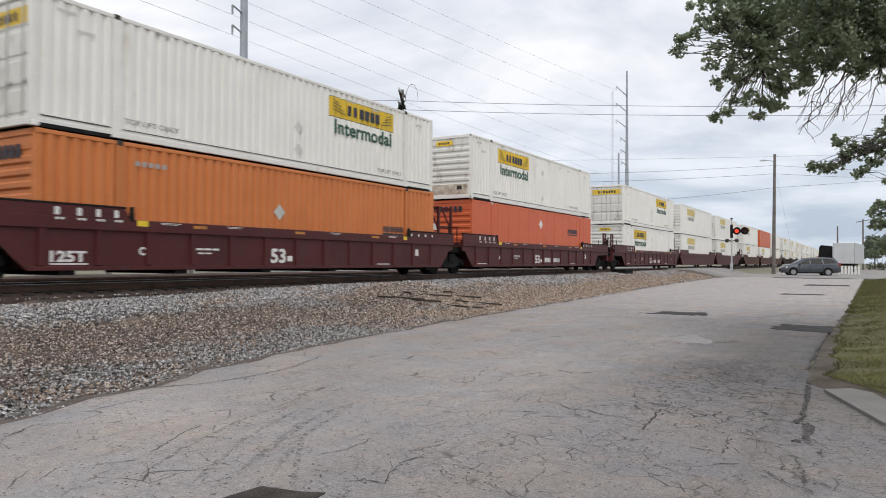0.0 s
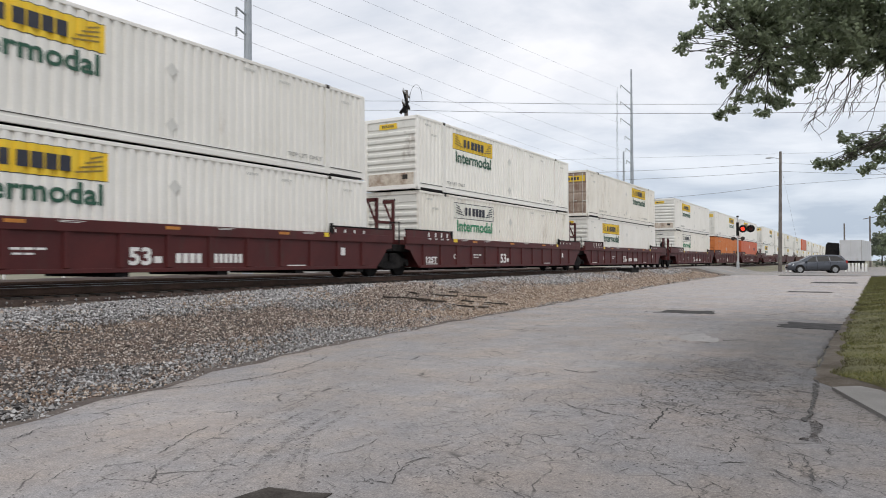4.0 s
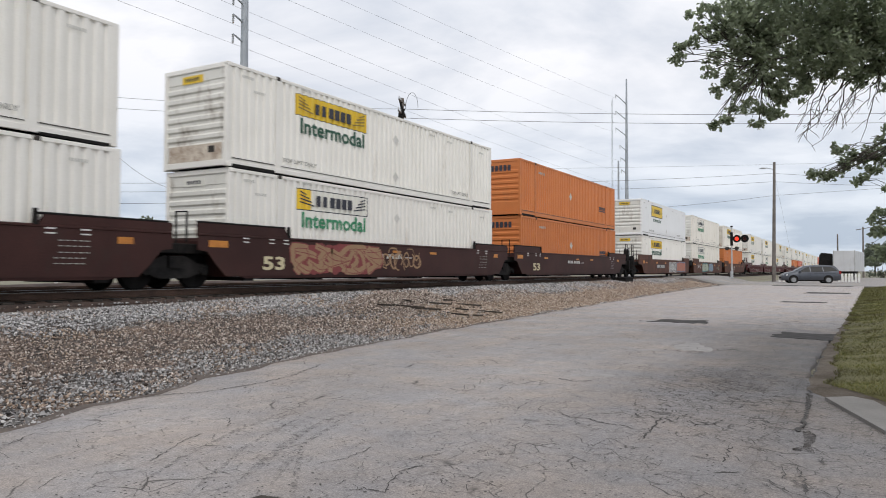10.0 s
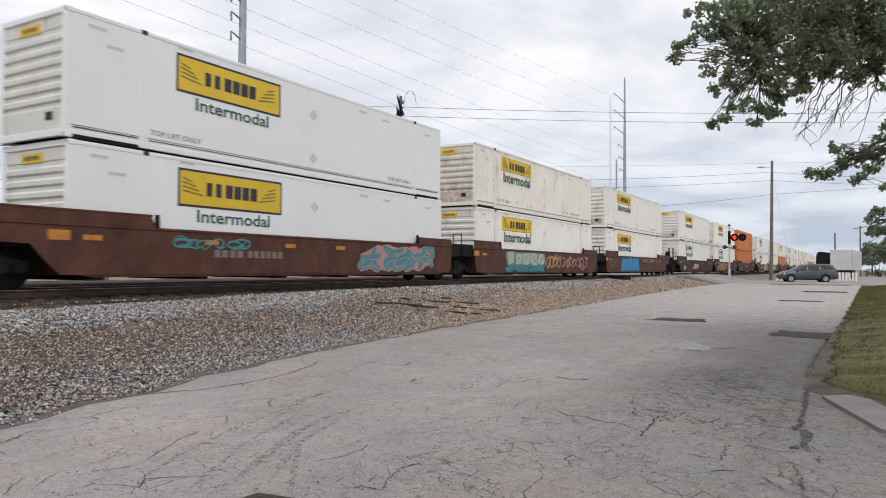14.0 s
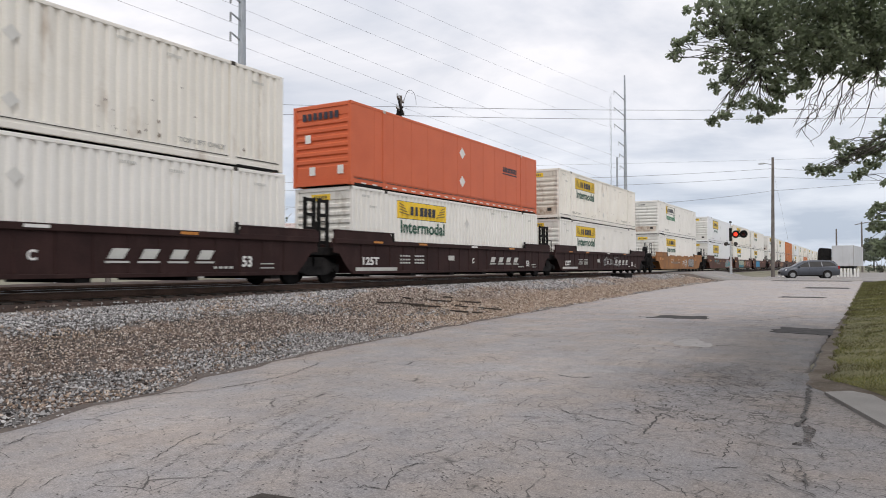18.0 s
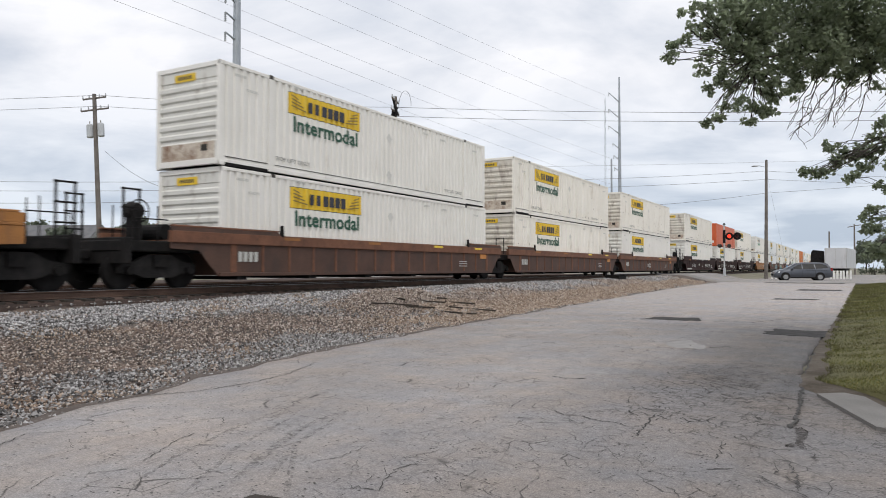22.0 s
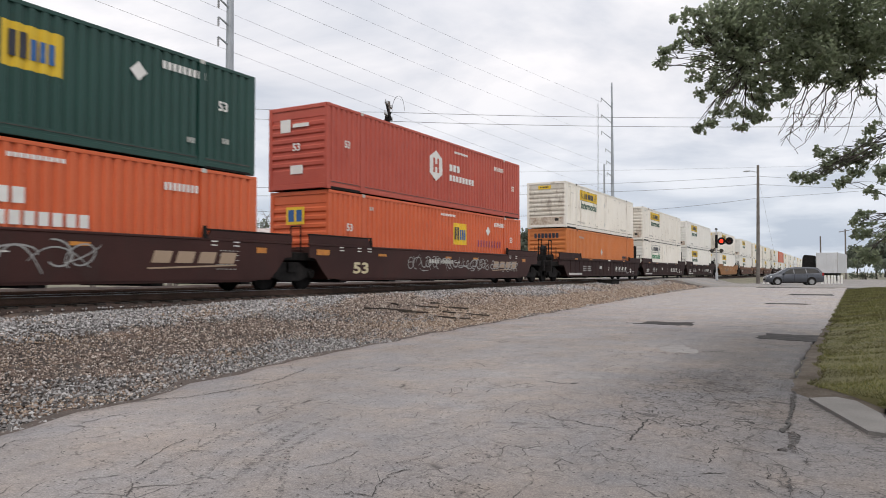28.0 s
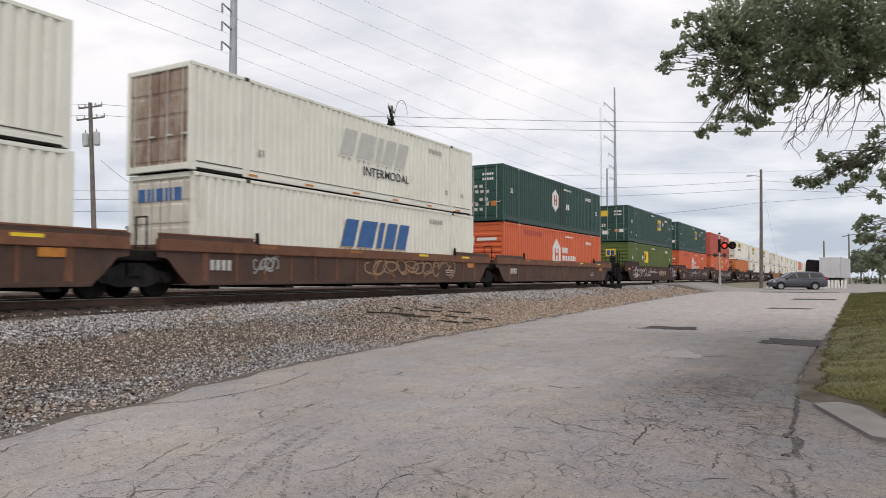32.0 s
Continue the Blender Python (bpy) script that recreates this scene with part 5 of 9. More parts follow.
def well_car(style, rear, front, far_off=False):
    """One unit of a well car; rear and front are 'joint' (shared bogie) or 'end' (coupler). z = 0 is the railhead."""
    paint, chord, ribbed, words = STYLES[style]
    c = thing("well_car", words, "well car", "well cars of the train")
    over = 2.9 if style == "mar" else 1.85
    near_joint = 0.5 if style == "brn" else 1.25
    ya, yb = (-near_joint if rear == "joint" else -over), CL + (near_joint if front == "joint" else over)
    low = 0.33
    for sx in (1, -1):
        sgn = sx
        outline = [(-0.30, low), (CL + 0.30, low), (min(CL + 0.62, yb - 0.06), 0.62), (min(CL + 0.95, yb - 0.03), 0.98), (yb, 1.02), (yb, 1.40), (ya, 1.40), (ya, 1.02), (max(-0.95, ya + 0.03), 0.98), (max(-0.62, ya + 0.06), 0.62)]
        if ribbed:
            slab_x("side_web", outline, sgn * 1.40, sgn * 1.425, paint, c)
            boxes("bottom_chord", [(min(sgn * 1.36, sgn * 1.47), max(sgn * 1.36, sgn * 1.47), -0.28, CL + 0.28, low - 0.03, low + 0.07)], paint, c, "", 0.01)
            boxes("top_chord", [(min(sgn * 1.33, sgn * HALF), max(sgn * 1.33, sgn * HALF), ya, yb, 1.20 if style == "mar" else (1.17 if style == "rst" else 1.31), 1.475)], chord, c, "", 0.015)
            n = 0 if far_off else 13 if style == "mar" else (15 if style == "rst" else 19)
            for i in range(n):
                if sx < 0:
                    continue
                y = 1.304 * i if style == "mar" else 0.25 + (CL - 0.5) * i / (n - 1)
                w = 0.085 if style == "mar" else 0.045
                wide = style == "rst" and i in (0, n // 2, n - 1)

                def rib(wide=wide):
                    bm = bmesh.new(); ww, out = (0.11 if wide else w), (1.478 if style == "mar" else 1.450)
                    slab(bm, [(1.42, -ww, low + 0.05), (1.42, ww, low + 0.05), (out, ww * 0.8, low + 0.09), (out, -ww * 0.8, low + 0.09)], (0, 0, 1.30 - low - 0.05))
                    me = bpy.data.meshes.new("rib"); bm.to_mesh(me); bm.free()
                    return me
                r = part("rib", with_mat(("rib", wide, style == "mar"), rib, chord if (wide or style == "rst") else paint), None, c)
                r.location.y = y
                if sx < 0:
                    r.rotation_euler.z = math.pi
        else:
            slab_x("side_web", outline, sgn * 1.43, sgn * 1.47, paint, c)
            boxes("top_chord", [(min(sgn * 1.38, sgn * HALF), max(sgn * 1.38, sgn * HALF), ya, yb, 1.385, 1.46)], chord, c, "", 0.02)
            slab_x("belly_plate", [(0.5, low - 0.06), (CL - 0.5, low - 0.06), (CL + 0.1, low + 0.03), (-0.1, low + 0.03)], sgn * 1.40, sgn * 1.45, paint, c)
        for y0, y1, s in ((ya, 2.08, 1), (CL - 2.1, yb, -1)):
            up = (1.72 if s > 0 else 1.66) if style != "rst" else 1.57
            pts = [(y0, 1.46), (y1, 1.46), (y1 - (0.14 if s > 0 else 0), up), (y0 + (0 if s > 0 else 0.14), up)]
            slab_x("raised_side", pts, sgn * 1.42, sgn * (HALF - 0.008), chord if style != "rst" else paint, c)
            boxes("raised_cap", [(min(sgn * 1.36, sgn * HALF), max(sgn * 1.36, sgn * HALF), y0 + 0.02, y1 - 0.1, up, up + 0.05)], M_BLACK if style in ("mar", "bns") else chord, c, "", 0.01)
            tubes("guide_post", [((sgn * 1.45, (y1 + 0.05) if s > 0 else (y0 - 0.05), 1.44), (sgn * 1.45, (y1 + 0.05) if s > 0 else (y0 - 0.05), 1.78), 0.07, 0.05)], M_BLACK, c)
    # floor of the well and the bulkheads
    for i in range(0 if far_off else 6):
        y = 0.6 + (CL - 1.2) * i / 5
        boxes("cross_bearer", [(-1.40, 1.40, y - 0.18, y + 0.18, 0.20, 0.30)], M_BLACK, c)
    for y in (-0.14, CL + 0.08):
        boxes("bulkhead", [(-1.38, 1.38, y, y + 0.06, 0.32, 1.40)], paint, c)
    for e, kind in ((0, rear), (1, front)):
        d = -1 if e == 0 else 1
        y0 = 0.0 if e == 0 else CL

        def span(a, b):
            p, q = y0 + d * a, y0 + d * b
            return (min(p, q), max(p, q))
        if kind == "joint":
            a, b = span(0.2, 1.66)
            boxes("end_platform", [(-1.15, 1.15, a, b, 0.92, 1.18)], M_BLACK, c, "", 0.02)
            boxes("centre_plate", [(-0.35, 0.35, a, b, 1.18, 1.32)], paint, c, "", 0.02)
            if style == "brn":
                a, b = span(0.45, 1.45)
                boxes("joint_cover", [(-1.36, 1.36, a, b, 1.0, 1.56)], M_BLACK, c, "black plate over the joint", 0.04)
            if e == 0:
                truck(c, -1.675)
                bm = bmesh.new()
                slab(bm, [(xx, -1.5, zz) for xx, zz in ((0.88, 1.2), (0.88, 2.02), (1.32, 2.02), (1.32, 1.2), (1.285, 1.2), (1.285, 1.985), (0.915, 1.985), (0.915, 1.2))], (0, 0.035, 0))
                part("handrail", bm, M_BLACK, c)
                if style == "drk":
                    for yy in (-1.05, -1.72):
                        bm = bmesh.new()
                        for a in (-0.25, 0.17):
                            box(bm, 0.75, 0.85, yy + a, yy + a + 0.09, 1.18, 2.80)
                        for zz in (1.3, 1.75, 2.2, 2.68):
                            box(bm, 0.76, 0.84, yy - 0.2, yy + 0.2, zz, zz + 0.10)
                        part("bracing_stand", bm, M_BLACK, c, "black steel stand with openings")
                if style == "mar":
                    for yy in (-1.15, -2.2):
                        bm = bmesh.new()
                        box(bm, 0.75, 0.85, yy - 0.05, yy + 0.05, 1.2, 2.85); box(bm, 0.35, 0.85, yy - 0.05, yy + 0.05, 2.74, 2.87)
                        tube(bm, (0.8, yy, 1.9), (0.4, yy, 2.75), 0.045, n=6); box(bm, 0.76, 0.84, yy, yy + (1.05 if yy < -2 else 0.05), 1.95, 2.05)
                        part("bracing_stand", bm, paint, c, "maroon steel bracing stand")
        else:
            a, b = span(0.2, 3.15)
            boxes("end_platform", [(-1.25, 1.25, a, b, 0.92, 1.20)], M_BLACK, c, "", 0.03)
            a, b = span(2.95, 3.12)
            boxes("end_sill", [(-1.42, 1.42, a, b, 0.62, 1.26)], paint if style == "mar" else M_BLACK, c, "", 0.02)
            a, b = span(3.1, 3.68)
            boxes("coupler", [(-0.14, 0.14, a, b, 0.72, 0.98)], M_BLACK, c, "", 0.04)
            a, b = span(3.52, 3.74)
            boxes("knuckle", [(-0.2, 0.2, a, b, 0.66, 1.02)], M_BLACK, c, "", 0.05)
            truck(c, y0 + d * 1.9)
            # crew stands, brake gear and rails
            yy = y0 + d * 2.85
            for xx in (1.25,) if e else (1.25, -1.0):
                bm = bmesh.new()
                for s in (-0.22, 0.22):
                    q = 0.04 if style == "mar" else 0.022
                    box(bm, xx - q, xx + q, yy + s - q, yy + s + q, 1.2, 2.5 if style == "mar" else 2.45)
                for zz in (1.55, 1.95, 2.36) if style == "mar" else (1.5, 1.95, 2.4):
                    box(bm, xx - 0.03, xx + 0.03, yy - 0.26, yy + 0.26, zz, zz + (0.12 if style == "mar" else 0.04))
                part("ladder_stand", bm, paint if style == "mar" else M_BLACK, c, "upright steel end ladder")
            tubes("handrail", [((1.38, y0 + d * 2.2, 1.2), (1.38, y0 + d * 2.2, 2.05), 0.02), ((1.38, y0 + d * 1.9, 1.72), (1.38, y0 + d * 2.9, 1.72), 0.016), ((1.38, y0 + d * 2.9, 1.2), (1.38, y0 + d * 2.9, 1.74), 0.02)], M_BLACK, c, "", 6)
            tubes("grab_post", [((0.2, y0 + d * 2.6, 1.2), (0.2, y0 + d * 2.6, 2.1), 0.02)], M_BLACK, c, "", 6)
            bm = bmesh.new(); tube(bm, (0.95, y0 + d * 1.6, 1.45), (-0.1, y0 + d * 1.6, 1.45), 0.20, n=14)
            part("air_reservoir", bm, M_BLACK, c)
            if e == 0:
                boxes("brake_stand", [(0.45, 0.75, y0 + d * 2.3 - 0.15, y0 + d * 2.3 + 0.15, 1.2, 2.0)], M_BLACK, c, "", 0.03)
                bm = bmesh.new(); tube(bm, (0.50, y0 + d * 2.3, 1.95), (0.78, y0 + d * 2.3, 1.95), 0.25, 0.19, 14)
                part("gear_housing", bm, M_CAST, c)
                bm = bmesh.new()
                bmesh.ops.create_circle(bm, segments=16, radius=0.28)
                ring = [v.co.copy() for v in bm.verts]
                bm.free(); bm = bmesh.new()
                for i in range(16):
                    p, q = ring[i], ring[(i + 1) % 16]
                    tube(bm, (0.82, y0 + d * 2.3 + p.x, 1.95 + p.y), (0.82, y0 + d * 2.3 + q.x, 1.95 + q.y), 0.018, n=5, caps=False)
                for i in (0, 4, 8, 12):
                    p = ring[i]
                    tube(bm, (0.82, y0 + d * 2.3, 1.95), (0.82, y0 + d * 2.3 + p.x, 1.95 + p.y), 0.014, n=5)
                part("brake_wheel", bm, M_BLACK, c)
    if far_off:
        return c
    # stencils and tags on the near side
    xo = HALF + 0.004
    xw = 1.478 if not ribbed else (1.429 if style == "mar" else 1.453)
    tag = lambda y0, y1, z0, z1, mt, x=xo: boxes("tag", [(x - 0.004, x, y0, y1, z0, z1)], mt, c)
    if style == "mar":
        for y in (3.9, 7.7, 11.6):
            tag(y, y + 0.42, 1.345, 1.42, REFLECT)
        tag(2.25, 2.55, 1.335, 1.47, REFLECTY); tag(13.6, 13.82, 1.335, 1.46, REFLECTY)
        for y in (0.25, 0.75, 1.2, 1.65):
            bars(c, y, 1.50, 1, 0.11, 0, 0.17, PAINTWHITE, xo)
            bars(c, y + 0.02, 1.40, 2, 0.08, 0.03, 0.05, PAINTWHITE, xo)
        for y in (14.1, 14.6, 15.1, 15.6):
            bars(c, y, 1.49, 1, 0.09, 0, 0.10, PAINTWHITE, xo)
        for y in (2.9, 5.0, 9.3, 12.6):
            bars(c, y, 1.43, 1, 0.6, 0, 0.012, PAINTWHITE, xo); bars(c, y + 0.05, 1.40, 1, 0.45, 0, 0.012, PAINTWHITE, xo)
        lettering("53", 0.56, xw, 6.73, 0.49, PAINTWHITE, c, 0.018, 0.62)
        bars(c, 7.42, 0.52, 1, 0.22, 0, 0.16, PAINTWHITE, xw)
        if rear == "joint" and front == "joint":
            lettering("125T", 0.32, xw, 0.2, 0.50, PAINTWHITE, c, 0.012, 0.82)
            lettering("C", 0.26, xw, 2.35, 0.66, PAINTWHITE, c, 0.01)
        else:
            bars(c, 8.05, 0.52, 4, 0.16, 0.05, 0.24, PAINTWHITE, xw, name="number_mark")
            bars(c, 9.26, 0.52, 6, 0.12, 0.05, 0.24, PAINTWHITE, xw, name="number_mark")
            lettering("A", 0.22, xw, 2.35, 0.66, PAINTWHITE, c, 0.01)
        bars(c, 4.05, 0.80, 3, 0.22, 0.04, 0.05, PAINTWHITE, xw); bars(c, 4.1, 0.70, 2, 0.2, 0.04, 0.04, PAINTWHITE, xw)
        bars(c, 12.0, 0.42, 1, 0.8, 0, 0.03, PAINTWHITE, xw); bars(c, 0.2, 0.43, 1, 0.85, 0, 0.03, PAINTWHITE, xw)
        bars(c, 14.5, 0.75, 1, 0.22, 0, 0.25, PAINTWHITE, xw)
    elif style in ("brn", "yel"):
        for y in (0.2, 3.6, 6.6, 9.0, 11.4, 14.4):
            tag(y, y + 0.45 if y else y + 0.7, 1.10, 1.22, REFLECT, 1.478)
        tag(-0.6, -0.1, 1.08, 1.30, REFLECT, 1.478)
        bars(c, 3.9, 0.77, 4, 0.2, 0.07, 0.2, STENCIL, 1.480, name="number_mark"); bars(c, 5.1, 0.77, 6, 0.17, 0.07, 0.2, STENCIL, 1.480, name="number_mark")
        if style == "yel":
            for y in (3.4, 6.2, 9.2, 12.3):
                boxes("top_lip", [(1.40, 1.50, y, y + 1.7, 1.46, 1.54)], OCHRE, c, "", 0.02)
                boxes("recess_frame", [(1.470, 1.478, y + 0.2, y + 1.1, 1.12, 1.15), (1.470, 1.478, y + 0.2, y + 1.1, 0.88, 0.91), (1.470, 1.478, y + 0.2, y + 0.23, 0.9, 1.14), (1.470, 1.478, y + 1.07, y + 1.1, 0.9, 1.14)], PALEGREY, c)
            lettering("53", 0.45, 1.480, 14.6, 0.72, NAVY, c, 0.01)
    elif style == "bns":
        lettering("53", 0.52, 1.480, 1.05, 0.52, surface("cream_stencil", (0.55, 0.48, 0.30), (0.65, 0.57, 0.38), 0.7, bump=0), c, 0.016, 0.9)
        for y in (2.6, 7.6, 10.2):
            tag(y, y + 0.5, 1.13, 1.22, REFLECT, 1.478)
        tag(-0.9, -0.25, 1.1, 1.28, REFLECT, 1.478); tag(15.9, 16.3, 1.1, 1.26, REFLECT, 1.478)
        for y in (0.3, 1.3, 1.9, 14.2, 15.0):
            bars(c, y, 1.36, 1, 0.22, 0, 0.05, PAINTWHITE, 1.480); bars(c, y, 1.26, 1, 0.22, 0, 0.03, PAINTWHITE, 1.480)
        for zz in (0.62, 0.74, 0.86, 1.0, 1.12):
            bars(c, 14.4 + 0.1 * (zz > 0.8), zz, 5, 0.10, 0.05, 0.022, GREYTEXT, 1.480)
        bars(c, 6.2, 0.92, 4, 0.16, 0.06, 0.16, PALEGREY, 1.480, name="number_mark"); bars(c, 7.2, 0.92, 6, 0.12, 0.06, 0.16, PALEGREY, 1.480, name="number_mark")
        bars(c, 8.4, 0.95, 1, 0.5, 0, 0.03, PAINTWHITE, 1.480)
    elif style == "drk":
        for y in (0.9, 3.9, 8.2, 12.1):
            tag(y, y + 0.55, 1.37, 1.44, REFLECT if y != 8.2 else PAINTWHITE)
        if rear != "end":
            lettering("125T", 0.36, xw, 0.3, 0.62, PAINTWHITE, c, 0.012, 0.95)
        lettering("53", 0.40, xw, 14.2, 0.56, PAINTWHITE, c, 0.012)
        for i, y in enumerate((10.1, 10.95, 11.8, 12.65)):
            me = shared(("leaning", i == 0), lambda: data("mark", [(0, 0.0, 0), (0, 0.42, 0), (0, 0.58, 0.24), (0, 0.14, 0.24)], [(0, 1, 2, 3)]))
            flat(me, PALEGREY, c, xw, y, 0.74)
            bars(c, y - 0.05, 0.64, 1, 0.62, 0, 0.05, PALEGREY, xw)
        bars(c, 13.2, 0.50, 4, 0.12, 0.06, 0.06, PALEGREY, xw); bars(c, 14.9, 0.50, 1, 0.55, 0, 0.03, PALEGREY, xw); bars(c, 14.9, 0.62, 1, 0.55, 0, 0.03, PALEGREY, xw)
        lettering("C", 0.30, xw, 8.3, 0.70, PAINTWHITE, c, 0.01)
        boxes("panel_strip", [(xw - 0.004, xw, -0.1, 2.4, 0.40, 0.52)], PALEGREY, c)
        for y in (2.6, 3.6):
            for zz in (0.66, 0.78, 0.92):
                bars(c, y, zz, 4, 0.14, 0.04, 0.06, PALEGREY, xw)
        bars(c, 6.2, 0.80, 1, 0.5, 0, 0.2, PALEGREY, xw)
    elif style == "rst":
        for y in (2.2, 6.5, 11.0, 14.6):
            tag(y, y + 0.7, 1.35, 1.43, REFLECTY if y > 10 else OCHRE)
        tag(15.2, 15.8, 0.95, 1.15, REFLECT, xw)
        for zz in (0.6, 0.7, 0.8):
            bars(c, 13.2, zz, 1, 0.7, 0, 0.03, PALEGREY, xw)
        bars(c, 0.4, 0.7, 4, 0.14, 0.06, 0.28, PALEGREY, xw)
    return c


CARS = {}


def get_car(style, rear, front, far_off=False):
    k = (style, rear, front, far_off)
    if k not in CARS:
        CARS[k] = well_car(*k)
        return CARS[k]
    return copy_thing(CARS[k], Matrix.Identity(4))


def paint_of(name, c):
    return surface("spray_" + name, tuple(v * 0.88 for v in c), c, 0.6, scale=3, fine=20, bump=0)


SPRAY = {"stencil": paint_of("stencil", (0.40, 0.29, 0.20)), "white": paint_of("white", (0.62, 0.62, 0.60)), "grey": paint_of("grey", (0.33, 0.33, 0.32)), "blue": paint_of("blue", (0.012, 0.26, 0.50)),
         "deep": paint_of("deep", (0.02, 0.10, 0.22)), "teal": paint_of("teal", (0.05, 0.26, 0.28)), "pale": paint_of("pale", (0.42, 0.46, 0.36)),
         "pink": paint_of("pink", (0.50, 0.25, 0.24)), "red": paint_of("red", (0.22, 0.04, 0.04)), "tan": paint_of("tan", (0.33, 0.20, 0.11)),
         "sky": paint_of("sky", (0.16, 0.27, 0.40)), "rust": paint_of("rust", (0.42, 0.16, 0.10)), "black": paint_of("black", (0.02, 0.02, 0.022)), "ochre": paint_of("ochre", (0.55, 0.33, 0.13))}


def ribbon(vs, fs, pts, width, x, taper=0.0):
    """A flat painted stroke along (y, z) points."""
    k, m = len(vs), len(pts)
    for j, (py, pz) in enumerate(pts):
        (qy, qz), (ry, rz) = pts[min(j + 1, m - 1)], pts[max(j - 1, 0)]
        d = math.hypot(qy - ry, qz - rz) or 1
        w = width * (1 - taper * abs(2 * j / (m - 1) - 1))
        ny, nz = -(qz - rz) / d * w, (qy - ry) / d * w
        vs.extend([(x, py + ny, min(1.365, max(0.35, pz + nz))), (x, py - ny, min(1.365, max(0.35, pz - nz)))])
    for j in range(m - 1):
        fs.append((k + 2 * j, k + 2 * j + 1, k + 2 * j + 3, k + 2 * j + 2))


def curve(p, q, r, n=9):
    """Points on the bend from p past q to r."""
    return [((1 - t) ** 2 * p[0] + 2 * t * (1 - t) * q[0] + t * t * r[0], (1 - t) ** 2 * p[1] + 2 * t * (1 - t) * q[1] + t * t * r[1]) for t in [i / (n - 1) for i in range(n)]]


def glyphs(rng, y0, y1, z0, z1, n):
    """Bent strokes of wild spray painting: zigzags and hooks."""
    w = (y1 - y0) / n
    h = z1 - z0
    out = []
    for i in range(n):
        a = y0 + w * (i + 0.5)
        # a zigzag bolt, then loose hooks that run across into its neighbours
        zig = [(a + w * rng.uniform(-0.45, 0.45), z1 - h * k / 5) for k in range(6)]
        for p, q, r in zip(zig[::2], zig[1::2], zig[2::2] + [zig[-1]]):
            out.append(curve(p, q, r, 6))
        for k in range(3):
            p = (a + w * rng.uniform(-0.9, 0.2), z0 + h * rng.random())
            r = (a + w * rng.uniform(0.1, 0.9), z0 + h * rng.random())
            q = ((p[0] + r[0]) / 2 + w * rng.uniform(-1.0, 1.0), z0 + h * rng.uniform(-0.4, 1.4))
            out.append(curve(p, q, r))
    return [[(min(y1, max(y0, y)), min(z1, max(z0, z))) for y, z in pts] for pts in out]


def lumps(car, y0, y1, z0, z1, n, fill, edge, seed, x=1.4805):
    """A spray-painted piece: a ragged cloud of colour, thick outlined letter strokes and thin dark lines."""
    rng = random.Random(seed)
    strokes = glyphs(rng, y0, y1, z0 + 0.06, z1 - 0.06, n)
    thick = 0.30 * (y1 - y0) / n * min(1.0, (z1 - z0) / 0.6)
    thick = min(thick, 0.13)
    for layer, mt, w in ((0, edge, thick * 1.35), (1, fill, thick), (2, edge, 0.014)):
        vs, fs = [], []
        if layer == 0:
            m = 40
            tops = [z1 + 0.10 * noise.noise((i * 0.45, seed * 1.7, 0.0)) for i in range(m + 1)]
            lows = [z0 + 0.12 * noise.noise((i * 0.4, seed * 2.3, 5.0)) for i in range(m + 1)]
            for i in range(m + 1):
                y = y0 + (y1 - y0) * i / m
                e = min(1.0, 0.25 + 4 * min(i, m - i) / m)
                mid = (z0 + z1) / 2
                vs.extend([(x - 0.001, y, max(0.35, mid + (lows[i] - mid) * e)), (x - 0.001, y, min(1.365, mid + (tops[i] - mid) * e))])
                if i:
                    fs.append((2 * i - 2, 2 * i, 2 * i + 1, 2 * i - 1))
        for i, pts in enumerate(strokes):
            off = 0.0 if layer < 2 else thick * 0.8
            ribbon(vs, fs, [(p[0] + off, p[1] - off * 0.4) for p in pts], w, x + 0.0015 * layer + 0.00002 * i, 0.35)
        tagged(part("graffiti", data("graffiti", vs, fs), mt, car), kind="stuff")


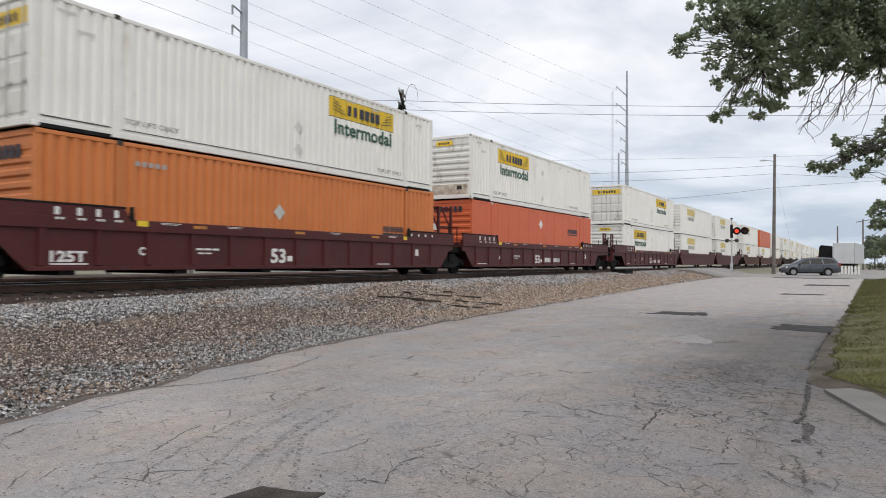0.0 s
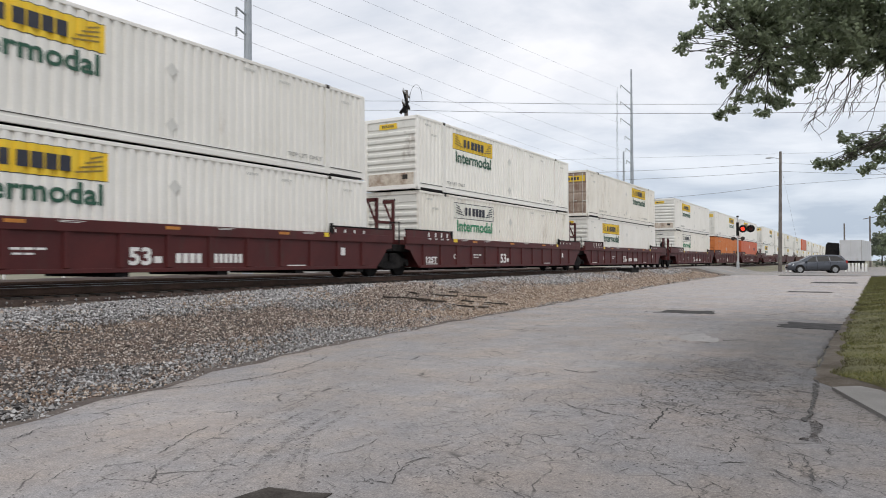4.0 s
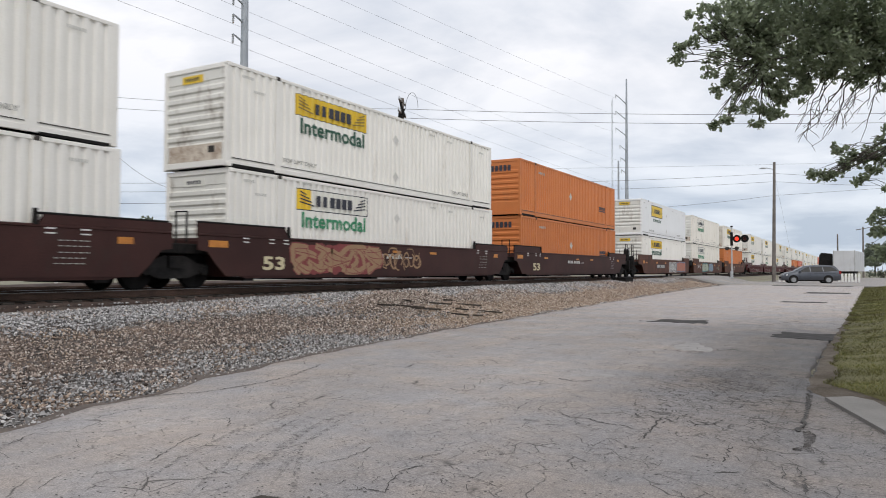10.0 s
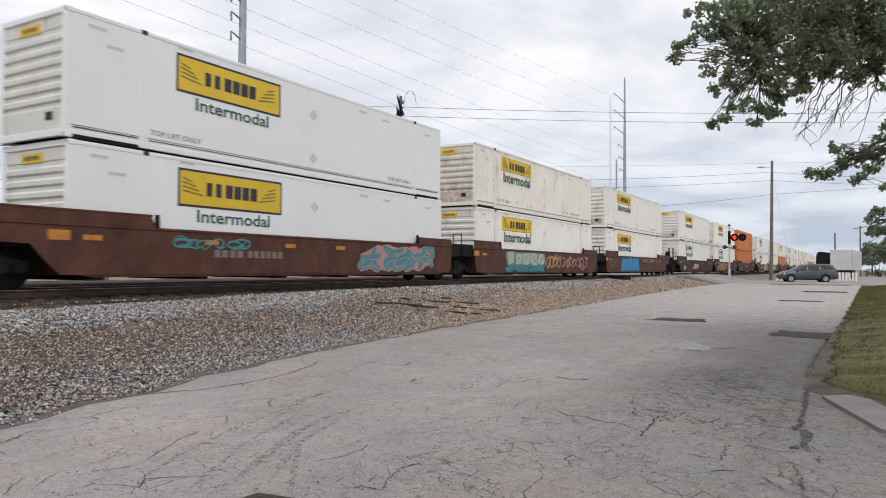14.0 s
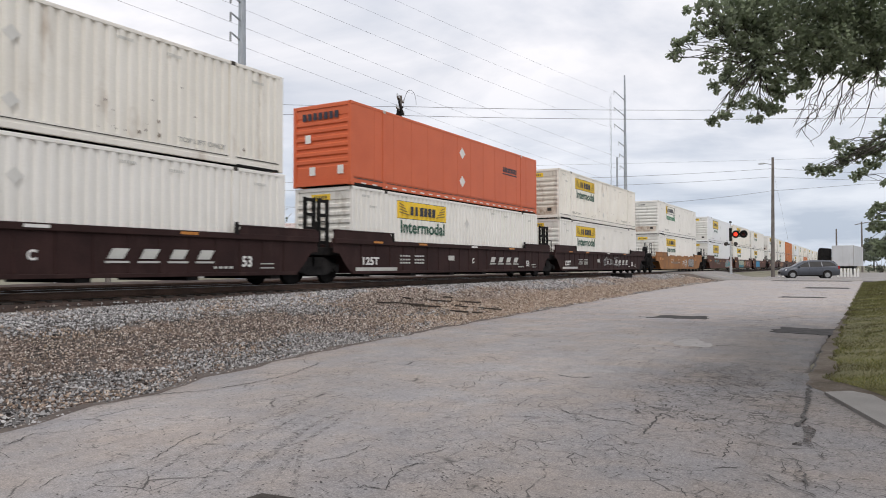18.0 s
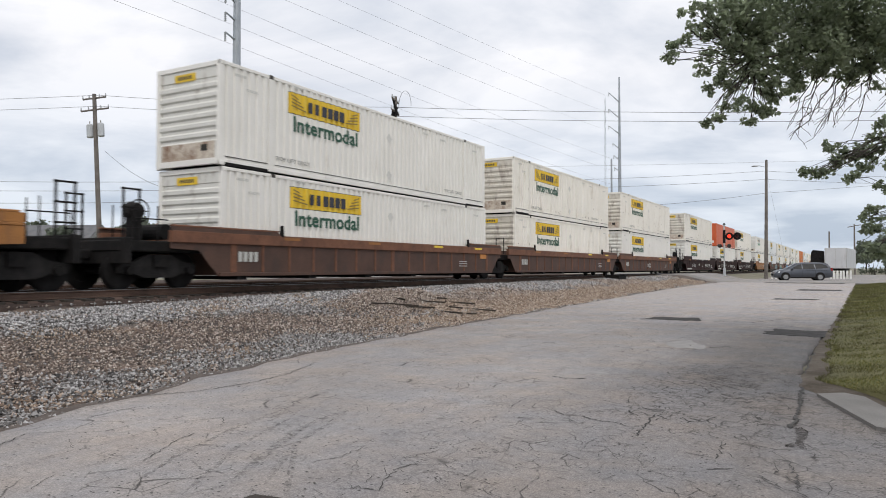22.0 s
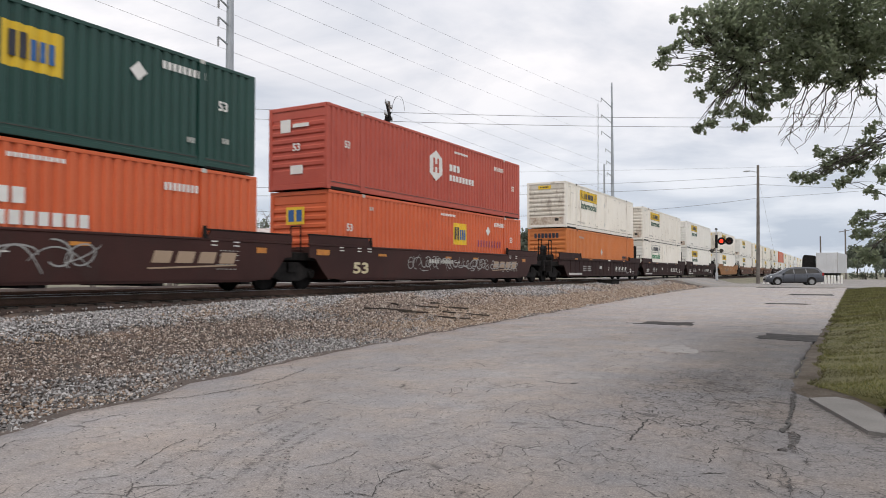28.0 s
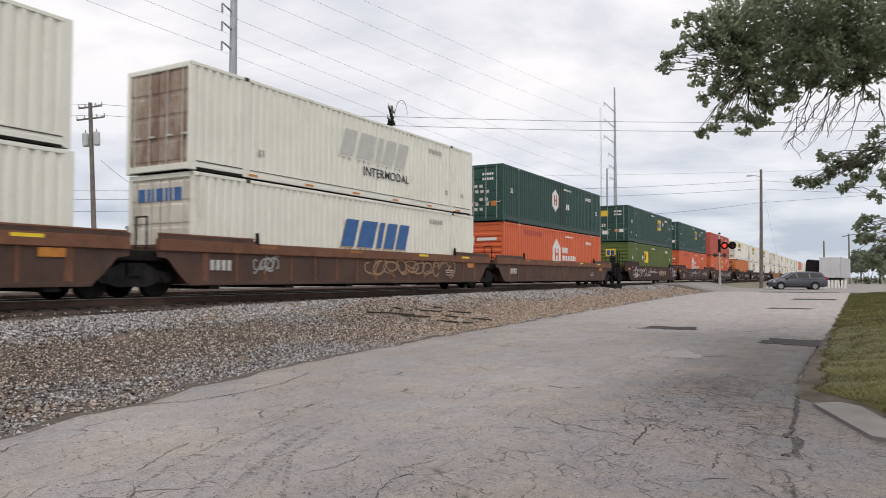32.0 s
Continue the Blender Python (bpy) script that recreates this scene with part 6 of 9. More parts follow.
def bubble(car, y0, y1, z0, z1, n, fill, edge, seed, x=1.4805, back=None):
    """Fat rounded letter bodies side by side, each with a dark rim and a few inner strokes, on an optional cloud."""
    rng = random.Random(seed)
    w, h = (y1 - y0) / n, z1 - z0
    rim = 0.035

    def body(vs, fs, cy, cz, hw, hh, lean, x, ph):
        m, k = 28, len(vs)
        for i in range(m):
            a = 2 * math.pi * i / m
            c, q = math.cos(a), math.sin(a)
            e = 0.42
            py = math.copysign(abs(c) ** e, c) * hw * (1 + 0.10 * math.sin(3 * a + ph))
            pz = math.copysign(abs(q) ** e, q) * hh * (1 + 0.05 * math.sin(2 * a + ph))
            vs.append((x, cy + py + lean * pz, min(1.368, max(0.335, cz + pz))))
        fs.append(tuple(range(k, k + m)))
    cloud, rims, fills, inner = ([], []), ([], []), ([], []), ([], [])
    for i in range(n):
        cy, cz = y0 + w * (i + 0.5), (z0 + z1) / 2 + rng.uniform(-0.04, 0.04) * h
        hw, hh, lean, ph = w * rng.uniform(0.46, 0.56), h * rng.uniform(0.44, 0.50), rng.uniform(-0.12, 0.2), rng.uniform(0, 6)
        if back:
            body(*cloud, cy, cz, hw * 1.25, hh * 1.12, lean, x - 0.0012 + 0.00005 * i, ph)
        body(*rims, cy, cz, hw, hh, lean, x + 0.0006 * i, ph)
        body(*fills, cy, cz, hw - rim, hh - rim, lean, x + 0.0006 * i + 0.0003, ph)
        for j in range(rng.randint(1, 2)):
            ay, az = cy + rng.uniform(-0.5, 0.3) * hw, cz + rng.uniform(-0.55, 0.55) * hh
            ribbon(*inner, curve((ay, az), (ay + rng.uniform(-0.3, 0.5) * hw, az + rng.uniform(-0.6, 0.6) * hh), (ay + rng.uniform(0.1, 0.7) * hw, az + rng.uniform(-0.4, 0.4) * hh), 7), rng.uniform(0.012, 0.028), x + 0.0006 * n + 0.0008, 0.4)
    for (vs, fs), mt in ((cloud, back), (rims, edge), (fills, fill), (inner, edge)):
        if fs:
            tagged(part("graffiti", data("graffiti", vs, fs), mt, car), kind="stuff")


def scrawl(car, y0, y1, z0, z1, mt, n, width, seed, x=1.482):
    """A quick spray-can tangle: spiral loops that run into one another, crossed by loose hooks."""
    rng = random.Random(seed)
    vs, fs = [], []
    w, h, cz = (y1 - y0) / n, z1 - z0, (z0 + z1) / 2
    for i in range(n):
        cy = y0 + w * (i + 0.5) + rng.uniform(-0.2, 0.2) * w
        a0, turn, ry, rz, lean = rng.uniform(0, 6.28), rng.uniform(3.0, 8.5), w * rng.uniform(0.45, 0.95), h * rng.uniform(0.28, 0.48), rng.uniform(-0.3, 0.5)
        pts = []
        for k in range(21):
            a, grow = a0 + turn * k / 20, 0.55 + 0.45 * k / 20
            dz = rz * grow * math.sin(a)
            pts.append((min(y1, max(y0, cy + ry * grow * math.cos(a) + lean * dz)), cz + dz))
        ribbon(vs, fs, pts, width * rng.uniform(0.6, 1.0), x + 0.0004 * (i % 4), 0.3)
        p = (cy - w * rng.uniform(0.2, 0.9), z0 + h * rng.random())
        r = (cy + w * rng.uniform(0.3, 1.0), z0 + h * rng.random())
        ribbon(vs, fs, [(min(y1, max(y0, a)), min(z1, max(z0, b))) for a, b in curve(p, (cy, z0 + h * rng.uniform(-0.5, 1.5)), r)], width * rng.uniform(0.4, 0.8), x + 0.0002 + 0.0004 * (i % 4), 0.5)
    tagged(part("graffiti", data("graffiti", vs, fs), mt, car), kind="stuff")


# from the leading visible unit to the last: rear end of its container at 0 s, car style, rear joint, front joint, upper and lower container
UNITS = []


def unit(s, style, rear, front, top, low):
    UNITS.append((s, style, rear, front, top, low))


E_, J_ = "end", "joint"
# units that are already far ahead when the clip begins
far = 51.6
order = [("mar", J_, J_, "y", "y"), ("mar", J_, E_, "yd", "y"), ("brn", E_, J_, "y", "y"), ("brn", J_, J_, "ro", "y"), ("brn", J_, E_, "y", "w"),
         ("drk", E_, J_, "y", "y"), ("drk", J_, J_, "y", "yw"), ("drk", J_, E_, "w", "y"), ("mar", E_, J_, "y", "y"), ("mar", J_, J_, "y", "y"), ("mar", J_, E_, "yd", "y"),
         ("brn", E_, J_, "y", "y"), ("brn", J_, J_, "y", "o"), ("brn", J_, E_, "y", "y"), ("drk", E_, J_, "ro", "y"), ("drk", J_, J_, "y", "y"), ("drk", J_, E_, "y", "y"),
         ("mar", E_, J_, "y", "y"), ("mar", J_, J_, "y", "y"), ("mar", J_, E_, "y", "y")]
unit(51.60, "mar", E_, J_, "yd", "y")
for st, ra, fa, tp, lw in order:
    far += 19.5 if ra == J_ else 23.5
    unit(far, st, ra, fa, tp, lw)
unit(28.05, "mar", J_, E_, "y", "ro")
unit(8.57, "mar", J_, J_, "yd", "o")
unit(-10.95, "mar", E_, J_, "y", "w")
unit(-34.43, "mar", J_, E_, "ydr", "y")
unit(-53.94, "mar", J_, J_, "y", "w")
unit(-73.47, "mar", E_, J_, "y", "y")
unit(-96.97, "brn", J_, E_, "yw", "o")
unit(-116.47, "brn", J_, J_, "w", "w")
unit(-135.96, "brn", E_, J_, "s", "y")
unit(-159.40, "bns", J_, E_, "o", "o")
unit(-178.85, "bns", J_, J_, "y", "wy")
unit(-198.30, "bns", E_, J_, "y", "wy")
unit(-221.72, "brn", J_, E_, "y", "y")
unit(-240.90, "brn", J_, J_, "yw", "y")
unit(-260.18, "brn", E_, J_, "s", "s")
unit(-283.63, "yel", E_, E_, "wy", "y")
unit(-307.20, "drk", J_, E_, "yw", "y")
unit(-326.70, "drk", J_, J_, "ro", "y")
unit(-346.15, "drk", E_, J_, "yw", "y")
unit(-369.65, "rst", J_, E_, "yw", "y")
unit(-389.20, "rst", J_, J_, "yw", "yw")
unit(-408.73, "rst", E_, J_, "y", "y")
unit(-432.23, "yel", E_, E_, "yw", "y")
unit(-455.70, "drk", J_, E_, "y", "y")
unit(-475.30, "drk", J_, J_, "yw", "w")
unit(-494.80, "drk", E_, J_, "yw", "o")
unit(-518.20, "bns", J_, E_, "hr", "eo")
unit(-537.68, "bns", J_, J_, "eg", "ho")
unit(-557.10, "bns", E_, J_, "eg2", "eol")
unit(-580.59, "rst", J_, E_, "hg", "ho")
unit(-600.07, "rst", J_, J_, "swt", "sw")
unit(-619.52, "rst", E_, J_, "p", "p")

LOW_Z = 0.43
MOVING = []
BY_S = {}
for s, style, ra, fa, tp, lw in UNITS:
    off = s > 60
    car = get_car(style, ra, fa, off)
    low, top = get_container(lw, off), get_container(tp, off)
    MOVING.append((car, s, RAIL_Z))
    MOVING.append((low, s - 0.08, RAIL_Z + LOW_Z))
    MOVING.append((top, s - 0.18, RAIL_Z + LOW_Z + CH + 0.03))
    BY_S[round(s)] = (car, low, top)

# spray paint and marks that only single cars carry
bubble(BY_S[-116][0], 4.2, 7.6, 0.42, 1.28, 4, SPRAY["pale"], SPRAY["black"], 3, back=SPRAY["teal"])
lumps(BY_S[-116][0], 8.2, 10.6, 0.45, 1.30, 3, SPRAY["sky"], SPRAY["grey"], 4)
scrawl(BY_S[-116][0], 1.6, 3.2, 0.75, 1.2, SPRAY["white"], 5, 0.03, 5)
scrawl(BY_S[-116][0], 13.0, 14.6, 0.6, 1.1, SPRAY["pale"], 3, 0.03, 6)
bubble(BY_S[-136][0], 8.2, 11.0, 0.40, 1.25, 4, SPRAY["grey"], SPRAY["black"], 7, back=SPRAY["white"])
scrawl(BY_S[-136][0], 8.4, 10.8, 0.5, 1.15, SPRAY["white"], 4, 0.04, 77, 1.4855)
bubble(BY_S[-136][0], 11.3, 14.9, 0.42, 1.32, 5, SPRAY["rust"], SPRAY["red"], 8, back=SPRAY["sky"])
scrawl(BY_S[-97][0], 6.0, 7.4, 0.5, 1.1, SPRAY["white"], 3, 0.03, 11)
lumps(BY_S[-179][0], 2.3, 6.9, 0.38, 1.32, 5, SPRAY["tan"], SPRAY["red"], 12)
scrawl(BY_S[-179][0], 7.0, 9.5, 0.4, 1.3, SPRAY["tan"], 6, 0.05, 13)
bubble(BY_S[-222][0], 3.1, 7.8, 0.34, 1.36, 5, SPRAY["blue"], SPRAY["deep"], 14, back=SPRAY["deep"])
scrawl(BY_S[-222][0], 9.4, 13.6, 1.02, 1.34, SPRAY["pink"], 9, 0.02, 78)
scrawl(BY_S[-222][0], 0.2, 2.0, 0.5, 1.3, SPRAY["tan"], 3, 0.02, 79)
bubble(BY_S[-241][0], 2.8, 7.6, 0.62, 1.36, 5, SPRAY["pale"], SPRAY["black"], 15, back=SPRAY["teal"])
lumps(BY_S[-241][0], 2.8, 7.6, 0.36, 0.72, 5, SPRAY["teal"], SPRAY["deep"], 16)
scrawl(BY_S[-241][0], 7.9, 10.0, 0.5, 1.3, SPRAY["ochre"], 4, 0.05, 17)
scrawl(BY_S[-241][0], 10.2, 14.6, 0.42, 1.3, SPRAY["pink"], 7, 0.05, 18)
lumps(BY_S[-260][0], 10.3, 15.1, 0.42, 1.3, 4, SPRAY["teal"], SPRAY["pink"], 19)
scrawl(BY_S[-260][0], 2.6, 5.2, 0.95, 1.3, SPRAY["teal"], 6, 0.035, 20)
scrawl(BY_S[-284][0], 8.4, 10.4, 0.45, 1.2, SPRAY["white"], 5, 0.05, 21)
lumps(BY_S[-284][0], 11.0, 13.6, 0.45, 1.25, 3, SPRAY["grey"], SPRAY["black"], 22)
scrawl(BY_S[-307][0], 7.4, 11.2, 0.5, 1.15, SPRAY["grey"], 7, 0.04, 23, 1.454)
scrawl(BY_S[-370][0], 6.8, 7.9, 0.5, 0.95, SPRAY["white"], 3, 0.035, 24, 1.454)
scrawl(BY_S[-518][0], 4.6, 11.8, 0.62, 1.28, SPRAY["grey"], 16, 0.03, 25)
scrawl(BY_S[-518][0], 12.0, 15.4, 0.6, 1.1, SPRAY["grey"], 8, 0.03, 26)
scrawl(BY_S[-538][0], 4.0, 11.0, 0.5, 1.3, SPRAY["grey"], 9, 0.034, 27)
scrawl(BY_S[-557][0], 0.4, 6.4, 0.5, 1.36, SPRAY["white"], 8, 0.034, 28)
scrawl(BY_S[-557][0], 15.2, 17.0, 0.5, 1.3, SPRAY["white"], 4, 0.045, 29)
scrawl(BY_S[-600][0], 7.4, 14.0, 0.5, 1.3, SPRAY["tan"], 10, 0.05, 30, 1.454)
scrawl(BY_S[-600][0], 2.0, 3.0, 0.6, 1.2, SPRAY["grey"], 4, 0.04, 31, 1.454)
for s in (-538, -557, -518):
    y = {-538: 12.2, -557: 9.4, -518: 12.2}[s]
    me = data("mark", [(0, 0, 0.62), (0, 2.9, 0.72), (0, 2.9, 0.76), (0, 0, 0.66)], [(0, 1, 2, 3)])
    ob = part("mark", me, SPRAY["stencil"], BY_S[s][0]); ob.location = (1.482, y, 0)
    for i in range(4):
        me = data("mark", [(0, 0, 0.78), (0, 0.55, 0.78), (0, 0.66, 1.08), (0, 0.11, 1.08)], [(0, 1, 2, 3)])
        ob = part("mark", me, SPRAY["stencil"], BY_S[s][0]); ob.location = (1.482, y + 0.1 + 0.72 * i, 0)
boxes("number_plate", [(1.480, 1.484, 3.7, 6.7, 0.71, 1.03)], NAVY, BY_S[-136][0], "black number plate")
bars(BY_S[-136][0], 3.85, 0.76, 4, 0.2, 0.07, 0.22, PALEGREY, 1.488, name="number_mark")
bars(BY_S[-136][0], 5.05, 0.76, 6, 0.17, 0.07, 0.22, PALEGREY, 1.488, name="number_mark")
# ochre swoosh on one dark brown car
me = data("mark", [(0, 0, 0.55), (0, 2.8, 0.62), (0, 3.1, 0.98), (0, 0.6, 0.95)], [(0, 1, 2, 3)])
ob = part("mark", me, SPRAY["ochre"], BY_S[-198][0]); ob.location = (1.482, 5.4, 0)


def along(t):
    """How far the train has rolled."""
    return 19.327 * t - 0.1779 * (t / 16) ** 2 * 8 + 0.00526 * (t / 16) ** 3 * 8

# ---- poles and wires ----
def wire(name, a, b, sag, r=0.012, n=14, label="", group="overhead wires"):
    a, b = Vector(a), Vector(b)
    vs, fs = [], []
    d = (b - a).normalized()
    u = d.cross(Vector((0, 0, 1))).normalized()
    v = u.cross(d)
    for i in range(n + 1):
        t = i / n
        p = a.lerp(b, t)
        p.z -= sag * 4 * t * (1 - t)
        for k in range(5):
            w = 2 * math.pi * k / 5
            vs.append(tuple(p + u * (r * math.cos(w)) + v * (r * math.sin(w))))
    for i in range(n):
        for k in range(5):
            q = (k + 1) % 5
            fs.append((5 * i + k, 5 * i + q, 5 * i + 5 + q, 5 * i + 5 + k))
    return tagged(part(name, data(name, vs, fs, True), M_WIRE), label or "thin dark overhead wire strung between poles", "wire", group)


def steel_pole(x, y, top, r0, r1, arms, lab):
    p = thing("transmission_pole", lab, "utility pole", "tall steel poles", "", pose(x, y, 0.35))
    part_rows = [((0, 0, 0), (0, 0, top - 0.35), r0, r1)]
    tubes("shaft", part_rows, M_STEELPOLE, p, "", 14)
    for z, ln in arms:
        bm = bmesh.new()
        tube(bm, (0, 0, z - 0.35), (0, -ln, z - 0.35 - 0.55 + 0.9), 0.09, 0.05, 6)
        part("crossarm", bm, M_STEELPOLE, p)
        bm = bmesh.new()
        for k in range(5):
            tube(bm, (0, -ln, z - 0.05 - 0.12 * k), (0, -ln, z - 0.12 - 0.12 * k), 0.09, 0.05, 8)
        part("insulator", bm, M_GREYCAN, p)
    for k in range(10):
        bm = bmesh.new(); tube(bm, (-0.45, 0, 2 + k * 0.9), (0.45, 0, 2 + k * 0.9), 0.012, n=5)
        part("step_bolt", bm, M_STEELPOLE, p)
    return p


A_ARMS = [(24.2, 1.0), (22.5, 1.0), (20.9, 1.0), (19.0, 1.0), (17.8, 1.0), (16.5, 1.0)]
steel_pole(-35, 33.6, 27, 0.36, 0.18, A_ARMS, "very tall tapered grey steel transmission pole behind the track")
steel_pole(-35, 122.9, 35, 0.42, 0.13, [(30.6, 6.3), (27.8, 6.3), (25.0, 6.3), (22.4, 4.0), (20.4, 3.5), (18.4, 3.2)], "tall grey steel transmission pole with short arms")
slim = thing("utility_pole", "slim grey pole beside the tall steel pole", "utility pole", "", "", pose(-35, 118.0, 0.35))
tubes("shaft", [((0, 0, 0), (0, 0, 19.6), 0.2, 0.15)], M_STEELPOLE, slim)
tower = thing("guyed_mast", "thin pale lattice mast behind the poles", "mast", "", "", pose(-35.5, 116.2, 0.35))
for dx, dy in ((-0.12, 0), (0.12, 0), (0, 0.16)):
    tubes("mast_leg", [((dx, dy, 0), (dx, dy, 29.6), 0.016)], M_STEELPOLE, tower, "", 5)
bm = bmesh.new()
for k in range(29):
    s = -1 if k % 2 else 1
    tube(bm, (-0.12 * s, 0, 1 + k), (0.12 * s, 0, 2 + k), 0.014, n=4)
tagged(part("lacing", bm, M_STEELPOLE, tower), kind="stuff")
for (za, la), (zb, lb) in zip(A_ARMS, [(30.6, 6.3), (27.8, 6.3), (24.8, 6.3), (20.4, 3.5), (18.4, 3.2), (16.0, 3.0)]):
    wire("power_line", (-35, 33.6 - la, za - 0.3), (-35, 122.9 - lb, zb - 0.3), 0.35, 0.0085)
    wire("power_line", (-35, 33.6 - la, za - 0.3), (-35, -55, za + 2), 0.4, 0.0085)


def wood_pole(x, y, h, lean, cans, arm_turn, lab, r=0.16, arm=True):
    p = thing("utility_pole", lab, "utility pole", "wooden utility poles", "", pose(x, y, 0.35, 0, lean, 0))
    tubes("shaft", [((0, 0, 0), (0, 0, h), r, r * 0.68)], M_WOODPOLE, p, "", 10)
    c, s = math.cos(radians(arm_turn)), math.sin(radians(arm_turn))
    if arm:
        for z, ln in ((h - 0.25, 0.75), (h - 0.95, 0.9)):
            bm = bmesh.new(); tube(bm, (-ln * c, -ln * s, z), (ln * c, ln * s, z), 0.055, n=6)
            part("crossarm", bm, M_WOODPOLE, p)
            for k in (-1, -0.45, 0.45, 1):
                bm = bmesh.new(); tube(bm, (k * ln * c, k * ln * s, z + 0.05), (k * ln * c, k * ln * s, z + 0.22), 0.05, 0.03, 6)
                part("insulator", bm, M_GREYCAN, p)
    for k in range(cans):
        d = (-0.36, 0.36, 0.0)[k]
        vs, fs = lathe([(0.16, 0), (0.19, 0.05), (0.19, 0.72), (0.15, 0.80), (0.0, 0.80)], 12)
        me = data("transformer", vs, fs)
        o = part("transformer", me, M_GREYCAN, p, "grey can transformer")
        o.location = (d * c, d * s, h - 2.6)
        bm = bmesh.new(); tube(bm, (0, 0, 0.8), (0, 0, 0.98), 0.035, 0.025, 6)
        part("bushing", bm, M_WOODPOLE, o)
    return p


wood_pole(-38.1, 26.2, 11.6, -4.6, 2, 20, "leaning weathered wooden utility pole with two grey transformers")
w2 = wood_pole(-23.85, 35.7, 11.6, 0, 1, 110, "weathered wooden utility pole with a crossarm and looped jumper wires")
bm = bmesh.new()
for k in range(12):
    a, b = math.pi * k / 12, math.pi * (k + 1) / 12
    tube(bm, (0.5 + 0.45 * math.cos(a), 0.3, 11.0 + 0.95 * math.sin(a)), (0.5 + 0.45 * math.cos(b), 0.3, 11.0 + 0.95 * math.sin(b)), 0.014, n=5, caps=False)
part("jumper_wire", bm, M_WIRE, w2)
boxes("cutout", [(-0.1, 0.1, -0.25, -0.1, 10.2, 10.7)], M_BLACK, w2)
tubes("lightning_arrester", [((0.3, -0.2, 10.4), (-0.15, -0.1, 11.6), 0.09, 0.05)], M_BLACK, w2)
tubes("lightning_arrester", [((-0.3, -0.2, 10.2), (0.25, -0.1, 10.9), 0.10, 0.06)], M_BLACK, w2)
wood_pole(-40.85, 33.9, 9.0, 0, 0, 0, "plain grey utility pole stub behind the train", 0.17, False)
t2 = wood_pole(-40.5, 34.15, 8.0, 0, 0, 0, "short brown utility pole with wire loops", 0.16, False)
for z in (7.6, 7.2):
    tubes("bracket", [((-0.35, 0, z), (0.35, 0, z), 0.03)], M_BLACK, t2)
for k, (za, zb) in enumerate(((11.75, 11.3), (11.1, 10.75))):
    wire("power_line", (-38.4, 26.1, za), (-23.85, 35.7, zb), 0.15)
    wire("power_line", (-23.85, 35.7, zb), (12, 56.0, zb + 0.05), 0.35, 0.014)
    wire("power_line", (-38.4, 26.1, za), (-80, 3, za), 0.5)
for za, zb, zc in ((7.6, 12.1, 13.1), (7.0, 11.2, 12.6), (6.2, 9.7, 14.6)):
    wire("power_line", (-40.5, 34.1, za), (-8.0, 84, zb), 0.5 if zb > 11 else 1.3, 0.016)
    wire("power_line", (-8.0, 84, zb), (30, 118, zc), 0.6 if zb > 11 else 0.2, 0.016)
    wire("power_line", (-40.5, 34.1, za), (-72, -2, za - 0.4), 0.5, 0.014)
wire("service_drop", (-37.9, 26.2, 8.4), (-40.5, 34.1, 7.0), 0.6, 0.012)
wire("power_line", (-60, 95, 17.3), (60, 150, 19.5), 0.6, 0.014)

lamp = thing("street_lamp", "weathered wooden pole with a small street lamp on an arm", "street lamp", "", "", pose(-8.05, 84, 0.4))
tubes("shaft", [((0, 0, 0), (0.15, 0, 12.9), 0.20, 0.13)], M_WOODPOLE, lamp, "", 10)
tubes("arm", [((0.15, 0, 12.1), (-0.75, -0.1, 12.35), 0.035)], M_STEELPOLE, lamp)
vs, fs = lathe([(0.02, 0.0), (0.16, 0.03), (0.20, 0.09), (0.12, 0.17), (0.03, 0.2)], 10)
head = part("lamp_head", data("lamp_head", vs, fs, True), M_GREYCAN, lamp)
head.location, head.scale = (-0.95, -0.12, 12.2), (2.0, 1.0, 1.0)
tubes("guy_wire", [((0.15, 0, 11.6), (2.2, 0.5, 0.0), 0.006)], M_WIRE, lamp, "", 5)
for dx in (0.6, 1.0):
    b = thing("bollard", "short white-painted post at the crossing", "bollard", "white posts", "", pose(-8.05 + dx, 83.5, 0.4))
    tubes("post", [((0, 0, 0), (0, 0, 0.75), 0.09, 0.085)], PAINTWHITE, b, "", 10)
for px, top in ((0.45, 9.2), (-3.6, 8.0)):
    q = thing("utility_pole", "far dark wooden utility pole", "utility pole", "wooden utility poles", "", pose(px, 150, 0.4))
    tubes("shaft", [((0, 0, 0), (0, 0, top), 0.17, 0.12)], M_WOODPOLE, q)
    if px > 0:
        tubes("crossarm", [((-1.1, 0, top - 0.5), (1.1, 0, top - 0.1), 0.07)], M_WOODPOLE, q)

# ---- the crossing signal ----
M_RED = surface("signal_red_lit", (0.9, 0.03, 0.015), (1.0, 0.05, 0.02), 0.4, bump=0, emit=2.2)
M_RED_OFF = surface("signal_red_dark", (0.06, 0.006, 0.005), (0.09, 0.01, 0.008), 0.3, bump=0)
M_ALU = surface("aluminium_mast", (0.5, 0.5, 0.5), (0.62, 0.62, 0.62), 0.45, 0.5, bump=0.02)
sig = thing("crossing_signal", "railway crossing signal mast with two red flashing lamps", "crossing signal", "", "", pose(-11.68, 80, 0.62))
tubes("mast", [((0, 0, 0), (0, 0, 5.6), 0.085, 0.07)], M_ALU, sig, "", 10)
boxes("foundation", [(-0.3, 0.3, -0.3, 0.3, -0.1, 0.14)], M_CONCRETE, sig, "", 0.02)
tubes("bracket", [((-0.1, 0, 4.3), (1.4, 0, 4.3), 0.045)], M_BLACK, sig)
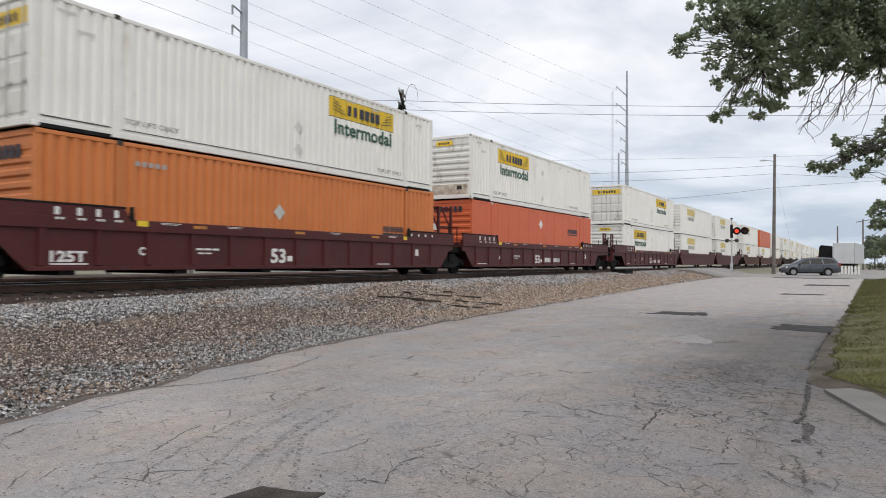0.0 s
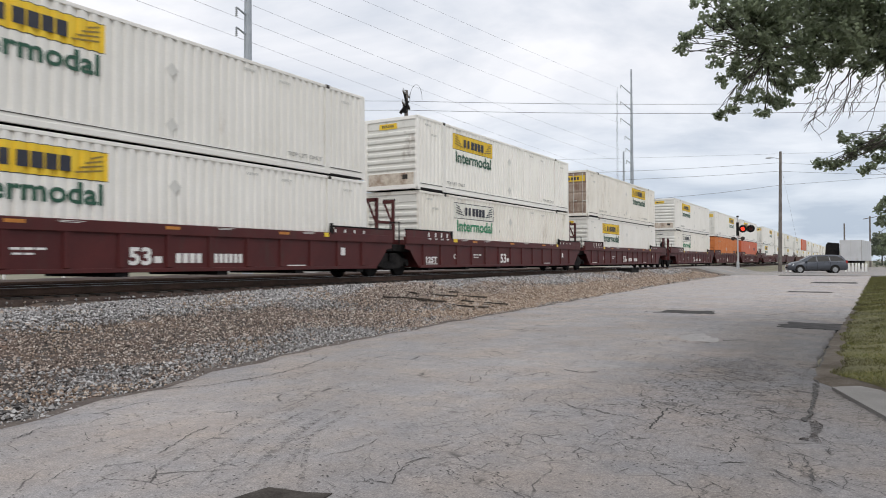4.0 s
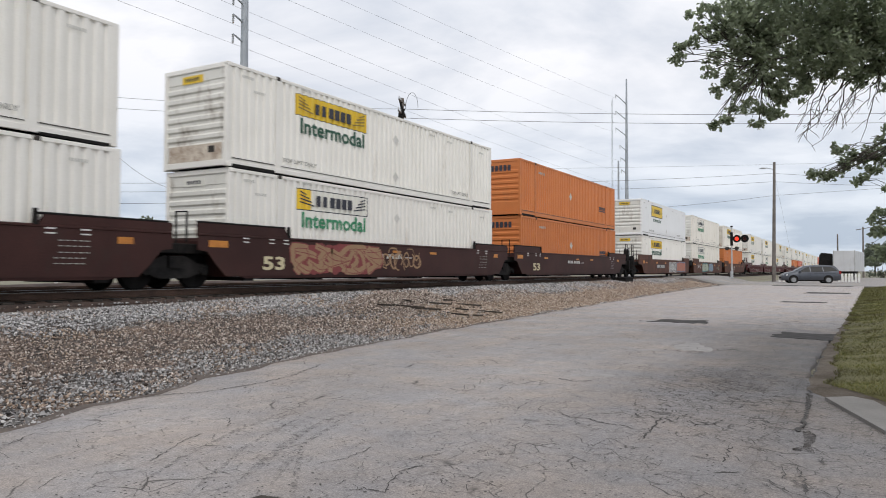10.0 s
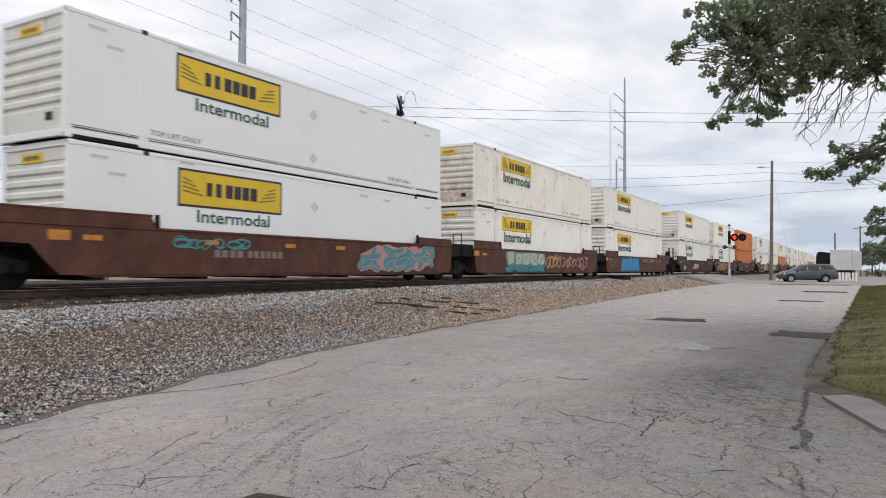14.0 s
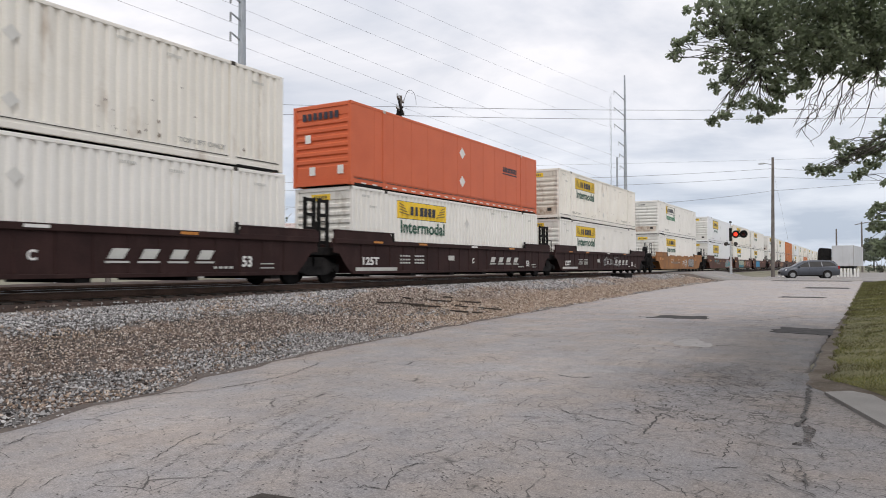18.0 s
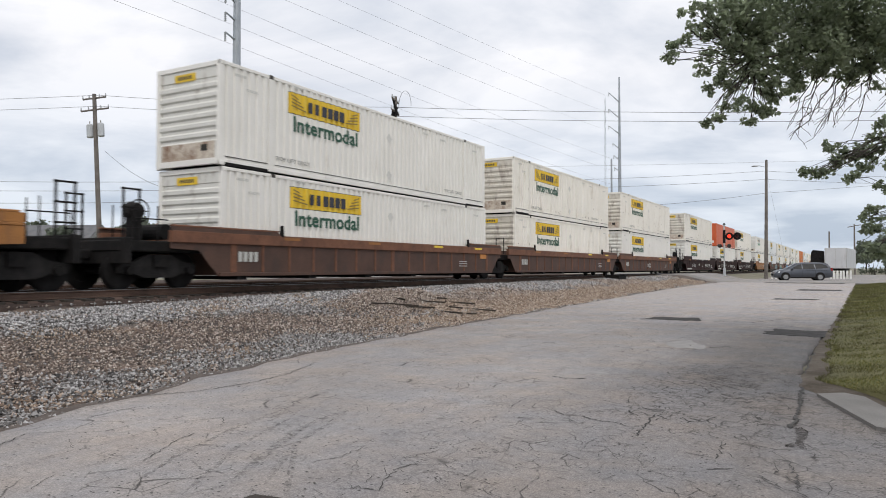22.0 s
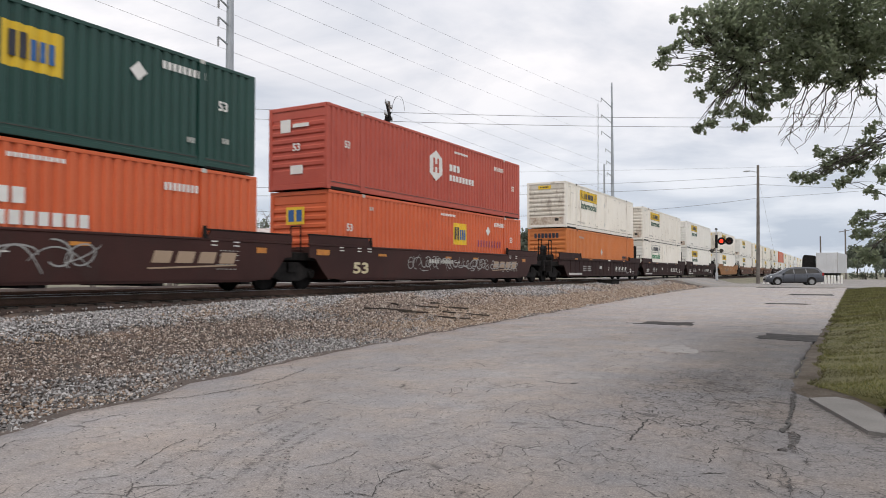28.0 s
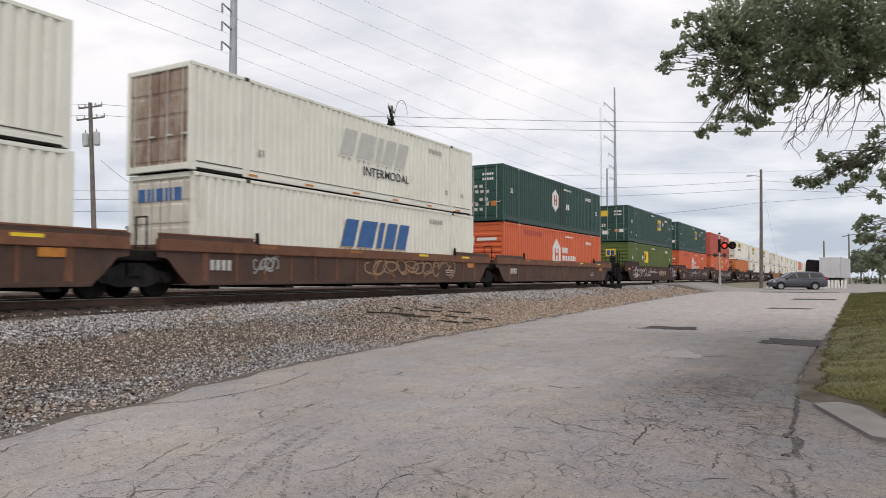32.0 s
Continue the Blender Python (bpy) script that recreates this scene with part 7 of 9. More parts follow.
for k, dx in enumerate((0.52, 1.29)):
    vs, fs = lathe([(0.0, 0), (0.40, 0), (0.40, 0.03), (0.0, 0.03)], 20)
    plate = part("backplate", data("backplate", vs, fs), M_BLACK, sig, "round black backplate")
    plate.rotation_euler = (radians(90), 0, 0); plate.location = (dx, -0.05, 4.32)
    vs, fs = lathe([(0.0, 0), (0.19, 0.0), (0.16, 0.05), (0.0, 0.08)], 16)
    lens = part("lens", data("lens", vs, fs, True), M_RED_OFF if k else M_RED, plate, "dark red lens" if k else "lit red lens")
    lens.location = (0, 0, 0.035)
    bm = bmesh.new()
    for i in range(8):
        a, b = math.pi * i / 8, math.pi * (i + 1) / 8
        slab(bm, [(0.2 * math.cos(a), 0.2 * math.sin(a), 0.03), (0.2 * math.cos(b), 0.2 * math.sin(b), 0.03), (0.2 * math.cos(b), 0.2 * math.sin(b), 0.3), (0.2 * math.cos(a), 0.2 * math.sin(a), 0.3)], (0, 0.01, 0))
    hood = part("hood", bm, M_BLACK, plate)
tubes("bell", [((0, 0, 5.55), (0, 0, 5.7), 0.16, 0.1)], M_BLACK, sig, "", 12)
boxes("mast_box", [(-0.13, 0.13, -0.1, 0.1, 3.6, 5.0)], M_BLACK, sig, "", 0.02)
# the second pair of lamps looks down the road and shows its backs
tubes("bracket", [((-0.6, 0.1, 3.3), (0.6, 0.1, 3.3), 0.035)], M_BLACK, sig)
for dx in (-0.5, 0.5):
    vs, fs = lathe([(0.0, -0.16), (0.12, -0.14), (0.15, 0.0), (0.20, 0.02), (0.20, 0.05), (0.15, 0.07), (0.15, 0.3), (0.13, 0.3), (0.0, 0.1)], 14)
    q = part("side_lamp", data("side_lamp", vs, fs), GRIME, sig, "black lamp turned away")
    q.rotation_euler, q.location = (radians(-75), 0, radians(20 if dx > 0 else -20)), (dx, 0.1, 3.3)
boxes("junction_box", [(-0.13, 0.13, -0.12, 0.12, 0.14, 0.95)], M_GREYCAN, sig, "pale steel junction case", 0.03)
# ---- the waiting minivan ----
M_VAN = surface("van_paint", (0.085, 0.092, 0.108), (0.10, 0.108, 0.125), 0.3, 0.5, bump=0, spec=0.6)
M_GLASS = surface("tinted_glass", (0.010, 0.011, 0.013), (0.016, 0.018, 0.02), 0.2, bump=0, spec=0.12)
M_TYRE = surface("tyre", (0.015, 0.015, 0.015), (0.03, 0.03, 0.03), 0.85, scale=8, bump=0.1)
M_RIM = surface("alloy_rim", (0.26, 0.265, 0.27), (0.36, 0.365, 0.37), 0.45, 0.4, bump=0)
M_LIGHT = surface("headlamp_glass", (0.6, 0.62, 0.64), (0.7, 0.72, 0.74), 0.1, bump=0)
M_TAIL = surface("tail_lamp", (0.28, 0.02, 0.02), (0.34, 0.03, 0.03), 0.2, bump=0)


def loft(name, sections, material, parent):
    """A body from side outlines at several widths; each section is (y, outline of (x, z))."""
    bm = bmesh.new()
    rings = [[bm.verts.new((x, y, z)) for x, z in o] for y, o in sections]
    k = len(rings[0])
    for a, b in zip(rings, rings[1:]):
        for i in range(k):
            bm.faces.new((a[i], a[(i + 1) % k], b[(i + 1) % k], b[i]))
    bm.faces.new(rings[0][::-1]); bm.faces.new(rings[-1])
    bmesh.ops.recalc_face_normals(bm, faces=bm.faces)
    return part(name, bm, material, parent)


van = thing("minivan", "dark grey minivan waiting at the crossing, seen from its side", "car", "", "", pose(-4.28, 77, 0.40, 0, 0, 15))


def van_ring(x, w, low, belt, roof, top):
    """One cross-section of the body: sill, flank, belt line and roof edge on both sides."""
    half = [(w * 0.90, low), (w * 0.985, low + 0.10), (w, (low + belt) * 0.52), (w * 0.985, belt), (roof, top - 0.05), (roof * 0.82, top)]
    return [(x, y, z) for y, z in half] + [(x, -y, z) for y, z in half[::-1]]


RINGS = [van_ring(*r) for r in ((-2.56, 0.62, 0.36, 0.62, 0.50, 0.70), (-2.48, 0.80, 0.28, 0.74, 0.66, 0.82), (-2.25, 0.93, 0.26, 0.86, 0.78, 0.96), (-1.75, 0.98, 0.26, 0.97, 0.80, 1.09),
                                (-1.38, 1.0, 0.26, 1.02, 0.80, 1.15), (-0.95, 1.0, 0.26, 1.04, 0.78, 1.42), (-0.45, 1.0, 0.26, 1.05, 0.74, 1.66), (0.2, 1.0, 0.26, 1.06, 0.73, 1.755), (1.3, 1.0, 0.26, 1.09, 0.72, 1.75),
                                (1.95, 0.99, 0.27, 1.12, 0.70, 1.70), (2.30, 0.97, 0.30, 1.13, 0.72, 1.42), (2.50, 0.94, 0.34, 1.10, 0.80, 1.16), (2.57, 0.86, 0.42, 0.90, 0.74, 0.96))]
vs = [v for r in RINGS for v in r]
k = len(RINGS[0])
fs = [(a * k + i, (a + 1) * k + i, (a + 1) * k + (i + 1) % k, a * k + (i + 1) % k) for a in range(len(RINGS) - 1) for i in range(k)]
fs += [tuple(range(k)), tuple(range(len(vs) - k, len(vs)))[::-1]]
bm = bmesh.new(); bm.from_mesh(data("body", vs, fs)); bmesh.ops.recalc_face_normals(bm, faces=bm.faces)
for f in bm.faces:
    f.smooth = True
part("body", bm, M_VAN, van)


def flank(z):
    """The near side leans in above the belt line."""
    return -(0.992 - max(0.0, z - 1.06) * 0.40)


for o in ([(-1.12, 1.10), (-0.42, 1.52), (-0.16, 1.58), (-0.10, 1.10)], [(-0.02, 1.10), (-0.06, 1.60), (0.92, 1.62), (1.02, 1.12)], [(1.10, 1.13), (1.00, 1.62), (1.66, 1.60), (2.02, 1.46), (2.22, 1.20)]):
    bm = bmesh.new(); slab(bm, [(x, flank(z) - 0.012, z) for x, z in o], (0, 0.03, 0)); part("side_window", bm, M_GLASS, van)
bm = bmesh.new(); slab(bm, [(-1.36, -0.72, 1.175), (-0.46, -0.64, 1.675), (-0.46, 0.64, 1.675), (-1.36, 0.72, 1.175)], (-0.012, 0, 0.02)); part("windscreen", bm, M_GLASS, van)
bm = bmesh.new(); slab(bm, [(2.02, -0.6, 1.66), (2.36, -0.66, 1.30), (2.36, 0.66, 1.30), (2.02, 0.6, 1.66)], (0.03, 0, 0.02)); part("rear_window", bm, M_GLASS, van)
for wx in (-1.55, 1.45):
    for wy in (-0.90, 0.90):
        vs, fs = lathe([(0.0, -0.02), (0.41, -0.02), (0.41, 0.02), (0.0, 0.02)], 20)
        arch = part("wheel_arch", data("wheel_arch", vs, fs), M_BLACK, van)
        arch.rotation_euler.x, arch.location = radians(90), (wx, wy * 1.1, 0.40)
        vs, fs = lathe([(0.0, -0.1), (0.27, -0.1), (0.34, -0.07), (0.34, 0.07), (0.27, 0.1), (0.0, 0.1)], 20)
        w = part("wheel", data("tyre", vs, fs), M_TYRE, van)
        w.rotation_euler.x, w.location = radians(90), (wx, wy * 1.03, 0.34)
        vs, fs = lathe([(0.0, -0.11), (0.07, -0.115), (0.22, -0.105), (0.22, 0.115), (0.07, 0.12), (0.0, 0.12)], 12)
        part("rim", data("rim", vs, fs), M_RIM, w)
bm = bmesh.new(); slab(bm, [(-2.50, -0.70, 0.66), (-2.08, -0.965, 0.74), (-2.02, -0.955, 0.90), (-2.38, -0.72, 0.82)], (-0.03, -0.03, 0.01)); part("headlamp", bm, M_LIGHT, van)
boxes("grille", [(-2.60, -2.53, -0.45, 0.45, 0.46, 0.62)], M_BLACK, van, "", 0.02)
boxes("tail_lamp", [(2.36, 2.55, -0.97, -0.72, 0.92, 1.22)], M_TAIL, van, "", 0.03)
boxes("door_mirror", [(-1.10, -0.88, -1.17, -0.99, 1.06, 1.22)], M_VAN, van, "", 0.04)
for sx in (-1.02, -0.06, 1.06):
    boxes("door_seam", [(sx, sx + 0.014, -1.006, -0.98, 0.40, 1.04)], M_BLACK, van)
boxes("side_rail", [(0.15, 2.1, -1.008, -0.985, 0.985, 1.0)], M_BLACK, van)
boxes("sill", [(-1.15, 1.05, -0.985, -0.90, 0.22, 0.34)], M_BLACK, van, "", 0.01)
for hx in (-0.30, 0.10):
    boxes("door_handle", [(hx, hx + 0.2, -1.022, -0.985, 0.92, 0.96)], M_VAN, van, "", 0.008)

# ---- the parked lorry beyond the crossing ----
M_TRAILER = surface("trailer_paint", (0.50, 0.51, 0.52), (0.60, 0.61, 0.62), 0.5, scale=0.7, fine=12, bump=0.03, stain=(0.36, 0.35, 0.33), amount=0.35, streak=0.3)
lorry = thing("semi_trailer", "plain white box trailer parked beyond the crossing", "trailer", "", "", pose(-1.95, 112, 0.45, 0, 0, -5))
boxes("box", [(-1.3, 1.3, 0, 13.5, 1.1, 3.95)], M_TRAILER, lorry, "", 0.03)
for xx in (-1.29, 1.29):
    boxes("corner_post", [(xx - 0.03, xx + 0.03, -0.03, 0.05, 1.1, 3.95)], GREYTEXT, lorry)
boxes("door_seam", [(-0.01, 0.01, -0.012, 0.0, 1.15, 3.9)], GREYTEXT, lorry)
boxes("bumper", [(-1.2, 1.2, -0.05, 0.05, 0.5, 0.62)], M_BLACK, lorry)
boxes("chassis", [(-0.5, 0.5, 0.3, 13, 0.8, 1.1)], M_BLACK, lorry)
for wx in (-1.05, 1.05):
    for wy in (1.2, 2.5):
        vs, fs = lathe([(0.0, -0.2), (0.44, -0.2), (0.5, -0.15), (0.5, 0.15), (0.44, 0.2), (0.0, 0.2)], 16)
        w = part("wheel", data("wheel", vs, fs), M_TYRE, lorry)
        w.rotation_euler.y, w.location = radians(90), (wx, wy, 0.5)
tractor = thing("truck_cab", "dark high-roofed lorry cab parked beside the white trailer", "truck", "", "", pose(-4.35, 116, 0.45))
loft("sleeper", [(-0.6, [(-0.85, 1.9), (-0.75, 3.4), (-0.5, 3.75), (0.9, 3.6), (0.9, 1.9)]), (1.4, [(-0.85, 1.9), (-0.8, 3.2), (-0.5, 3.55), (0.9, 3.5), (0.9, 1.9)])], M_BLACK, tractor)
boxes("cab", [(-0.95, 0.95, -0.5, 2.2, 0.9, 1.92)], WHITE_S, tractor, "", 0.06)
boxes("window", [(-0.7, 0.7, -0.53, -0.49, 1.3, 1.8)], M_GLASS, tractor)
boxes("fuel_tank", [(-1.1, -0.7, -0.3, 1.0, 0.4, 0.9)], M_BLACK, tractor, "", 0.05)
for wx in (-0.95, 0.95):
    vs, fs = lathe([(0.0, -0.2), (0.44, -0.2), (0.5, -0.15), (0.5, 0.15), (0.44, 0.2), (0.0, 0.2)], 16)
    w = part("wheel", data("wheel", vs, fs), M_TYRE, tractor)
    w.rotation_euler.y, w.location = radians(90), (wx, 0.3, 0.5)
for i in range(7):
    b = thing("bollard", "short white-painted concrete post in a row", "bollard", "white posts", "", pose(-2.0 + 0.31 * i, 88, 0.40, 0, (i * 37 % 7 - 3) * 0.8, 0))
    bm = bmesh.new()
    box(bm, -0.10, 0.10, -0.10, 0.10, 0.0, 0.85, 0.02)
    part("post", bm, PAINTWHITE, b)
    boxes("cap", [(-0.075, 0.075, -0.075, 0.075, 0.85, 0.93)], PAINTWHITE, b, "", 0.03)

# ---- low buildings behind the track ----
M_ROOF = surface("rust_streaked_roof", (0.42, 0.36, 0.34), (0.52, 0.46, 0.44), 0.7, scale=0.5, fine=8, bump=0.1, stain=(0.26, 0.12, 0.08), amount=0.55)
M_SIDING = surface("grey_siding", (0.36, 0.36, 0.35), (0.46, 0.46, 0.45), 0.8, scale=0.8, fine=20, bump=0.1)
M_SHINGLE = surface("dark_shingles", (0.10, 0.10, 0.105), (0.17, 0.17, 0.175), 0.9, scale=1, fine=20, bump=0.3)


def shed(x, y, turn, ln, wd, eave, ridge, roofm, lab, sheets):
    h = thing("building", lab, "building", "", "", pose(x, y, 0.3, 0, 0, turn))
    for yy in (-wd / 2, wd / 2):
        boxes("wall", [(-ln / 2, ln / 2, yy - 0.12, yy + 0.12, 0, eave)], M_SIDING, h)
    for xx in (-ln / 2, ln / 2):
        bm = bmesh.new(); slab(bm, [(xx, -wd / 2, 0), (xx, wd / 2, 0), (xx, wd / 2, eave), (xx, 0, ridge), (xx, -wd / 2, eave)], (0.2, 0, 0)); part("gable_wall", bm, M_SIDING, h)
    for s in (-1, 1):
        for i in range(sheets):
            a = -ln / 2 - 0.3 + (ln + 0.6) * i / sheets
            b = a + (ln + 0.6) / sheets - 0.02
            bm = bmesh.new(); slab(bm, [(a, 0, ridge + 0.02 * (i % 2)), (b, 0, ridge + 0.02 * (i % 2)), (b, s * (wd / 2 + 0.4), eave - 0.1), (a, s * (wd / 2 + 0.4), eave - 0.1)], (0, 0, 0.06)); part("roof_sheet", bm, roofm, h)
    for i in range(3):
        w = boxes("window", [(-0.6, 0.6, -0.02, 0.02, 0.0, 1.0)], M_GLASS, h)
        w.location = (-ln / 3 + i * ln / 3, -wd / 2 - 0.14, 1.4)
    return h


shed(-58.5, 66.5, 30.5, 34, 11, 4.6, 6.6, M_ROOF, "long low shed with a pink rust-streaked metal roof", 22)
for dx, z in ((-5, 6.7), (3, 6.5)):
    v = thing("roof_vent", "small dark vent on the shed roof", "vent", "", "", pose(-58.5 + dx * 0.86, 66.5 + dx * 0.5, z))
    tubes("pipe", [((0, 0, 0), (0, 0, 0.9), 0.2)], M_BLACK, v)
    boxes("cowl", [(-0.4, 0.4, -0.3, 0.3, 0.85, 1.05)], M_BLACK, v)
shed(-88, 54, 25, 12, 8, 4.0, 6.6, M_SHINGLE, "small grey house with a dark shingle roof", 10)
for i in range(5):
    b = thing("bollard", "white post beside the far side of the track", "bollard", "white posts", "", pose(-25.5, 7 + i * 2.1, 0.38))
    tubes("post", [((0, 0, 0), (0, 0, 0.9), 0.06)], PAINTWHITE, b)
lane = strip("road", steps(-20, 90, 4), lambda y: -29.5, lambda y: -26.2, 3, lambda x, y: 0.40, M_STREET, "pale gravel lane behind the track", "road")

# ---- trees ----
def leaf_cloud(clumps, size, seed, per, squash=0.75):
    """Many small folded leaves, gathered in clumps (x, y, z, radius)."""
    rng = np.random.default_rng(seed)
    vs, fs = [], []
    for x, y, z, r in clumps:
        n = max(4, int(per * r ** 1.7))
        d = rng.normal(size=(n, 3)); d /= np.linalg.norm(d, axis=1)[:, None]
        d *= (rng.random((n, 1)) ** 0.45) * r
        d[:, 2] *= squash
        for p in d:
            a = rng.normal(size=3); a[2] = a[2] * 0.6 - 0.35; a /= np.linalg.norm(a)
            b = np.cross(a, rng.normal(size=3)); b /= np.linalg.norm(b) + 1e-9
            c = np.cross(a, b)
            s = size * rng.uniform(0.6, 1.25)
            o = np.array((x, y, z)) + p
            k = len(vs)
            for q in (o - a * s * 0.5, o - a * s * 0.1 + b * s * 0.42 + c * s * 0.10, o + a * s * 0.15 + b * s * 0.30 + c * s * 0.06, o + a * s * 0.6, o + a * s * 0.15 - b * s * 0.30 + c * s * 0.06, o - a * s * 0.1 - b * s * 0.42 + c * s * 0.10):
                vs.append(tuple(q))
            fs.extend([(k, k + 1, k + 2, k + 3), (k, k + 3, k + 4, k + 5)])
    return data("crown", vs, fs)


def limb(bm, a, b, r0, r1, rng, k=4, bend=0.12):
    a, b = Vector(a), Vector(b)
    ln = (b - a).length
    pts = [a] + [a.lerp(b, i / k) + Vector((rng.uniform(-1, 1), rng.uniform(-1, 1), rng.uniform(-1, 1))) * ln * bend * (0.6 if i < k else 0) for i in range(1, k)] + [b]
    for i in range(k):
        ra, rb = r0 + (r1 - r0) * i / k, r0 + (r1 - r0) * (i + 1) / k
        tube(bm, pts[i], pts[i + 1], ra, rb, 6, caps=False)
    return pts


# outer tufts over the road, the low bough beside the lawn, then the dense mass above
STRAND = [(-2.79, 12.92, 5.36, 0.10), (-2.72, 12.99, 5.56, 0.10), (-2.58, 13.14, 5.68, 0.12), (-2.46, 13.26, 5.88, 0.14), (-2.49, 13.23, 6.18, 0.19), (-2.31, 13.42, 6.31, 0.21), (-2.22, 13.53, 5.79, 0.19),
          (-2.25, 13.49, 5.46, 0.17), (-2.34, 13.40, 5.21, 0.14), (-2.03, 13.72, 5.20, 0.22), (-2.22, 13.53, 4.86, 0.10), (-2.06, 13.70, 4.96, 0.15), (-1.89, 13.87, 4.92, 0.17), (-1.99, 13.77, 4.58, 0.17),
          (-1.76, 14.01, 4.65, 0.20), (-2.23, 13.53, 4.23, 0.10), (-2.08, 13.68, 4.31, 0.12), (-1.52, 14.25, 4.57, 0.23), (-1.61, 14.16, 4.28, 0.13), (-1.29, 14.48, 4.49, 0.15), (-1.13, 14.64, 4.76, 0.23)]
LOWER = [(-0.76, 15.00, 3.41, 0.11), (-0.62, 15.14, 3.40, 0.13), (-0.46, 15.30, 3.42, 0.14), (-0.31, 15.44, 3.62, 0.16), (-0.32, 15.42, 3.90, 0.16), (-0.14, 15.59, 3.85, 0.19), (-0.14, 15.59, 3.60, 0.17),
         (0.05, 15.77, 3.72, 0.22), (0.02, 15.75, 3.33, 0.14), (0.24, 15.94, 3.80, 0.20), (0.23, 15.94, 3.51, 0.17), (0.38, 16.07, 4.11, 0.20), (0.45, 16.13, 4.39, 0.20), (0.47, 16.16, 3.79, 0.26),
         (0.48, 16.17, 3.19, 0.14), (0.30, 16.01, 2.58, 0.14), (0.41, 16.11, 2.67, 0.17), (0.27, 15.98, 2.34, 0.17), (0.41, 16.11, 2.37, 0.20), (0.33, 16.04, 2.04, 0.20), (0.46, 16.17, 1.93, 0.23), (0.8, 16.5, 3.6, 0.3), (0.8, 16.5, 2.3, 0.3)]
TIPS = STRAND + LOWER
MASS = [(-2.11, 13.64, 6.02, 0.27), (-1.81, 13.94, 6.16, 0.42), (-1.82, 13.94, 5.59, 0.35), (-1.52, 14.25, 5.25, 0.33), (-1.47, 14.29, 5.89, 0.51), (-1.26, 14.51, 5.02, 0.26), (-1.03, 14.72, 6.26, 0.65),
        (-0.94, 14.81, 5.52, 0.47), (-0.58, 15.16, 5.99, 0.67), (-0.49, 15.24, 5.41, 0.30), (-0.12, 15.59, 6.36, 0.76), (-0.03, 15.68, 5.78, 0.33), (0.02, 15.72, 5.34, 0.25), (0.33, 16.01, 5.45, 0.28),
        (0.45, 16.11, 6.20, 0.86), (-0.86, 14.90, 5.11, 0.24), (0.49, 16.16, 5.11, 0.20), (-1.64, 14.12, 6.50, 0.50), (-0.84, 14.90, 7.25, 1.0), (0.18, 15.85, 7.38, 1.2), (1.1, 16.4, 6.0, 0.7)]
tree_rng = random.Random(5)
tree = thing("tree", "large leafy maple whose boughs hang over the road", "tree", "", "", None)
bm = bmesh.new()
limb(bm, (2.7, 16.9, 0.0), (2.5, 16.6, 3.6), 0.34, 0.26, tree_rng, 4, 0.04)
tube(bm, (2.72, 16.92, -0.1), (2.69, 16.88, 0.5), 0.55, 0.33, 10)
part("trunk", bm, M_BARK, tree)
forks = [(1.2, 16.5, 5.5), (0.2, 15.9, 5.7), (-0.7, 15.0, 5.7), (-1.5, 14.2, 5.5), (1.1, 16.6, 4.4), (1.2, 16.8, 2.9)]
prev = (2.5, 16.6, 3.5)
for i, p in enumerate(forks[:4]):
    bm = bmesh.new(); limb(bm, prev, p, 0.062 - 0.012 * i, 0.05 - 0.012 * i, tree_rng, 4, 0.07); part("limb", bm, M_BARK, tree)
    prev = p
for f in forks[4:]:
    bm = bmesh.new(); limb(bm, (2.5, 16.6, 3.4), f, 0.10, 0.03, tree_rng, 3, 0.06); part("limb", bm, M_BARK, tree)
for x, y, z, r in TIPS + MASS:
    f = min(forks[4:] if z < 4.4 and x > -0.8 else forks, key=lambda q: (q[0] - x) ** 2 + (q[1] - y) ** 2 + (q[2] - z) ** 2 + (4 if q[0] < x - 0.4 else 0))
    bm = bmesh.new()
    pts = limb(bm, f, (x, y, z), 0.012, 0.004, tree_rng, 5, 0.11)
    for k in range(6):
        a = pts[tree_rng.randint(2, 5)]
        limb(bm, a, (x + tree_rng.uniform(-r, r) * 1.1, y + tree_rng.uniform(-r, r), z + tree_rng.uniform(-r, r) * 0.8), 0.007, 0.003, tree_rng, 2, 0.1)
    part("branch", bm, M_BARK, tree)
# bare boughs that droop from under the mass and fork into twigs
for i in range(16):
    u = i / 15
    a = (-0.62 + 1.25 * u + tree_rng.uniform(-0.08, 0.08), 15.1 + 1.0 * u, 5.35 + tree_rng.uniform(-0.15, 0.2))
    fall = tree_rng.uniform(0.5, 1.25) * (0.75 if u > 0.75 else 1.0)
    b = (a[0] - fall * tree_rng.uniform(-0.1, 1.0), a[1] - fall * tree_rng.uniform(0.0, 0.5), a[2] - fall)
    bm = bmesh.new()
    pts = limb(bm, a, b, tree_rng.uniform(0.007, 0.015), 0.004, tree_rng, 6, 0.10)
    for k in range(4):
        q = pts[tree_rng.randint(2, 5)]
        r = (q[0] + tree_rng.uniform(-0.35, 0.22), q[1] + tree_rng.uniform(-0.1, 0.1), q[2] - tree_rng.uniform(0.05, 0.4))
        limb(bm, q, r, 0.006, 0.003, tree_rng, 3, 0.1)
    part("twig", bm, M_BARK, tree)
fill = []
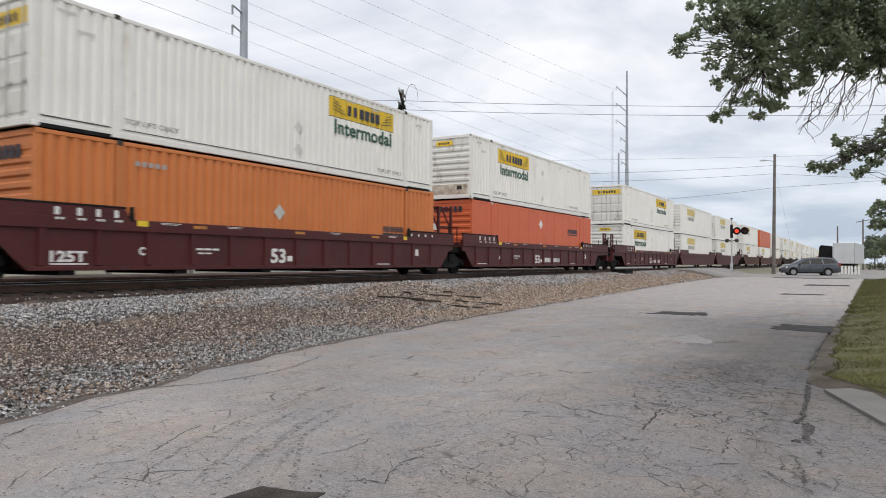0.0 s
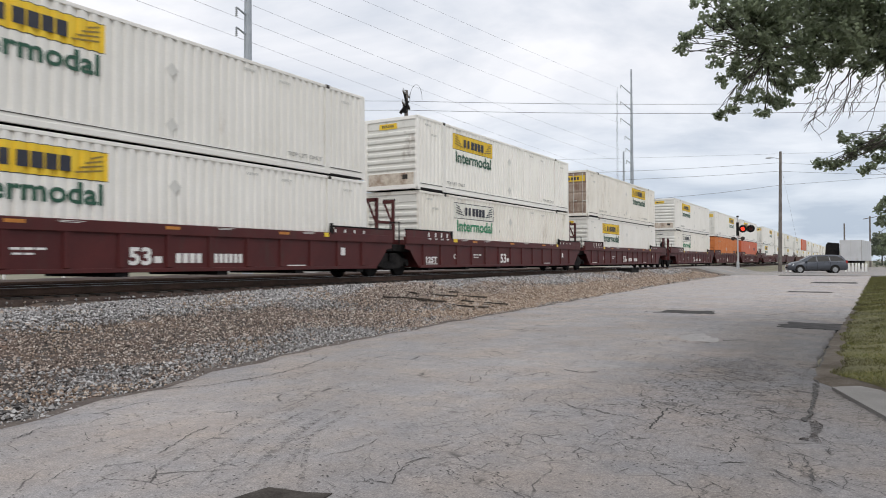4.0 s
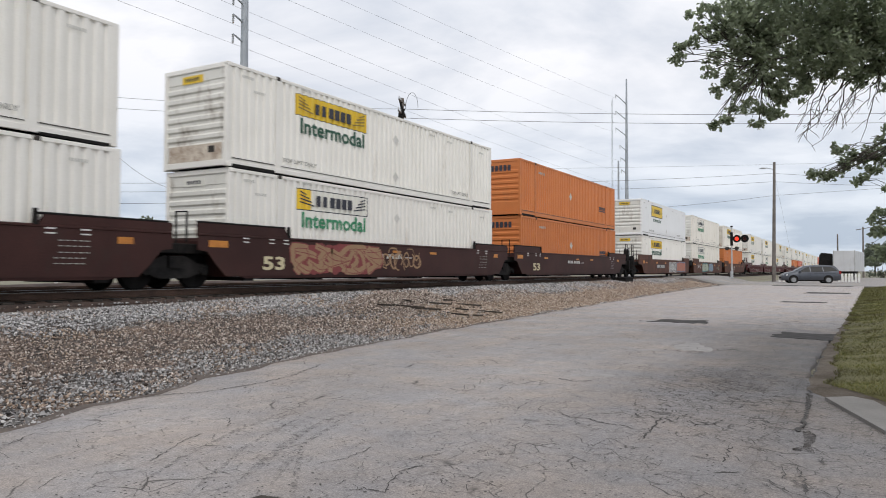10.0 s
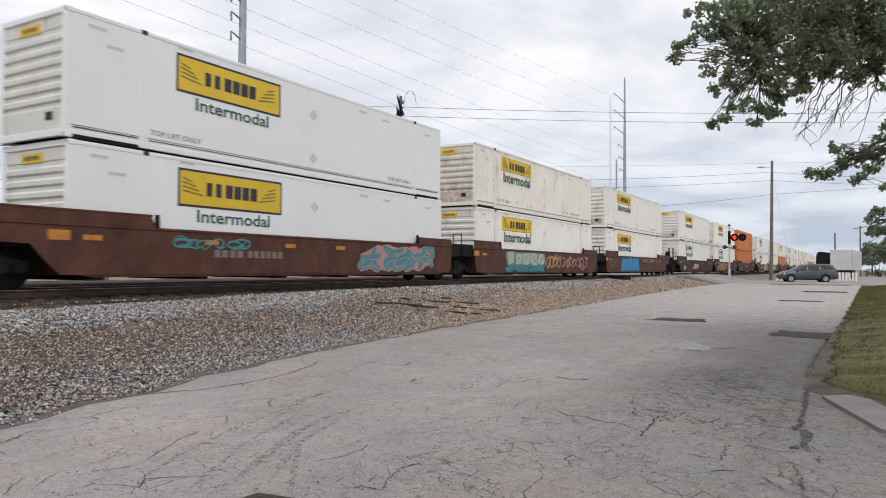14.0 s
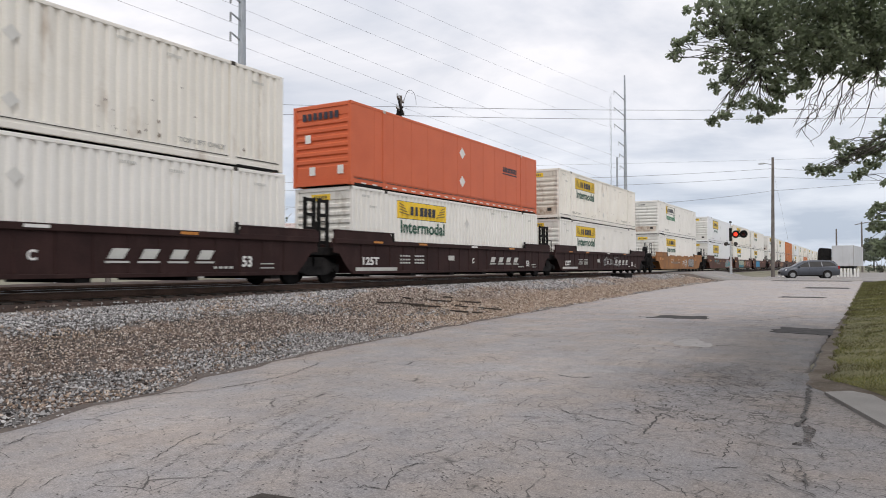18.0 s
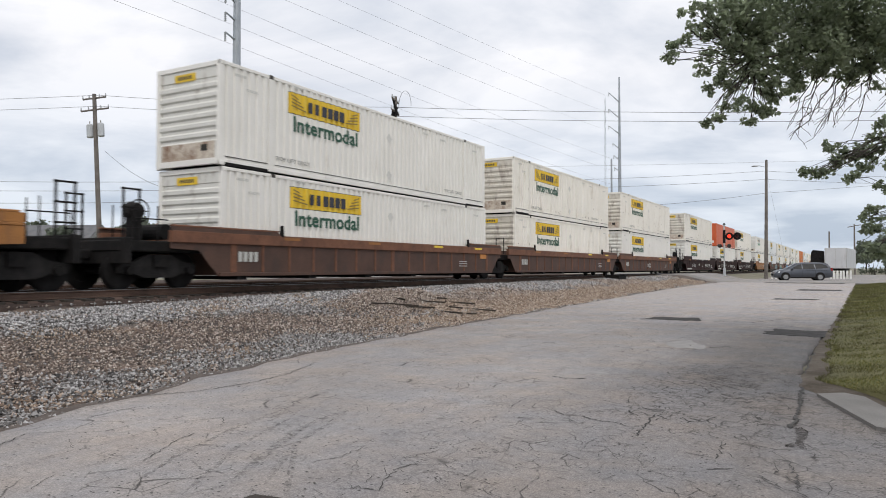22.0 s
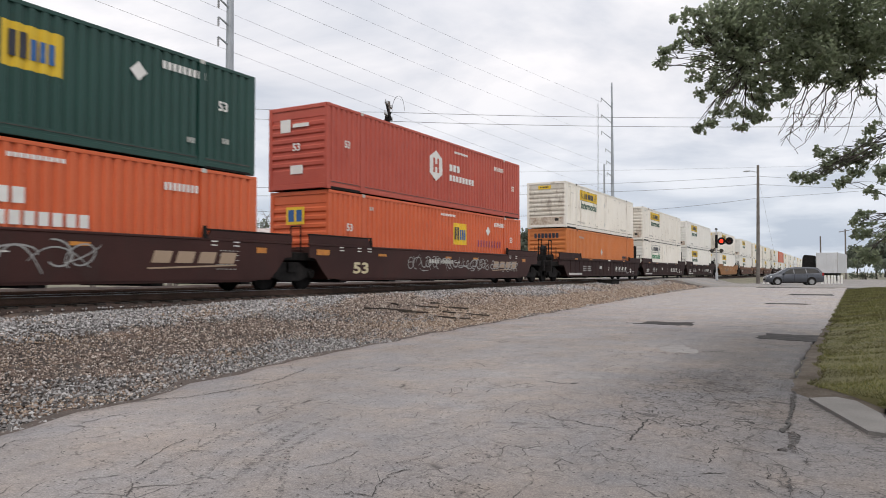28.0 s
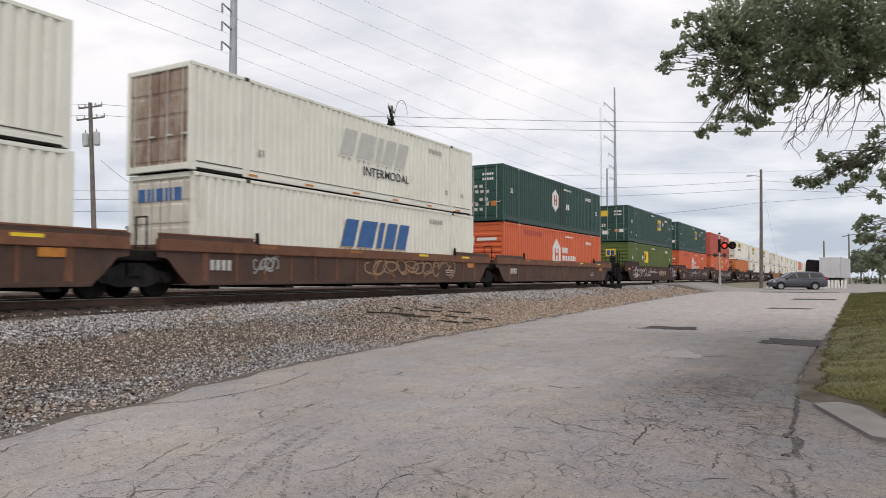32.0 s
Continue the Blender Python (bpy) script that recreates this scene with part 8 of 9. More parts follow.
for i in range(60):
    a, b = tree_rng.uniform(0, 6.28), tree_rng.uniform(-0.6, 1.2)
    fill.append((2.8 + 3.4 * math.cos(a) * math.cos(b) * tree_rng.uniform(0.4, 1), 17.6 + 3.2 * math.sin(a) * math.cos(b) * tree_rng.uniform(0.4, 1), 7.6 + 2.4 * math.sin(b), tree_rng.uniform(0.6, 0.95)))
def split_clumps(rows, k, seed):
    """Breaks each clump into small tufts with gaps between them."""
    r2 = random.Random(seed)
    out = []
    for x, y, z, r in rows:
        for i in range(k if r > 0.2 else 6):
            a, b = r2.uniform(0, 6.28), r2.uniform(-1.2, 1.2)
            d = r * r2.uniform(0.2, 1.25)
            out.append((x + d * math.cos(a) * math.cos(b), y + d * math.sin(a) * math.cos(b), z + d * math.sin(b) * 0.8, max(0.09, r * r2.uniform(0.28, 0.55))))
    return out


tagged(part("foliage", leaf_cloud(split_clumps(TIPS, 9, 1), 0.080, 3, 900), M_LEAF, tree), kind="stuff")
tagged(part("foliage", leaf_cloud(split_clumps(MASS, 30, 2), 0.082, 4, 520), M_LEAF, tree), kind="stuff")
tagged(part("foliage", leaf_cloud(fill, 0.16, 5, 60), M_LEAF, tree), kind="stuff")


def far_tree(x, y, h, w, seed, lab, bare=False):
    rng = random.Random(seed)
    t = thing("tree", lab, "tree", "trees in the distance", "", None)
    bm = bmesh.new()
    limb(bm, (x, y, 0.2), (x, y, h * 0.45), 0.05 * h * 0.5, 0.03 * h * 0.5, rng, 3, 0.03)
    part("trunk", bm, M_BARETWIG if bare else M_BARK, t)
    if bare:
        bm = bmesh.new()
        for i in range(16):
            a = (x + rng.uniform(-0.2, 0.2), y, h * rng.uniform(0.3, 0.5))
            b = (x + rng.uniform(-w, w) * 0.8, y + rng.uniform(-w, w) * 0.8, h * rng.uniform(0.75, 1.0))
            pts = limb(bm, a, b, 0.07, 0.03, rng, 4, 0.06)
            for k in range(7):
                q = pts[rng.randint(1, 4)]
                limb(bm, q, (q[0] + rng.uniform(-1, 1), q[1] + rng.uniform(-1, 1), q[2] + rng.uniform(0.3, 1.3)), 0.03, 0.015, rng, 2, 0.1)
        part("bare_crown", bm, M_BARETWIG, t)
        tagged(part("foliage", leaf_cloud([(x + rng.uniform(-w, w) * 0.7, y + rng.uniform(-w, w) * 0.7, h * rng.uniform(0.6, 0.95), 0.9) for i in range(10)], 0.3, seed, 30), M_FARLEAF, t), kind="stuff")
        return t
    cl = []
    for i in range(26):
        a, b = rng.uniform(0, 6.28), rng.uniform(-0.9, 1.4)
        k = rng.uniform(0.45, 1.0)
        cl.append((x + w * 0.75 * k * math.cos(a) * math.cos(b), y + w * 0.75 * k * math.sin(a) * math.cos(b), h * 0.62 + h * 0.33 * math.sin(b) * k, w * rng.uniform(0.25, 0.42)))
    for i in range(4):
        bm = bmesh.new(); limb(bm, (x, y, h * 0.4), cl[i][:3], 0.02 * h * 0.4, 0.03, rng, 3, 0.05); part("limb", bm, M_BARK, t)
    tagged(part("foliage", leaf_cloud(cl, 0.42 * max(1.0, w / 3), seed, 60), M_FARLEAF, t), kind="stuff")
    return t


for i, (x, y, h, w) in enumerate(((-84, 52, 6.8, 3.2), (-80, 57, 6.6, 3.4), (-91, 50, 7.6, 2.6), (-36, 86, 7.2, 2.6), (-40, 96, 7.4, 3.0), (-70, 100, 9.5, 4.2), (-58, 120, 9, 4.0), (-100, 75, 9.5, 4.4), (-104, 62, 9, 4),
                                  (6, 172, 8.5, 4.0), (13, 178, 9.5, 4.6), (21, 170, 9, 4.4), (29, 182, 10, 5), (3, 200, 8, 4.2), (38, 175, 10, 5), (-30, 260, 9, 5), (10, 230, 9, 5))):
    far_tree(x, y, h, w, 40 + i, "round leafy green tree in the distance")
for i, (x, y, h, w) in enumerate(((-69, 72, 9.2, 2.6), (-60, 78, 9.3, 2.4), (-77, 70, 8.8, 2.2))):
    far_tree(x, y, h, w, 70 + i, "nearly bare grey tree behind the shed", True)

# low hazy bushes along the far end of the road
bush_rng = random.Random(77)
for i in range(7):
    bx, by = 3.5 + 4.2 * i, 150 + bush_rng.uniform(-4, 6)
    bush = thing("bush", "low grey-green bush at the far end of the road", "bush", "bushes beyond the crossing", "", None)
    bm = bmesh.new()
    for k in range(5):
        limb(bm, (bx + bush_rng.uniform(-0.4, 0.4), by, 0.35), (bx + bush_rng.uniform(-1.6, 1.6), by, 2.6), 0.06, 0.02, bush_rng, 3, 0.08)
    part("stem", bm, M_BARK, bush)
    cl = [(bx + bush_rng.uniform(-2.2, 2.2), by + bush_rng.uniform(-1, 1), 0.6 + bush_rng.uniform(0.3, 3.2 + 0.2 * i), bush_rng.uniform(0.7, 1.1)) for k in range(16)]
    tagged(part("foliage", leaf_cloud(cl, 0.34, 90 + i, 50), M_FARLEAF, bush), kind="stuff")

# ---- patches and marks on the road ----
def patch(name, pts, z, material, lab, cat, jitter=0.03, seed=1):
    """A thin irregular plate on the road."""
    rng = random.Random(seed)
    out = []
    for (x0, y0), (x1, y1) in zip(pts, pts[1:] + pts[:1]):
        n = max(2, int(math.hypot(x1 - x0, y1 - y0) / 0.18))
        for i in range(n):
            t = i / n
            out.append((x0 + (x1 - x0) * t + rng.uniform(-jitter, jitter), y0 + (y1 - y0) * t + rng.uniform(-jitter, jitter)))
    bm = bmesh.new()
    slab(bm, [(x, y, road_z(y) + z - 0.02) for x, y in out], (0, 0, 0.02))
    return tagged(part(name, bm, material), lab, cat)


patch("asphalt_patch", [(-5.6, 22.0), (-5.5, 23.2), (-4.1, 23.4), (-4.0, 22.1)], 0.008, M_PATCH, "dark asphalt patch over a trench in the road", "road patch", 0.12, 2)
patch("asphalt_patch", [(-1.85, 18.9), (-1.8, 20.4), (-0.55, 20.2), (-0.45, 18.4)], 0.008, M_PATCH, "dark asphalt patch near the grass verge", "road patch", 0.10, 3)
patch("worn_patch", [(-3.68, 10.5), (-3.5, 10.8), (-3.23, 10.67), (-3.22, 10.28), (-3.5, 10.24)], 0.003, M_LIGHTPATCH, "small pale worn patch in the asphalt", "road patch", 0.05, 4)
patch("worn_patch", [(-3.5, 15.6), (-3.2, 16.4), (-2.65, 15.5), (-2.6, 14.8), (-3.2, 14.75)], 0.003, M_LIGHTPATCH, "pale worn patch with a dark broken edge", "road patch", 0.09, 5)
patch("pothole", [(-3.68, 3.3), (-3.62, 3.75), (-3.2, 3.85), (-3.1, 3.4)], 0.006, M_POT, "dark ragged pothole in the asphalt", "pothole", 0.05, 8)
patch("asphalt_patch", [(-2.9, 47.5), (-2.8, 49.5), (-0.6, 49.4), (-0.5, 47.8)], 0.008, M_PATCH, "dark patch across the far road", "road patch", 0.1, 9)
patch("asphalt_patch", [(-3.3, 36.5), (-3.2, 37.3), (-1.4, 37.3), (-1.4, 36.6)], 0.008, M_PATCH, "dark patch across the far road", "road patch", 0.1, 10)
patch("asphalt_patch", [(-6.2, 63.0), (-6.1, 65.0), (-0.6, 64.8), (-0.5, 63.2)], 0.008, M_PATCH, "dark seam where the road meets the street", "road patch", 0.12, 11)

# single long cracks
def crack(pts, width, seed):
    rng = random.Random(seed)
    line = []
    for (x0, y0), (x1, y1) in zip(pts, pts[1:]):
        n = max(3, int(math.hypot(x1 - x0, y1 - y0) / 0.05))
        line += [(x0 + (x1 - x0) * i / n + rng.uniform(-0.024, 0.024), y0 + (y1 - y0) * i / n + rng.uniform(-0.024, 0.024)) for i in range(n)]
    line.append(pts[-1])
    vs, fs = [], []
    for i, (x, y) in enumerate(line):
        (xa, ya), (xb, yb) = line[max(0, i - 1)], line[min(len(line) - 1, i + 1)]
        d = math.hypot(xb - xa, yb - ya) or 1
        w = width * 0.75 * rng.uniform(0.2, 1.0) * (0.3 if i in (0, len(line) - 1) else 1)
        for k in (-1, 1):
            vs.append((x - (yb - ya) / d * w * k, y + (xb - xa) / d * w * k, road_z(y) + 0.012 * noise.noise((x * 1.7, y * 1.7, 3.0)) + 0.0045))
        if i:
            fs.append((2 * i - 2, 2 * i - 1, 2 * i + 1, 2 * i))
    return tagged(part("road_crack", data("road_crack", vs, fs), M_CRACK), "dark open crack in the worn asphalt", "crack", "cracks in the road", "structure")


for i, (w, pts) in enumerate((
        (0.020, ((-7.64, 5.87), (-7.57, 6.02), (-7.38, 6.42), (-7.24, 7.14), (-7.36, 8.18), (-7.81, 9.28))), (0.010, ((-6.66, 3.6), (-6.9, 3.93), (-6.64, 4.25))),
        (0.012, ((-7.09, 4.73), (-7.12, 5.26), (-7.12, 5.49))), (0.008, ((-5.14, 2.98), (-5.24, 3.11), (-5.34, 3.31))), (0.009, ((-5.1, 3.91), (-5.41, 4.48), (-5.52, 4.81))),
        (0.010, ((-5.93, 5.21), (-5.84, 5.46), (-5.52, 5.16))), (0.010, ((-3.87, 4.56), (-3.76, 4.81), (-3.81, 5.25))),
        (0.011, ((-3.17, 4.12), (-3.18, 4.25), (-2.98, 4.23), (-3.16, 4.73), (-3.08, 4.96))), (0.010, ((-3.24, 5.1), (-3.16, 5.5))), (0.016, ((-7.08, 9.55), (-7.02, 10.11))),
        (0.013, ((-3.06, 7.67), (-2.71, 7.39), (-2.52, 7.42), (-2.31, 7.28), (-2.18, 7.32), (-1.97, 7.19))), (0.017, ((-1.8, 6.81), (-1.84, 7.39), (-1.87, 7.92), (-1.67, 7.73))),
        (0.016, ((-1.62, 7.94), (-1.49, 7.75), (-1.33, 7.85), (-1.29, 8.13))), (0.014, ((-0.67, 6.04), (-0.56, 5.93), (-0.47, 5.73), (-0.28, 5.6))),
        (0.014, ((-0.47, 6.11), (-0.37, 5.91), (-0.25, 5.88), (-0.14, 5.8), (-0.08, 5.72))), (0.012, ((-0.48, 6.6), (-0.41, 6.24), (-0.37, 6.04), (-0.35, 5.71))),
        (0.010, ((-0.55, 6.46), (-0.54, 6.12))), (0.012, ((-0.34, 7.02), (-0.26, 6.73))), (0.022, ((-1.03, 5.96), (-0.85, 6.13))), (0.009, ((-1.21, 5.36), (-1.14, 5.3), (-1.06, 5.15))),
        (0.010, ((-1.32, 6.45), (-1.13, 6.39), (-0.99, 6.36), (-1.03, 6.74), (-1.03, 6.99))),
        # next two: wide strips for the dark soil and shadow along the gutter
        (0.06, ((-0.60, 16.08), (-0.63, 13.8), (-0.62, 12.08))), (0.036, ((-0.61, 11.84), (-0.59, 10.37), (-0.54, 9.24), (-0.53, 8.49), (-0.56, 7.97))),
        (0.05, ((-3.56, 22.15), (-2.48, 22.36), (-1.66, 24.64))), (0.05, ((-2.95, 14.6), (-2.65, 14.6))), (0.05, ((-2.5, 15.11), (-2.14, 15.52))), (0.035, ((-3.87, 9.99), (-3.55, 9.82), (-3.35, 9.98))))):
    crack(pts, w, 50 + i)


def crack_net(zones, seed):
    """Nets of broken asphalt: the edges of uneven cells, some of them closed; each zone is (x0, x1, y0, y1, cell, width, share)."""
    rng = random.Random(seed)
    vs, fs = [], []
    for x0, x1, y0, y1, cell, width, share in zones:
        nodes = {}

        def node(i, j):
            if (i, j) not in nodes:
                nodes[i, j] = (x0 + (i + rng.uniform(-0.36, 0.36)) * cell * 0.577, y0 + (j + rng.uniform(-0.36, 0.36)) * cell * 0.5)
            return nodes[i, j]
        for i in range(int((x1 - x0) / cell / 0.577)):
            for j in range(int((y1 - y0) / cell / 0.5)):
                if (i + j) % 2:
                    continue
                for a, b in ((1, 0), (0, 1), (-1, 1)) if i % 3 else ((1, 0), (0, 1)):
                    (xa, ya), (xb, yb) = node(i, j), node(i + a, j + b)
                    mx, my = (xa + xb) / 2, (ya + yb) / 2
                    fade = min(1.0, 2.5 * min((mx - x0) / (x1 - x0), (x1 - mx) / (x1 - x0), (my - y0) / (y1 - y0), (y1 - my) / (y1 - y0)) + 0.25)
                    if rng.random() > share * fade or noise.noise((mx * 1.1, my * 0.9, 8.0)) < -0.12:
                        continue
                    n = 4
                    d = math.hypot(xb - xa, yb - ya) or 1
                    ux, uy = -(yb - ya) / d, (xb - xa) / d
                    w0 = width * rng.uniform(0.5, 1.1)
                    k0 = len(vs)
                    for q in range(n + 1):
                        off = rng.uniform(-0.06, 0.06) * d if 0 < q < n else 0
                        x, y = xa + (xb - xa) * q / n + ux * off, ya + (yb - ya) * q / n + uy * off
                        w = w0 * rng.uniform(0.3, 1.0) * 0.5
                        z = road_z(y) + 0.012 * noise.noise((x * 1.7, y * 1.7, 3.0)) + 0.0045
                        vs.extend([(x - ux * w, y - uy * w, z), (x + ux * w, y + uy * w, z)])
                        if q:
                            fs.append((k0 + 2 * q - 2, k0 + 2 * q - 1, k0 + 2 * q + 1, k0 + 2 * q))
    return tagged(part("crack_net", data("crack_net", vs, fs), M_CRACK), "net of fine dark cracks in broken asphalt", "crack", "", "stuff")


crack_net(((-2.55, -0.62, 7.6, 12.8, 0.21, 0.024, 0.46), (-2.2, -0.45, 5.6, 8.0, 0.25, 0.008, 0.20), (-4.3, -1.6, 3.2, 6.2, 0.20, 0.007, 0.30), (-3.8, -0.2, 4.6, 8.6, 0.32, 0.008, 0.14),
           (-7.0, -4.0, 2.6, 8.0, 0.42, 0.007, 0.10), (-3.6, -1.5, 12.6, 17.0, 0.4, 0.02, 0.16)), 17)

# small dark pits where stones have come out of the asphalt
rng = random.Random(31)
vs, fs = [], []
for k in range(1700):
    y = 2.6 + 7.5 * rng.random() ** 1.3
    x = -7.2 + 7.4 * rng.random()
    if x < ragged_left(y) + 0.2 or noise.noise((x * 0.8, y * 0.7, 15.0)) < -0.1:
        continue
    r, a0, m = rng.uniform(0.003, 0.009) * (1 + 0.05 * y), rng.uniform(0, 6), len(vs)
    z = road_z(y) + 0.012 * noise.noise((x * 1.7, y * 1.7, 3.0)) + 0.0045
    for q in range(5):
        d = r * rng.uniform(0.5, 1.2)
        vs.append((x + d * 1.5 * math.cos(a0 + 1.257 * q), y + d * math.sin(a0 + 1.257 * q), z))
    fs.append(tuple(range(m, m + 5)))
tagged(part("road_pits", data("road_pits", vs, fs), M_CRACK), "small dark pits in the worn asphalt", "pits", "", "stuff")

# faint dark arcs where tyres turn in
M_SCUFF = surface("rubber_scuff", (0.11, 0.104, 0.10), (0.16, 0.152, 0.148), 0.9, scale=6, fine=60, bump=0.2, spec=0.15)
sc_n, sc_l = M_SCUFF.node_tree.nodes, M_SCUFF.node_tree.links
sc_tc, sc_no, sc_ra, sc_tr, sc_mx = (sc_n.new(k) for k in ("ShaderNodeTexCoord", "ShaderNodeTexNoise", "ShaderNodeValToRGB", "ShaderNodeBsdfTransparent", "ShaderNodeMixShader"))
sc_no.inputs["Scale"].default_value, sc_no.inputs["Detail"].default_value, sc_no.inputs["Roughness"].default_value = 14, 6, 0.75
sc_ra.color_ramp.elements[0].position, sc_ra.color_ramp.elements[1].position = 0.46, 0.72
sc_ra.color_ramp.elements[1].color = (0.75, 0.75, 0.75, 1)
sc_l.new(sc_tc.outputs["Object"], sc_no.inputs["Vector"]); sc_l.new(sc_no.outputs["Fac"], sc_ra.inputs[0]); sc_l.new(sc_ra.outputs[0], sc_mx.inputs[0])
sc_l.new(sc_tr.outputs[0], sc_mx.inputs[1]); sc_l.new(sc_n["Principled BSDF"].outputs[0], sc_mx.inputs[2]); sc_l.new(sc_mx.outputs[0], sc_n["Material Output"].inputs["Surface"])


M_STAIN = M_SCUFF.copy()
M_STAIN.name = "damp_stain"
for k in M_STAIN.node_tree.nodes:
    if k.type == "VALTORGB" and k.color_ramp.elements[0].position > 0.45:
        k.color_ramp.elements[0].position, k.color_ramp.elements[1].position, k.color_ramp.elements[1].color = 0.40, 0.62, (0.85, 0.85, 0.85, 1)
    elif k.type == "VALTORGB":
        k.color_ramp.elements[0].color, k.color_ramp.elements[1].color = (0.035, 0.030, 0.027, 1), (0.07, 0.061, 0.055, 1)
patch("pothole", [(-0.56, 7.95), (-0.40, 8.05), (-0.37, 7.57), (-0.40, 7.12), (-0.50, 7.15), (-0.52, 7.55)], 0.004, M_STAIN, "shallow dark pothole stained with dirt", "pothole", 0.075, 6)


def scuff(pts, width):
    vs, fs = [], []
    line = [(x0 + (x1 - x0) * k / 8, y0 + (y1 - y0) * k / 8) for (x0, y0), (x1, y1) in zip(pts, pts[1:]) for k in range(8)] + [pts[-1]]
    for i, (x, y) in enumerate(line):
        (xa, ya), (xb, yb) = line[max(0, i - 3)], line[min(len(line) - 1, i + 3)]
        d = math.hypot(xb - xa, yb - ya) or 1
        w = width * 0.5 * min(1.0, 0.2 + 6 * min(i, len(line) - 1 - i) / len(line))
        for k in (-1, 1):
            px, py = x - (yb - ya) / d * w * k, y + (xb - xa) / d * w * k
            vs.append((px, py, road_z(py) + 0.012 * noise.noise((px * 1.7, py * 1.7, 3.0)) + 0.004))
        if i:
            fs.append((2 * i - 2, 2 * i - 1, 2 * i + 1, 2 * i))
    return tagged(part("tyre_mark", data("tyre_mark", vs, fs), M_SCUFF), "faint dark rubber mark worn into the asphalt", "tyre mark", "tyre marks on the road", "structure")


for pts, w in ((((-4.11, 3.48), (-4.39, 3.97), (-4.77, 4.63), (-4.99, 5.2), (-5.2, 5.83)), 0.05), (((-4.01, 3.82), (-4.35, 4.53), (-4.73, 5.36), (-4.86, 5.83), (-4.91, 6.43)), 0.09),
               (((-3.46, 3.82), (-3.81, 4.25), (-4.36, 4.94)), 0.05), (((-3.75, 3.9), (-4.12, 4.5), (-4.45, 5.1), (-4.7, 5.9)), 0.06), (((-4.6, 3.4), (-4.95, 4.1), (-5.3, 5.0), (-5.6, 6.2)), 0.05)):
    scuff(pts, w)

# a dark rim beside the road: dirt, and the shadow of its edge in the colour
strip("earth_rim", steps(-6, 60, 0.3), lambda y: ragged_left(y) - 0.10 + 0.22 * noise.noise((5.0, y * 0.6, 3.0)), lambda y: ragged_left(y) + 0.06, 3, ground_z, M_DIRT, "dark rim of dirt and painted shadow between the road and the stones", "ground", 0.006, 0.02, 0.02)

# ---- verge, drive and lawn ----
def lawn_left(y):
    return grass_left(y) + 0.05 * math.sin(y * 2.1) + 0.04 * math.sin(y * 5.3) + 0.14 * (1 - smooth(12, 18, y)) + 0.7 * (1 - smooth(9.9, 11.6, y))


strip("gutter", steps(9.2, 46, 0.2), lambda y: -0.62 + 0.022 * max(0, y - 16) + 0.10 * noise.noise((7.0, y * 1.9, 1.0)) + 0.55 * (1 - smooth(9.2, 11.2, y)), lambda y: lawn_left(y) + 0.25, 4, lambda x, y: road_z(y) - 0.03 * (1 - smooth(9.2, 10.6, y)), M_SOIL, "earth gutter beside the lawn, with shadow in its dark colour", "gutter", 0.012, 0.01, 0.02)
strip("driveway", steps(-6, 12.0, 0.4), lambda y: road_right(y) - 0.4, lambda y: 7.0, 10, lambda x, y: 0.0, M_ROAD, "cracked asphalt drive mouth", "driveway", -0.010, 0.012)
slabs = thing("concrete_apron", "pale worn concrete slabs at the edge of the lawn", "concrete slab", "", "structure")
bm = bmesh.new(); slab(bm, [(-0.40, 10.11, -0.02), (-0.12, 9.25, -0.02), (0.19, 8.3, -0.02), (0.46, 8.2, -0.02), (0.34, 9.4, -0.02), (0.12, 10.15, -0.02), (-0.1, 10.35, -0.02)], (0, 0, 0.05)); part("slab", bm, M_CONCRETE, slabs)
bm = bmesh.new(); slab(bm, [(0.62, 9.5, -0.02), (0.85, 8.4, -0.02), (2.6, 8.0, -0.02), (2.6, 9.3, -0.02)], (0, 0, 0.07)); part("slab", bm, M_CONCRETE, slabs)
bm = bmesh.new(); slab(bm, [(0.3, 62.6, 0.36), (0.2, 61.2, 0.36), (9, 60.8, 0.36), (9, 62.4, 0.36)], (0, 0, 0.10)); part("slab", bm, M_CONCRETE, slabs)


def lawn_z(x, y):
    return road_z(y) + 0.02 + 0.16 * smooth(0.0, 1.6, x - grass_left(y))


lawn = strip("lawn", steps(9.5, 61, 0.4), lawn_left, lambda y: 14.0, 30, lawn_z, M_LAWN, "patchy green and yellow mown grass verge", "lawn", 0.0, 0.03)
rng = np.random.default_rng(8)
vs, fs = [], []
n_blade = 140000
ys = 9.5 + 50 * rng.random(n_blade) ** 2.1
xs = rng.random(n_blade) ** 1.5
for u, y in zip(xs, ys):
    lo = lawn_left(y) - 0.08
    x = lo + u * 5.0
    if x - lo < 0.35 and rng.random() > (x - lo) / 0.35 + 0.3:
        continue
    z = lawn_z(x, y) - 0.01
    h = rng.uniform(0.02, 0.05) * (1 + 0.6 * (y > 25))
    a = rng.uniform(0, 6.28)
    w = 0.002 + 0.00028 * y
    dx, dy = math.cos(a) * w, math.sin(a) * w
    lx, ly = rng.normal(0, 0.03), rng.normal(0, 0.03)
    k = len(vs)
    vs.extend([(x - dx, y - dy, z), (x + dx, y + dy, z), (x + lx, y + ly, z + h)])
    fs.append((k, k + 1, k + 2))
tagged(part("grass", data("grass", vs, fs), M_BLADE), "short mown grass blades, green and straw yellow", "grass", "", "stuff")

# ---- loose stones of the ballast ----
OCT = np.array(((1, 0, 0), (0, 1, 0), (-1, 0, 0), (0, -1, 0), (0, 0, 1), (0, 0, -1)), float)
